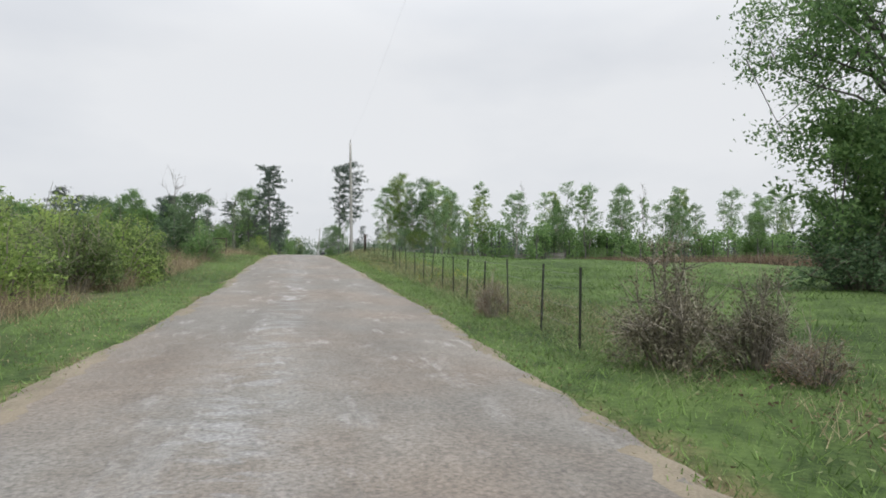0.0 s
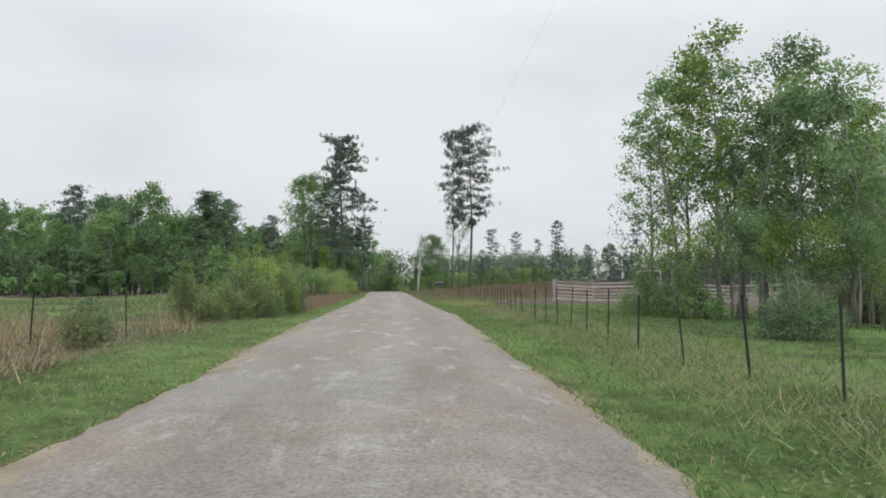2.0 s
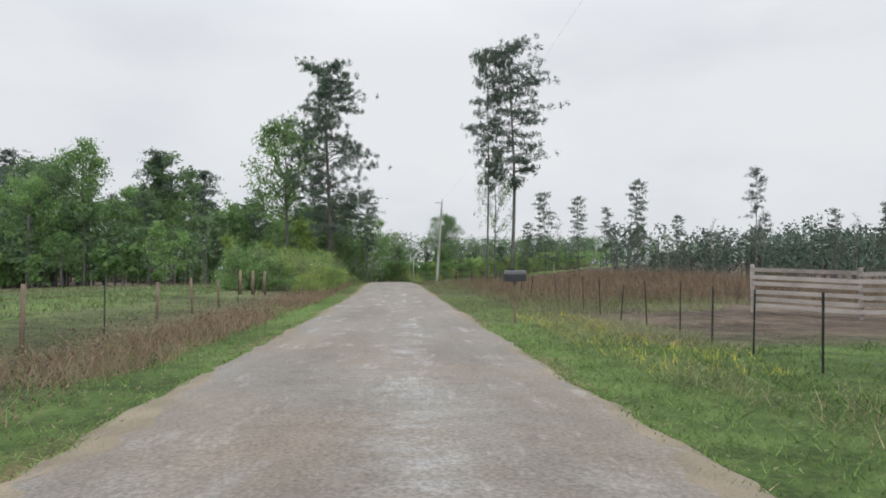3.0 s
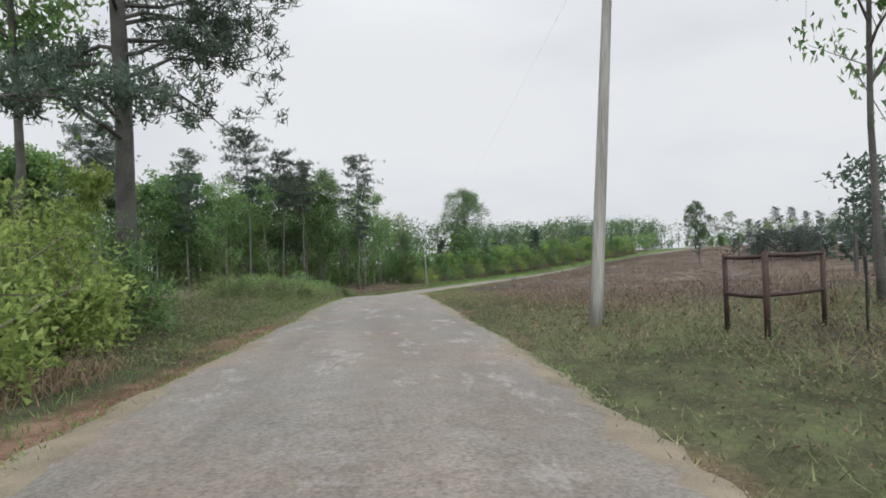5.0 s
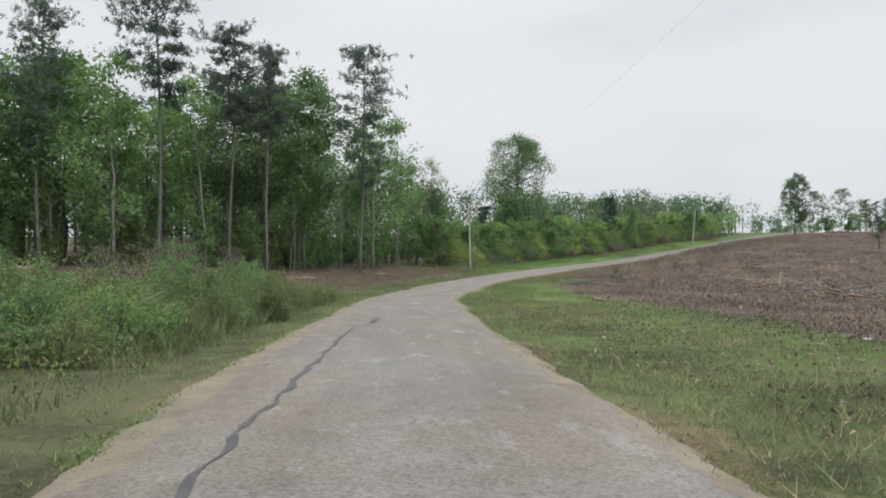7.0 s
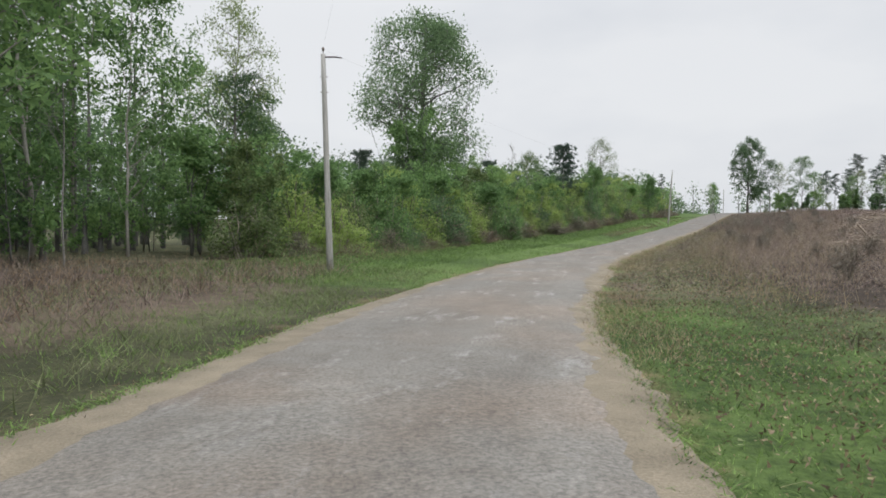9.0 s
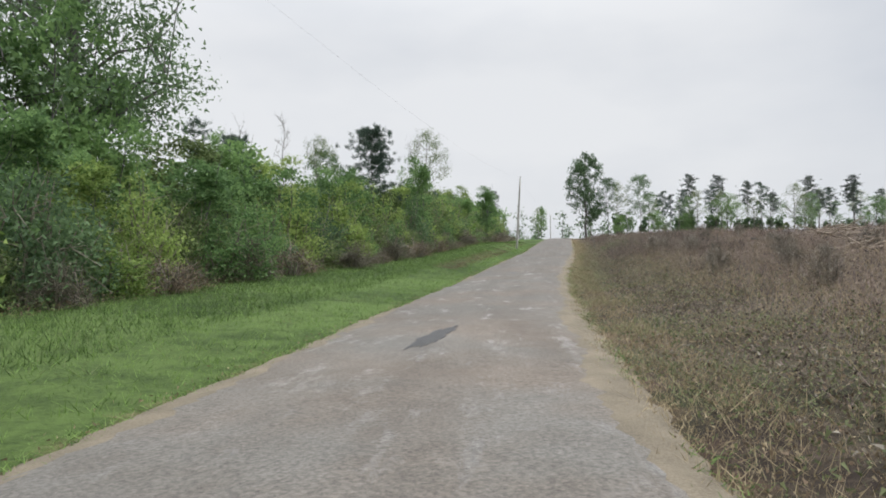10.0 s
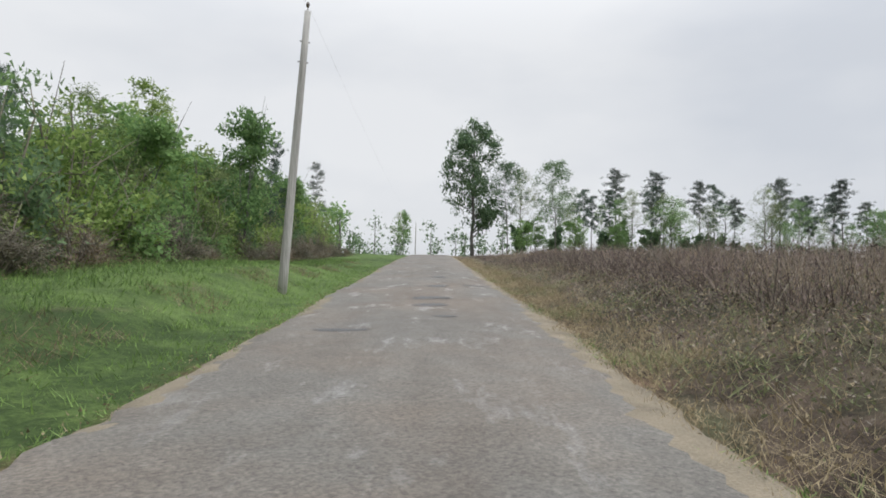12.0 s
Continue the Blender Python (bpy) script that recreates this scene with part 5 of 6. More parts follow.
def wire_fence(label, spots, wires=(0.35, 0.65, 0.95, 1.2), wooden=(), tilt=2.5):
    """Posts at the given places, each a part, with strands from post to post."""
    root = tagged(empty("wire_fence", Vector(spots[0])), label, "fence")
    rng = random.Random(len(spots))
    for k, p in enumerate(spots):
        ob = child("post", WOODPOST if k in wooden else TPOST, root)
        ob.matrix_basis = Matrix.Translation(p - spots[0]) @ pose(0, 0, 0, rng.gauss(0, tilt), rng.gauss(0, tilt), rng.uniform(0, 40))
        ob.scale = (0.92, 0.92, rng.uniform(0.86, 1.02))
    for h in wires:
        pts = []
        for a, b in zip(spots, spots[1:]):
            pts += [a - spots[0] + Vector((0, 0, h)), (a + b) / 2 - spots[0] + Vector((0, 0, h - 0.02))]
        pts.append(spots[-1] - spots[0] + Vector((0, 0, h)))
        child("wire", Tubes().add(pts, [0.0028] * len(pts), 3, False).mesh("wire", M_WIRE), root)
    return root


def spots_along(places, offs):
    out = []
    for s in places:
        out.append(beside(float(s), float(np.interp(s, offs[0], offs[1]))))
    return out


wire_fence("steel-post wire fence along the pasture", spots_along((10.2, 12.3, 14.8, 17.3, 19.5, 21.6, 23.7, 25.9, 27.8, 30.1, 32.9, 35.7, 37.9, 40.4, 43.0, 46.2, 49.2, 51.8, 54.2, 56.0), ([10, 24, 33, 38, 43, 49, 54, 60], [4.6, 5.05, 5.2, 5.4, 5.9, 6.1, 5.54, 5.45])))
wire_fence("steel-post wire fence in front of the corral", spots_along((62.2, 64.5, 66.9, 69.4, 72.0, 74.5, 76.5, 78.6, 80.8, 83.1, 85.2, 87.2, 89.2, 91.2, 93.5, 96.5, 99.2, 101.4, 103.5, 105.8, 108.2, 110.6, 112.6, 114.6, 117.0, 119.4, 121.8, 124.2, 126.6, 129.0), ([62, 68, 75, 80, 90, 98, 104, 114, 130], [5.5, 5.5, 5.75, 5.6, 6.0, 6.25, 6.8, 7.5, 7.8])))
wire_fence("sparse wire fence in tall dry grass", spots_along(np.arange(133, 165, 4.5), ([133, 150, 165], [7.3, 8.6, 8.2])))
wire_fence("old wire fence along the hay field", spots_along(np.arange(24, 86, 4.1), ([24, 36, 48, 80, 86], [-8.4, -7.8, -8.0, -6.9, -6.4])), wooden=(3, 7, 11))
wire_fence("old wire fence with wooden posts by the hay field", spots_along(np.arange(104, 141, 4.0), ([104, 141], [-6.8, -7.6])), wooden=(0, 2, 4, 5, 6))
for s, o in ((141.2, -9.4), (141.5, -8.7), (141.8, -8.0)):
    p = beside(s, o)
    tagged(new("wooden_post", WOODPOST), "stout old wooden corner post of the field fence", "post", "corner posts").matrix_basis = Matrix.Translation(p) @ Matrix.Diagonal((1.8, 1.8, 1.1, 1))


def pipe_gate(name, a, b, high, rails, label, mid=True):
    """Upright pipes at both ends with level pipes between."""
    a, b = on_land(*a), on_land(*b)
    root = tagged(empty(name, a), label, "gate")
    way = b - a
    uprights = [Vector((0, 0, 0)), way] + ([way * 0.5] if mid else [])
    for p in uprights:
        child("upright", Tubes().add([p + Vector((0, 0, -0.3)), Vector((p.x, p.y, high))], [0.045, 0.045], 10).mesh("upright", M_STEEL), root)
    for h in rails:
        child("rail", Tubes().add([Vector((0, 0, h)), Vector((way.x / 2, way.y / 2, h - 0.015)), Vector((way.x, way.y, h))], [0.035] * 3, 8).mesh("rail", M_STEEL), root)
    return root


pipe_gate("fence_brace", (-2.95, 58.7), (-2.9, 56.2), 1.2, (0.54, 0.86, 1.12), "dark rusty pipe brace at the pasture fence's end", False)
pipe_gate("fence_brace", (-18.08, 165.27), (-17.86, 164.0), 1.36, (0.66, 1.3), "dark rusty pipe brace at the fence corner", False)
pipe_gate("fence_brace", (-16.4, 165.3), (-17.83, 164.05), 1.36, (0.66, 1.3), "dark rusty pipe brace beside the road", False)
pipe_gate("pipe_gate", (-14.9, 55.3), (-14.0, 55.7), 1.45, (0.5, 0.95, 1.4), "rusty pipe gate frame in the field fence", False)


# ---------------------------------------------------------------- corral of weathered boards
def corral():
    root = tagged(empty("corral_fence", on_land(-4.0, 124.0)), "weathered grey board fence of a cattle corral", "fence")
    o = root.location
    corners = [(-4.0, 124.0), (2.0, 120.2), (8.0, 116.6), (14.0, 113.0), (20, 109.4), (26, 106)]
    rng = random.Random(3)
    for (ax, ay), (bx, by) in zip(corners, corners[1:]):
        for part_ in range(2):
            a = on_land(ax + (bx - ax) * part_ / 2, ay + (by - ay) * part_ / 2)
            b = on_land(ax + (bx - ax) * (part_ + 1) / 2, ay + (by - ay) * (part_ + 1) / 2)
            post = child("post", box_mesh("post", 0.13, 0.13, 1.95, M_BOARD, 0.015), root)
            post.location = a - o + Vector((0, 0, -0.1))
            long = (b - a).length
            for k in range(6):
                me = box_mesh("board", long + 0.1, 0.035, 0.15, M_BOARD, 0)
                board = child("board", me, root)
                board.matrix_basis = Matrix.Translation((a + b) / 2 - o + Vector((0, 0, 0.2 + 0.27 * k + rng.gauss(0, 0.02)))) @ (b - a).to_track_quat("X", "Z").to_matrix().to_4x4() @ pose(0, -0.08, 0, 0, rng.gauss(0, 0.5), 0)
    frame_ = [((0.6, 0.0), 2.6), ((2.2, -1.0), 2.6)]
    for (dx, dy), h in frame_:
        p = on_land(2.0 + dx, 122.5 + dy)
        child("upright", Tubes().add([p - o, p - o + Vector((0, 0, h))], [0.05, 0.05], 8).mesh("upright", M_BOARD), root)
    a, b = on_land(2.6, 122.5) - o + Vector((0, 0, 2.55)), on_land(4.2, 121.5) - o + Vector((0, 0, 2.55))
    child("crossbar", Tubes().add([a, b], [0.05, 0.05], 8).mesh("crossbar", M_BOARD), root)


corral()

# mailbox
root = tagged(empty("mailbox", beside(119.0, 4.1), 1.67), "small black mailbox on a wooden post", "mailbox")
child("post", box_mesh("post", 0.09, 0.09, 1.3, M_WOODPOST, 0.01), root)
bm = bmesh.new()
ring = [(-0.09, 0.0), (0.09, 0.0), (0.09, 0.12)] + [(0.09 * math.cos(a), 0.12 + 0.09 * math.sin(a)) for a in np.linspace(0.3, math.pi - 0.3, 7)] + [(-0.09, 0.12)]
front, rear = [bm.verts.new((x * 1.25, -0.27, z * 1.25)) for x, z in ring], [bm.verts.new((x * 1.25, 0.27, z * 1.25)) for x, z in ring]
bm.faces.new(front[::-1])
bm.faces.new(rear)
for k in range(len(ring)):
    j = (k + 1) % len(ring)
    bm.faces.new((front[k], front[j], rear[j], rear[k]))
me = bpy.data.meshes.new("box")
bm.to_mesh(me)
bm.free()
me.materials.append(M_BLACK)
box = child("box", me, root, "rounded black metal box")
box.location.z = 1.3
box.scale = (1.3, 1.25, 1.3)
child("flag", box_mesh("flag", 0.01, 0.12, 0.05, M_BLACK, 0), box).location = (0.12, 0.05, 0.25)
child("latch", box_mesh("latch", 0.03, 0.02, 0.04, M_WIRE, 0), box).location = (0.0, -0.28, 0.2)


# ---------------------------------------------------------------- tar on the road
def tar_strip(label, centre, widths, lift=0.006):
    """A flat uneven patch that follows points (s, off) of the road, with a width at each."""
    n = 22
    S = np.interp(np.linspace(0, len(centre) - 1, (len(centre) - 1) * n + 1), np.arange(len(centre)), [c[0] for c in centre])
    O = np.interp(np.linspace(0, len(centre) - 1, len(S)), np.arange(len(centre)), [c[1] for c in centre])
    W = np.interp(np.linspace(0, len(centre) - 1, len(S)), np.arange(len(centre)), widths)
    verts, faces, rag = [], [], random.Random(len(label))
    for k, (s, o, w) in enumerate(zip(S, O, W)):
        o += rag.gauss(0, 0.45 * w)
        w1, w2 = w * rag.uniform(0.05, 1.25), w * rag.uniform(0.05, 1.25)
        for q in (-w1, -w1 * 0.3, w2 * 0.3, w2):
            p = road_top(s, o + q).ravel()
            verts.append((p[0], p[1], p[2] + lift))
    for k in range(len(S) - 1):
        for q in range(3):
            faces.append((4 * k + q, 4 * k + q + 1, 4 * k + q + 5, 4 * k + q + 4))
    tagged(new("tar_patch", mesh_from("tar_patch", verts, faces, M_CRACK, True)), label, "road patch", "tar patches on the road")


tar_strip("dark tar-filled crack running along the road", [(189, -1.25), (193, -1.2), (197.5, -1.0), (201, -1.0), (205, -1.0), (210, -0.88), (216, -0.8), (224, -0.85)], [0.02, 0.04, 0.05, 0.06, 0.10, 0.06, 0.08, 0.02])
tar_strip("thin dark branching crack beside the long one", [(198.5, -0.55), (201, -0.68), (203.5, -0.82), (206, -0.95)], [0.012, 0.04, 0.06, 0.02])



rng_crack = random.Random(12)
for o_, a_, b_ in ((0.72, 198.6, 202.4), (0.86, 199.2, 206.5), (0.98, 200.4, 204.2), (0.8, 203.5, 207.5), (0.62, 200.0, 203.0)):
    steps_ = int((b_ - a_) / 0.3)
    tar_strip("fine dark crack in the worn road", [(a_ + 0.3 * k, o_ + rng_crack.uniform(-0.05, 0.05)) for k in range(steps_ + 1)], [rng_crack.uniform(0.003, 0.013) for k in range(steps_ + 1)])


def tar_blot(label, s, off, long, wide, turn, seed):
    """A flat ragged patch on the road."""
    rng = np.random.default_rng(seed)
    n = 40
    a = np.linspace(0, 2 * math.pi, n, endpoint=False)
    r = 1 + 0.10 * np.sin(3 * a + seed) + 0.07 * np.sin(7 * a + 2 * seed) + rng.uniform(-0.26, 0.2, n)
    u, v = np.cos(a) * r * long / 2, np.sin(a) * r * wide / 2
    along, across = u * math.cos(turn) - v * math.sin(turn), u * math.sin(turn) + v * math.cos(turn)
    verts = []
    for k in (0.0, 0.55, 1.0):
        for p, q in zip(along * k, across * k):
            x, y, z = road_top(s + p, off + q).ravel()
            verts.append((x, y, z + 0.006))
    faces = [(m * n + k, m * n + (k + 1) % n, (m + 1) * n + (k + 1) % n, (m + 1) * n + k) for m in (0, 1) for k in range(n)]
    tagged(new("tar_patch", mesh_from("tar_patch", verts, faces, M_TAR, True)), label, "road patch", "tar patches on the road")


tar_blot("dark ragged patch on the road in the curve", 310.3, -0.85, 3.0, 0.40, 0.12, 1)
for k, (s, o, long, wide) in enumerate(((335.5, -2.0, 0.9, 0.34), (336.9, 0.75, 0.10, 0.42), (336.6, 1.1, 0.09, 0.3), (336.9, 0.1, 0.08, 0.25), (336.4, -2.05, 0.7, 0.10), (334.6, -0.6, 1.0, 0.62),
                                        (374.1, 0.5, 0.6, 0.9), (376.0, 0.5, 0.8, 1.0), (369.6, -1.0, 0.4, 0.9), (371.8, 0.8, 0.25, 0.5), (380.9, 0.7, 1.0, 0.7), (381.2, 2.0, 0.4, 1.0), (386.5, 0.8, 1.2, 0.6),
                                        (330.0, -1.65, 0.5, 0.16), (334.1, 1.55, 0.6, 0.12), (329.8, 1.3, 0.5, 0.2), (326.3, 1.6, 0.15, 0.5), (226, -0.5, 2.0, 0.2))):
    tar_blot("small dark tar patch on the worn road", s, o, long, wide, 0.0, k + 2)

# ---------------------------------------------------------------- loose wood and stones
def log_thing(x, y, long, r, turn, label, material=None, lift=0.0, tilt=0.0):
    rng = random.Random(int(x * 10))
    t = Tubes().add([(-long / 2, 0, 0), (-long / 5, rng.gauss(0, 0.06) * long / 3, rng.gauss(0, 0.02)), (long / 5, rng.gauss(0, 0.06) * long / 3, 0), (long / 2, 0, 0)], [r, r * 0.95, r * 0.85, r * 0.7], 8)
    for _ in range(2 if r < 0.08 else 0):
        a = rng.uniform(-0.3, 0.4) * long
        t.add([(a, 0, 0), (a + 0.2 * long, rng.choice((-1, 1)) * 0.16 * long, 0.03)], [r * 0.6, r * 0.2], 5)
    ob = tagged(new("log" if r > 0.06 else "fallen_branch", t.mesh("log", material or M_LOG)), label, "log" if r > 0.06 else "branch")
    p = on_land(x, y)
    ob.matrix_basis = Matrix.Translation(p + Vector((0, 0, r * 0.8 + lift))) @ pose(0, 0, 0, 0, tilt, turn)
    return ob


log_thing(-39.0, 252.0, 1.7, 0.026, 6, "thin fallen branch lying across the road's sandy edge", M_BARK, 0.10)
log_thing(-40.4, 250.6, 1.0, 0.04, 30, "short broken branch in the roadside grass", M_BARK)
rng_log = random.Random(5)
for x, y, long, r, turn in ((-57, 232, 5, 0.16, 20), (-60, 236, 4, 0.14, -10), (-64.5, 244.8, 2.2, 0.3, 70), (-54, 236, 3.5, 0.13, 40), (-70, 240, 5, 0.15, 5), (-51, 262, 3, 0.12, 15), (-46.5, 276, 2.5, 0.12, 60)):
    log_thing(x, y, long, r, turn, "felled pale log lying in the cleared strip")
for k in range(70):
    s, o = rng_log.uniform(196, 420), rng_log.uniform(8, 46)
    if s > 280 and o < 10:
        continue
    x, y, _ = road_at(s, o)
    log_thing(float(x), float(y), rng_log.uniform(0.8, 3.2), rng_log.uniform(0.03, 0.11), rng_log.uniform(0, 180), "grey logging slash lying on the cut-over field", rng_log.choice((M_LOG, M_BARK, M_BARK_GREY)), 0.05, rng_log.uniform(-12, 12))
log_thing(-25.9, 263.3, 3.4, 0.06, 20, "dark bent branch on the brushy bank", M_BARK, 0.25, -8)
log_thing(-24.9, 262.2, 2.6, 0.05, -12, "dark fallen branch on the brushy bank", M_BARK, 0.1)
STONE = bmesh.new()
bmesh.ops.create_icosphere(STONE, subdivisions=2, radius=0.5)
for v in STONE.verts:
    v.co *= 0.8 + 0.35 * noise.noise(v.co * 2.3)
    v.co.z *= 0.6
stone_mesh = bpy.data.meshes.new("stone")
STONE.to_mesh(stone_mesh)
stone_mesh.materials.append(M_STONE)
for k in range(26):
    s, o = rng_log.uniform(190, 225), rng_log.uniform(5, 17)
    x, y, _ = road_at(s, o)
    ob = tagged(new("stone", stone_mesh), "pale stone lying on red soil", "stone", "stones on the bank")
    r = rng_log.uniform(0.12, 0.4)
    ob.matrix_basis = Matrix.Translation(on_land(float(x), float(y))) @ pose(0, 0, 0, 0, 0, rng_log.uniform(0, 360)) @ Matrix.Diagonal((r, r * 0.7, r * 0.6, 1))


# ---------------------------------------------------------------- heaps of logging slash
def slash_pile(x, y, wide, seed, wood=None):
    """A low heap of crossed branches left after felling."""
    rng = np.random.default_rng(seed)
    t = Tubes()
    for k in range(26):
        a = rng.uniform(0, math.pi)
        c = np.array([rng.normal(0, wide * 0.28), rng.normal(0, wide * 0.28), 0])
        c[2] = 0.08 + 0.45 * wide * 0.4 * math.exp(-(c[0] ** 2 + c[1] ** 2) / (0.2 * wide ** 2)) * rng.uniform(0.2, 1.0)
        d = np.array([math.cos(a), math.sin(a), rng.normal(0, 0.22)]) * wide * rng.uniform(0.2, 0.5)
        r = rng.uniform(0.015, 0.06)
        t.add([c - d, c + rng.normal(0, 0.05, 3), c + d], [r, r * 0.9, r * 0.5], 5, False)
    ob = tagged(new("slash_pile", t.mesh("slash_pile", wood or (M_LOG if seed % 3 else M_BARK_GREY))), "low heap of grey logging slash on the cut-over field", "brush pile", kind="stuff")
    ob.location = on_land(x, y)


for k, (s, o, w) in enumerate(((232, 24, 4), (240, 30, 5), (252, 25, 4), (262, 30, 5), (270, 22, 4), (282, 26, 5), (292, 17, 3.5), (300, 24, 4.5), (312, 15, 3), (322, 21, 4), (335, 17, 3.5), (348, 20, 4), (226, 38, 5), (246, 44, 6), (276, 40, 6))):
    x, y, _ = road_at(s, o)
    slash_pile(float(x), float(y), w, k)
for k, (s, o, w) in enumerate(((213, -13, 3.5), (219, -20, 4.5), (224, -22, 5), (216, -17, 4), (232, -24, 5), (206, -14, 3.5))):
    x, y, _ = road_at(s, o)
    slash_pile(float(x), float(y), w, k + 40)
slash_pile(-25.6, 264.2, 2.2, 51, M_BARK)
slash_pile(-22.0, 270.5, 3.2, 52, M_BARK)


# ---------------------------------------------------------------- dead snags in the brush
def snag(x, y, high, lean, label):
    rng = np.random.default_rng(int(x * 7 + 900))
    root = tagged(empty("dead_tree", on_land(x, y)), label, "dead tree", "dead trees in the brush")
    line = [np.array([lean[0] * u ** 1.5, lean[1] * u ** 1.5, -0.2 + (high + 0.2) * u]) + rng.normal(0, 0.04, 3) * (u > 0) for u in np.linspace(0, 1, 7)]
    child("trunk", Tubes().add(line, [0.05 * (1 - 0.8 * k / 6) for k in range(7)], 7).mesh("trunk", M_BARK_GREY), root)
    for k in range(9):
        i = int(rng.integers(3, 7))
        a = rng.uniform(0, 6.28)
        reach = high * rng.uniform(0.12, 0.32)
        end = line[i] + np.array([math.cos(a) * reach + lean[0] * 0.5, math.sin(a) * reach + lean[1] * 0.5, reach * rng.uniform(-0.1, 0.7)])
        path = bent(line[i], end, rng, 0.2, 0.12)
        limb = Tubes().add(path, [0.015, 0.012, 0.009, 0.006, 0.003], 4, False)
        for _ in range(2):
            limb.add([path[2], path[3] + rng.normal(0, 1, 3) * reach * 0.25], [0.009, 0.004], 3, False)
        child("limb", limb.mesh("limb", M_BARK_GREY), root)


snag(6.2, 346.2, 3.0, (-1.0, 0.3), "leaning dead grey snag with broken bare limbs")
snag(13.6, 347.4, 2.5, (-0.6, 0.5), "broken dead snag standing in the brown brush")
snag(10.4, 340.5, 1.7, (-0.9, 0.2), "small bent dead sapling in the brush")
snag(19.5, 352.0, 3.4, (0.4, 0.2), "thin dead snag in the cut-over field")


# ---------------------------------------------------------------- grass and brush
def blades(x, y, high, wide, per, rng, spread=0.12, lean=0.5, lift=0.0):
    """Upright pointed blades in tufts at the given places."""
    n = len(x) * per
    px, py = np.repeat(x, per) + rng.normal(0, spread, n), np.repeat(y, per) + rng.normal(0, spread, n)
    z = np.repeat(lying(x, y) + lift, per) - 0.03
    h = np.repeat(high, per) * rng.uniform(0.5, 1.25, n)
    a = rng.uniform(0, 6.28, n)
    w = wide * rng.uniform(0.6, 1.4, n) * np.interp(h, [0.15, 0.4], [0.85, 1.0])
    dx, dy = np.cos(a) * w, np.sin(a) * w
    arch = lean * np.interp(h, [0.12, 0.4], [1.7, 1.0])
    lx, ly = rng.normal(0, 1, n) * arch * h, rng.normal(0, 1, n) * arch * h
    return np.stack([np.stack([px - dx, py - dy, z], 1), np.stack([px + dx, py + dy, z], 1), np.stack([px + lx, py + ly, z + h], 1)], 1)


def strewn(name, label, count, s_range, off_range, side, high, wide, per, material, seed, near_power=1.0, patch=0.0, keep=None, spread=0.12, lean=0.45):
    rng = np.random.default_rng(seed)
    s = rng.uniform(*s_range, count)
    d = off_range[0] + (off_range[1] - off_range[0]) * rng.uniform(0, 1, count) ** near_power
    off = side * (np.where(side > 0, edge_of(s, 1), edge_of(s, -1)) + d)
    p = road_at(s, off)
    x, y = p[:, 0], p[:, 1]
    ok = np.ones(count, bool)
    if patch:
        ok &= (np.sin(x * 0.9 + seed) * np.cos(y * 0.7) + np.sin(x * 0.31 - y * 0.27 + seed)) > patch * 2 - 1.2
    s2, o2 = nearest(x, y)
    ok &= np.abs(o2) > np.where(o2 > 0, edge_of(s2, 1), edge_of(s2, -1)) + off_range[0] - 0.15
    if keep is not None:
        ok &= keep(s, off)
    x, y, d = x[ok], y[ok], d[ok]
    h = rng.uniform(high[0], high[1], len(x)) * np.interp(d, [-0.6, 0.0, 0.6], [0.35, 0.6, 1.0])
    lift = np.interp(d, [-0.6, -0.12, 0.05], [0.11, 0.08, 0.0])
    ob = new(name, quads_mesh(name, blades(x, y, h, wide, per, rng, spread, lean, lift), material))
    tagged(ob, label, "grass", kind="stuff")




def past_green(s, off):
    """Beyond the grassy strip inside the curve."""
    return off > np.interp(s, GREEN_S, GREEN_OFF)


def on_green(s, off):
    return off < np.interp(s, GREEN_S, GREEN_OFF)


strewn("verge_grass", "olive grass on the rough verge", 9000, (184, 236), (0.3, 12), 1, (0.06, 0.2), 0.010, 4, M_WEED, 62, 1.0, 0.3, on_green)
strewn("verge_grass", "fresh green grass inside the curve", 15000, (212, 284), (0.3, 15), 1, (0.05, 0.14), 0.011, 4, M_GRASS, 61, 1.0, 0.25, on_green)
strewn("verge_grass", "short green grass on the roadside verge", 17000, (-2, 118), (-0.28, 3.2), 1, (0.06, 0.17), 0.011, 4, M_GRASS, 1, 1.25)
strewn("verge_grass", "patchy olive grass on the roadside verge", 14000, (118, 256), (-0.28, 3.4), 1, (0.06, 0.2), 0.010, 4, M_WEED, 41, 1.15, 0.15)
strewn("verge_grass", "green grass tuft strip inside the curve", 9000, (236, 283), (-0.25, 4.2), 1, (0.05, 0.15), 0.009, 4, M_GRASS, 42, 1.1, 0.0, None, 0.12, 0.8)
strewn("verge_grass", "short green grass on the roadside verge", 26000, (-2, 400), (-0.28, 3.4), -1, (0.06, 0.17), 0.011, 4, M_GRASS, 2, 1.25)
strewn("meadow_grass", "mixed olive grass on the wide verge", 6000, (284, 410), (1.2, 11), -1, (0.06, 0.17), 0.009, 4, M_WEED, 51, 1.0, 0.35)
strewn("dry_grass", "brown dry weed strip before the hedge", 5500, (338, 404), (1.6, 3.0), -1, (0.07, 0.22), 0.007, 4, M_RUSSET, 52, 1.0, 0.42, None, 0.15, 0.7)
strewn("dry_grass", "dry weeds and litter on the rough verge", 6000, (166, 246), (0.0, 5.5), 1, (0.04, 0.16), 0.008, 5, M_RUSSET, 53, 1.0, 0.3)
strewn("dry_grass", "straw tufts on the rough verge", 3500, (160, 250), (0.0, 5.5), 1, (0.08, 0.3), 0.007, 5, M_STRAW, 54, 1.0, 0.4)
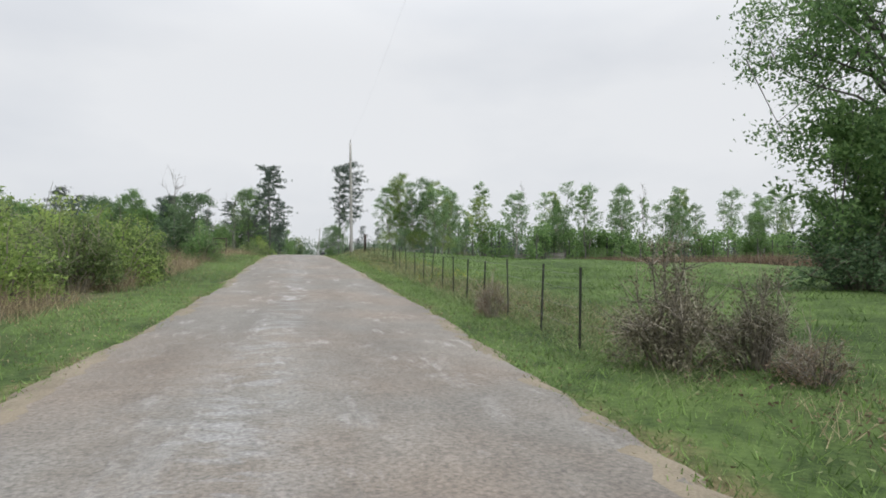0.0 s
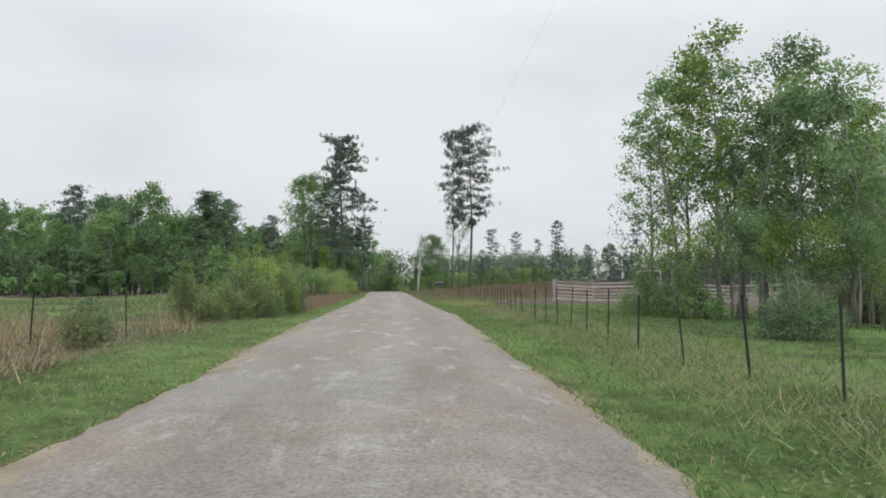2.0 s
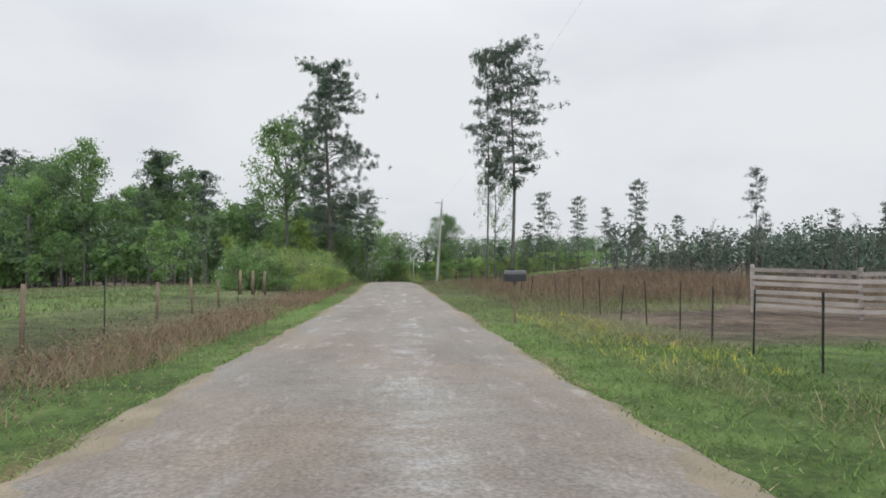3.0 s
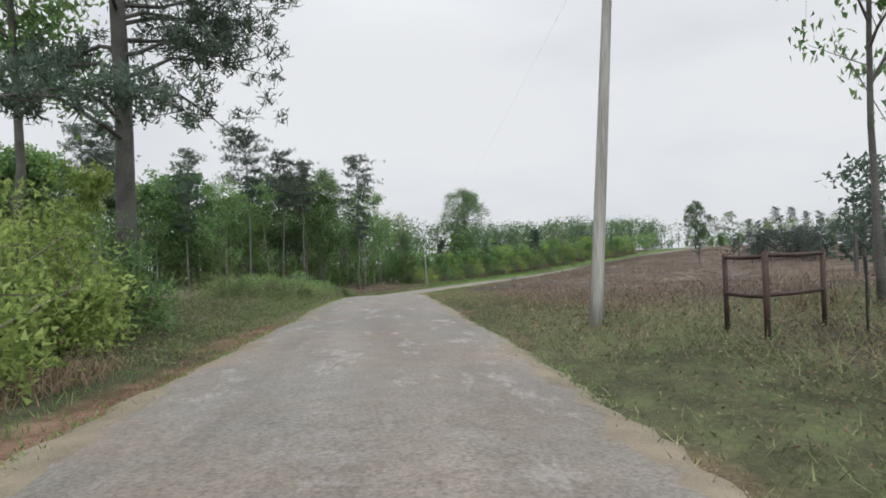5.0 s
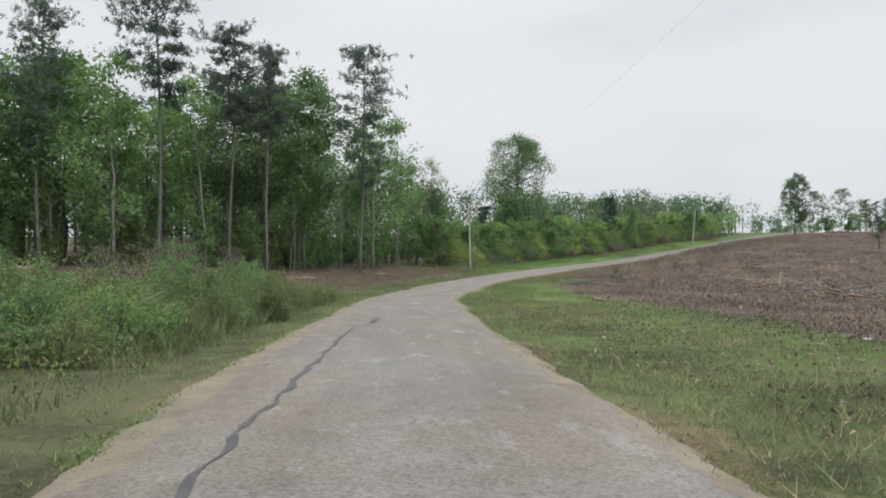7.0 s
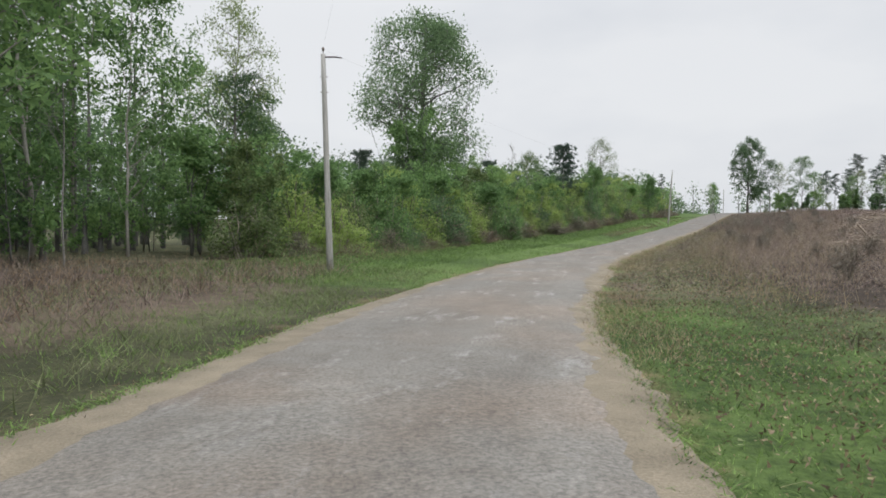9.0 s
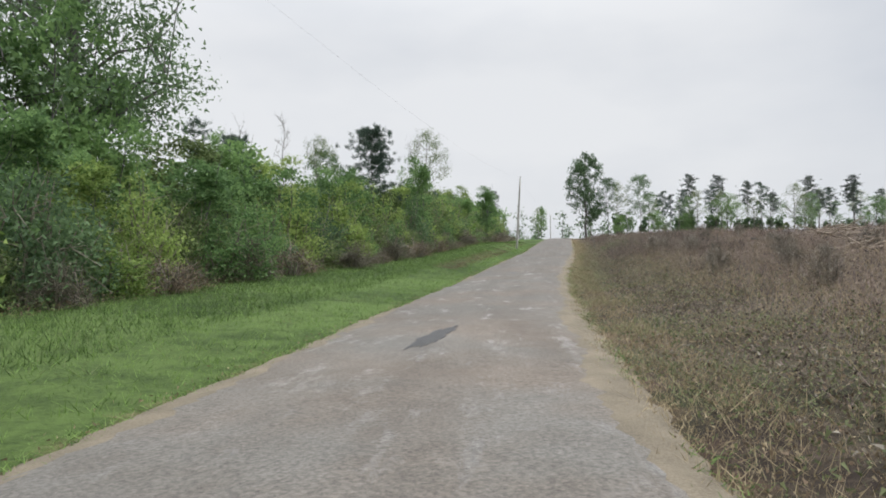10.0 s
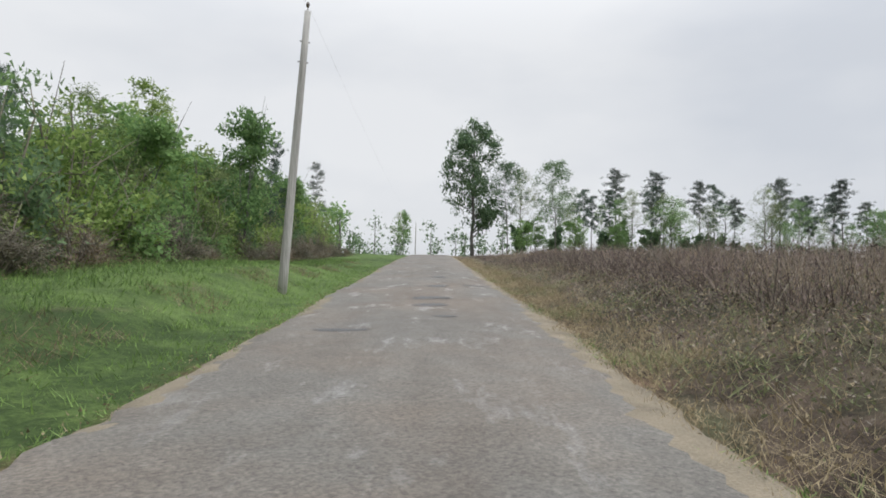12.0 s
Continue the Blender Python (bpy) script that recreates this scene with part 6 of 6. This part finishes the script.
strewn("tall_weeds", "tall tangled weeds on the bank", 4000, (198, 244), (1.2, 7), -1, (0.3, 0.9), 0.011, 5, M_WEED, 55, 1.0, 0.2)
strewn("straw_stalks", "pale straw stalks standing in the brush", 7000, (282, 430), (3.5, 15), 1, (0.3, 0.9), 0.005, 4, M_STRAW, 56, 1.3, 0.15, None, 0.2, 0.35)
strewn("meadow_grass", "bright green grass on the wide verge", 26000, (284, 410), (2.6, 11), -1, (0.10, 0.24), 0.014, 4, M_GRASS, 3)
strewn("pasture_grass", "green pasture grass behind the fence", 22000, (-2, 112), (2.8, 26), 1, (0.06, 0.2), 0.016, 4, M_GRASS, 4, 1.5)
strewn("mixed_grass", "mixed green and yellow weeds on the verge", 15000, (-2, 276), (0.6, 8), 1, (0.05, 0.19), 0.007, 4, M_WEED, 5, 1.2, 0.3, None, 0.12, 0.75)
strewn("mixed_grass", "mixed green and yellow weeds on the bank", 17000, (-2, 290), (1.0, 7), -1, (0.07, 0.26), 0.008, 4, M_WEED, 6, 1.2, 0.3, None, 0.12, 0.7)
strewn("dry_grass", "tall dry tan grass along the field fence", 11000, (14, 88), (2.6, 9), -1, (0.35, 0.9), 0.008, 4, M_STRAW, 7, 1.0, 0.25)
strewn("dry_grass", "russet dry grass before the shrubs", 6000, (100, 167), (1.2, 3.4), -1, (0.18, 0.5), 0.010, 4, M_RUSSET, 8, 1.0, 0.2)
strewn("dry_grass", "tall russet grass before the small pines", 9000, (127, 168), (5.5, 24), 1, (0.4, 1.1), 0.010, 4, M_RUSSET, 9, 1.0, 0.3)
strewn("dry_grass", "tall grey dead stalks before the small pines", 4500, (127, 162), (6.0, 24), 1, (0.3, 1.1), 0.007, 4, M_RUSSET, 63, 1.0, 0.2, None, 0.2, 0.3)
strewn("mixed_grass", "olive grass patches along the wire fence", 8000, (122, 170), (2.5, 14), 1, (0.15, 0.45), 0.009, 4, M_WEED, 64, 1.0, 0.35, None, 0.15, 0.7)
strewn("dry_grass", "brown weeds in the cleared strip before the wood", 9000, (190, 290), (4.5, 22), -1, (0.2, 0.65), 0.009, 4, M_RUSSET, 10, 1.2, 0.2, None, 0.2, 0.7)
strewn("dry_grass", "grey dead weeds in the cleared strip", 9000, (190, 290), (4.0, 22), -1, (0.2, 0.7), 0.009, 4, M_BRUSH, 65, 1.2, 0.2, None, 0.2, 0.7)
strewn("mixed_grass", "green tufts in the cleared strip", 6000, (236, 292), (0.5, 9), -1, (0.12, 0.35), 0.010, 4, M_WEED, 66, 1.2, 0.3, None, 0.15, 0.7)
strewn("dry_grass", "low dry grass on the cut-over field", 17000, (168, 276), (3.0, 40), 1, (0.12, 0.4), 0.014, 4, M_BRUSH, 11, 1.2, 0.1, past_green)
strewn("field_edge_grass", "tall orange-brown grass behind the pasture", 9000, (10, 100), (36, 46), 1, (0.6, 1.3), 0.03, 4, M_RUSSET, 12)
strewn("brush", "low brown brush beside the road", 5500, (302, 440), (1.6, 5), 1, (0.15, 0.5), 0.006, 5, M_BRUSH, 13, 1.0, 0.0, None, 0.25, 1.2)
strewn("brush", "dense knee-high brown brush off the road", 11000, (286, 430), (4, 16), 1, (0.3, 0.8), 0.007, 5, M_BRUSH, 23, 1.0, 0.0, None, 0.25, 1.0)
strewn("brush", "brown brush over the cut-over field", 14000, (262, 460), (12, 60), 1, (0.3, 0.85), 0.018, 5, M_BRUSH, 14, 1.3, 0.2, past_green, 0.3, 0.9)
strewn("slash", "pale broken sticks strewn over the cut-over field", 5000, (262, 460), (6, 60), 1, (0.12, 0.35), 0.018, 2, M_LOG, 57, 1.2, 0.2, past_green, 0.3, 3.0)
strewn("straw_edge", "pale straw grass at the brush's edge", 11000, (274, 440), (-0.25, 1.1), 1, (0.06, 0.26), 0.006, 5, M_STRAW, 15, 1.4, 0.2)
strewn("brush", "thick dead brush standing off the road", 12000, (340, 396), (2.4, 10), 1, (0.3, 0.95), 0.006, 6, M_BRUSH, 83, 1.1, 0.1, None, 0.22, 0.55)
strewn("brush", "grey dead stalks in the thick brush", 5000, (340, 396), (2.4, 10), 1, (0.3, 1.05), 0.005, 5, M_TWIG, 84, 1.1, 0.1, None, 0.22, 0.5)
strewn("mixed_grass", "olive grass in front of the brown brush", 9000, (296, 400), (0.2, 4.2), 1, (0.08, 0.26), 0.008, 5, M_WEED, 86, 1.2, 0.3, None, 0.15, 0.9)
strewn("dry_grass", "tan grass clumps in front of the brown brush", 4500, (296, 400), (0.3, 5.5), 1, (0.12, 0.42), 0.006, 5, M_STRAW, 87, 1.2, 0.3, None, 0.15, 0.7)
strewn("straw_edge", "matted straw along the brush's edge", 4000, (330, 400), (0.0, 1.1), 1, (0.05, 0.2), 0.006, 5, M_STRAW, 85, 1.2, 0.1, None, 0.15, 1.4)
strewn("weed_patch", "green weeds at the road's edge", 900, (350, 355.5), (1.6, 4.5), 1, (0.12, 0.34), 0.009, 5, M_WEED, 16)
strewn("flower_patch", "small yellow flowers on the verge", 420, (28, 56), (1.0, 5.5), 1, (0.10, 0.2), 0.012, 3, M_FLOWER, 17)
strewn("flower_patch", "yellow flowers at the fence foot", 300, (108, 122), (1.5, 3.8), 1, (0.12, 0.25), 0.014, 3, M_FLOWER, 18)
strewn("far_grass", "tufts of grass over the hay field", 16000, (40, 190), (9, 50), -1, (0.12, 0.3), 0.03, 3, M_WEED, 19, 1.3)


def litter(name, label, count, s_range, off_range, heights, size, material, seed, near_power=1.0, side=1, base=None):
    """Small leaves and bits that hang in the brush; base: where the strip begins, if not at the road's edge."""
    rng = np.random.default_rng(seed)
    s = rng.uniform(*s_range, count)
    d = off_range[0] + (off_range[1] - off_range[0]) * rng.uniform(0, 1, count) ** near_power
    start = edge_of(s, side) if base is None else np.interp(s, base[0], base[1])
    p = road_at(s, side * (start + d))
    lumps = 0.75 + 0.45 * np.sin(p[:, 0] * 1.3 + seed) * np.sin(p[:, 1] * 1.1) + 0.25 * np.sin(p[:, 0] * 3.1 + p[:, 1] * 2.7)
    p[:, 2] = lying(p[:, 0], p[:, 1]) + rng.uniform(0.03, 1, count) ** 1.3 * np.clip(lumps, 0.15, 1.5) * np.interp(d, [0, 3, 8], heights)
    tagged(new(name, quads_mesh(name, leaves_round(p, 0.1, 1, size, rng, 0.42), material)), label, "brush", kind="stuff")


HEDGE_FOOT = ((290, 299, 304, 312, 323, 336, 355, 372, 412), (9.3, 9.3, 10.2, 11.2, 11.2, 9.6, 9.0, 7.9, 7.9))
for side_, seed_ in ((1, 91), (-1, 92)):
    strewn("verge_grass", "ragged grass tufts creeping over the road's sandy edge", 20000, (-2, 400), (-0.5, 0.15), side_, (0.04, 0.12), 0.010, 4, M_GRASS, seed_, 0.6, 0.4, None, 0.10, 1.0)
    strewn("dry_grass", "dead straw tufts on the road's sandy edge", 9000, (-2, 400), (-0.6, 0.3), side_, (0.03, 0.09), 0.007, 4, M_STRAW, seed_ + 4, 0.7, 0.4, None, 0.12, 1.3)
litter("brush_leaves", "dry brown leaves hanging in the roadside brush", 70000, (284, 425), (1.6, 16), (0.12, 0.5, 1.0), 0.034, M_BRUSH, 31, 1.5)
litter("brush_leaves", "greying dry stalk bits in the brush", 26000, (284, 425), (0.8, 14), (0.2, 0.7, 1.1), 0.036, M_TWIG, 32, 1.4)
litter("brush_leaves", "straw-coloured bits along the brush's edge", 16000, (280, 425), (-0.1, 5), (0.12, 0.4, 0.5), 0.024, M_STRAW, 35, 1.2)
litter("brush_leaves", "pale straw bits caught in the brush", 16000, (284, 425), (2, 16), (0.2, 0.7, 1.1), 0.026, M_STRAW, 47, 1.3)
litter("brush_leaves", "dry bits strewn on the cut-over field", 22000, (200, 290), (7, 40), (0.1, 0.2, 0.4), 0.06, M_BRUSH, 33, 1.2)
litter("brush_leaves", "yellowish weeds among the brush", 15000, (286, 420), (0.5, 6), (0.12, 0.35, 0.5), 0.036, M_WEED, 34, 1.2)
litter("strip_weeds", "dead leaves and stalk bits in the cleared strip", 16000, (196, 292), (4, 18), (0.15, 0.4, 0.5), 0.045, M_RUSSET, 67, 1.0, -1)
litter("slash_bits", "broken bark and wood bits on the cut-over field", 7000, (205, 330), (14, 50), (0.2, 0.3, 0.7), 0.11, M_TWIG, 68, 1.1)
litter("brush_leaves", "dense dry leaf bits in the near brush", 26000, (335, 405), (0.7, 8), (0.35, 0.7, 0.9), 0.032, M_BRUSH, 81, 1.0)
litter("brush_leaves", "pale straw mat along the near brush", 7000, (345, 405), (0.0, 3), (0.08, 0.25, 0.5), 0.03, M_STRAW, 82, 1.0)
litter("weed_patch", "leafy green weeds at the brush's edge", 2600, (350, 356), (2.0, 5.0), (0.4, 0.6, 0.7), 0.045, M_LEAF_OLIVE, 86, 1.0)
litter("bank_weeds", "tangled olive weeds and vines on the bank", 26000, (180, 246), (1.6, 11), (0.3, 1.4, 2.0), 0.055, M_LEAF_OLIVE, 36, 1.0, -1)
litter("bank_weeds", "bright young growth among the bank's weeds", 10000, (199, 246), (2.0, 11), (0.4, 1.5, 2.0), 0.055, M_LEAF_BRIGHT, 48, 1.0, -1)
litter("bank_weeds", "dry brown tangle among the bank's weeds", 10000, (197, 250), (1.2, 10), (0.2, 0.9, 1.2), 0.045, M_RUSSET, 37, 1.0, -1)
litter("hedge_weeds", "olive weeds sloping down from the hedge", 24000, (290, 412), (0, 4), (0.25, 1.3, 1.6), 0.05, M_LEAF_OLIVE, 38, 0.9, -1, HEDGE_FOOT)
litter("hedge_weeds", "brown dry tangle at the hedge's foot", 20000, (290, 412), (0.1, 3.5), (0.3, 1.2, 1.3), 0.045, M_RUSSET, 39, 0.9, -1, HEDGE_FOOT)
litter("hedge_weeds", "green vines at the hedge's foot", 9000, (290, 412), (0.5, 4), (0.3, 1.5, 1.8), 0.05, M_LEAF, 49, 0.9, -1, HEDGE_FOOT)
litter("bank_weeds", "brown and olive weeds before the shrubs", 12000, (102, 168), (1.2, 4.0), (0.15, 0.8, 1.0), 0.036, M_RUSSET, 43, 1.0, -1)
litter("verge_weeds", "dry weeds along the fence foot", 14000, (122, 164), (2.0, 6.0), (0.15, 0.6, 0.7), 0.03, M_RUSSET, 44, 1.0)
litter("fence_weeds", "mixed dry weeds along the field fence", 9000, (22, 90), (2.2, 6.5), (0.2, 0.8, 0.9), 0.034, M_RUSSET, 45, 1.0, -1)
litter("fence_weeds", "olive weeds along the field fence", 9000, (22, 128), (2.0, 6.5), (0.2, 0.7, 0.8), 0.04, M_LEAF_OLIVE, 46, 1.0, -1)
for side_, seed_ in ((1, 71), (-1, 73)):
    litter("roadside_litter", "dead leaves and straw bits on the shoulder", 9000, (-1, 395), (-0.55, 0.35), (0.02, 0.03, 0.03), 0.026, M_STRAW, seed_, 0.7, side_)
    litter("roadside_litter", "dark leaf bits on the shoulder", 5000, (-1, 395), (-0.6, 0.35), (0.02, 0.03, 0.03), 0.026, M_RUSSET, seed_ + 1, 0.7, side_)
litter("strip_weeds", "low green weeds over the cleared strip", 24000, (166, 202), (0.6, 20), (0.12, 0.28, 0.35), 0.045, M_WEED, 101, 1.1, -1)
litter("strip_weeds", "yellow-green leafy growth over the cleared strip", 16000, (166, 202), (0.8, 20), (0.12, 0.32, 0.4), 0.045, M_LEAF_OLIVE, 102, 1.1, -1)
litter("strip_weeds", "dead brown stalks over the cleared strip", 9000, (166, 202), (0.3, 20), (0.1, 0.25, 0.35), 0.04, M_RUSSET, 103, 1.1, -1)
litter("slash_bits", "dark bark and twig litter on the cut-over ground", 16000, (166, 236), (1.8, 32), (0.05, 0.12, 0.3), 0.05, M_BRUSH, 104, 1.2)
litter("slash_bits", "pale straw and chip litter on the cut-over ground", 11000, (166, 236), (1.2, 28), (0.05, 0.1, 0.2), 0.045, M_STRAW, 105, 1.2)
litter("slash_bits", "russet leaf litter on the cut-over ground", 14000, (166, 262), (1.8, 30), (0.05, 0.15, 0.3), 0.045, M_RUSSET, 106, 1.2)
strewn("slash", "pale broken sticks caught in the brown brush", 2400, (296, 425), (7, 40), 1, (0.3, 0.6), 0.017, 2, M_LOG, 141, 1.2, 0.2, None, 0.3, 3.0)
strewn("slash", "broken sticks strewn beside the rough verge", 2200, (168, 262), (3, 34), 1, (0.10, 0.25), 0.016, 2, M_LOG, 107, 1.2, 0.2, past_green, 0.3, 3.0)
litter("verge_weeds", "olive weeds between the road and the brush", 15000, (270, 312), (0.15, 5), (0.12, 0.4, 0.5), 0.03, M_WEED, 108, 1.0)
litter("verge_weeds", "russet weeds between the road and the brush", 13000, (268, 312), (0.3, 5), (0.12, 0.4, 0.5), 0.03, M_RUSSET, 109, 1.0)
litter("verge_weeds", "yellowing grass tips inside the curve", 9000, (236, 276), (0.6, 9), (0.08, 0.14, 0.2), 0.03, M_STRAW, 110, 1.1)
litter("verge_weeds", "leafy olive weeds round the pole's foot", 900, (57.0, 60.0), (0.9, 2.2), (0.12, 0.3, 0.3), 0.028, M_WEED, 111, 1.0)
litter("verge_weeds", "rank olive weeds on the verge by the gate", 9000, (46, 72), (0.6, 6), (0.08, 0.22, 0.25), 0.035, M_WEED, 112, 1.0)
strewn("mixed_grass", "rank olive grass along the pasture fence", 12000, (0, 118), (1.4, 4.6), 1, (0.10, 0.34), 0.008, 4, M_WEED, 131, 1.1, 0.3, None, 0.18, 0.9)
strewn("dry_grass", "tan grass heads along the pasture fence", 5000, (0, 118), (1.6, 4.4), 1, (0.12, 0.36), 0.006, 4, M_STRAW, 132, 1.1, 0.3, None, 0.18, 0.7)
litter("verge_weeds", "small brown and olive leaves on the roadside verge", 16000, (0, 120), (0.2, 4.5), (0.05, 0.12, 0.18), 0.03, M_WEED, 133, 1.0)
litter("verge_weeds", "dry leaf bits on the bank's grass", 10000, (0, 120), (0.2, 3.5), (0.05, 0.14, 0.2), 0.028, M_STRAW, 134, 1.0, -1)
litter("verge_weeds", "brown and olive weeds along the pasture fence", 9000, (8, 58), (1.2, 3.0), (0.08, 0.3, 0.3), 0.03, M_WEED, 113, 0.9)
litter("verge_weeds", "russet weeds under the pasture fence", 5000, (4, 58), (1.6, 3.2), (0.08, 0.3, 0.3), 0.03, M_RUSSET, 114, 0.9)
litter("brush_leaves", "pale straw lying before the brown brush", 9000, (292, 336), (0.0, 3.2), (0.05, 0.2, 0.3), 0.028, M_STRAW, 115, 0.9)
strewn("dry_grass", "knee-high russet grass beside the wire fence", 7500, (131, 161), (3.2, 13), 1, (0.3, 0.75), 0.008, 5, M_RUSSET, 121, 1.0, 0.15, None, 0.2, 0.5)
strewn("mixed_grass", "knee-high olive weeds beside the wire fence", 5500, (126, 163), (2.6, 12), 1, (0.2, 0.55), 0.009, 5, M_WEED, 122, 1.0, 0.25, None, 0.18, 0.6)
litter("verge_weeds", "leafy olive weeds on the rough verge by the pipe brace", 12000, (150, 186), (0.4, 7), (0.08, 0.2, 0.25), 0.035, M_WEED, 123, 1.0)
litter("verge_weeds", "brown seed heads on the rough verge by the pipe brace", 8000, (150, 186), (0.8, 8), (0.1, 0.25, 0.3), 0.032, M_RUSSET, 124, 1.0)
litter("brush_leaves", "straw-coloured tufts in the near brush", 13000, (316, 372), (0.4, 6), (0.2, 0.5, 0.7), 0.026, M_STRAW, 131, 1.0)
litter("brush_leaves", "olive weeds in the near brush", 10000, (316, 372), (0.5, 6), (0.15, 0.45, 0.6), 0.028, M_WEED, 132, 1.0)
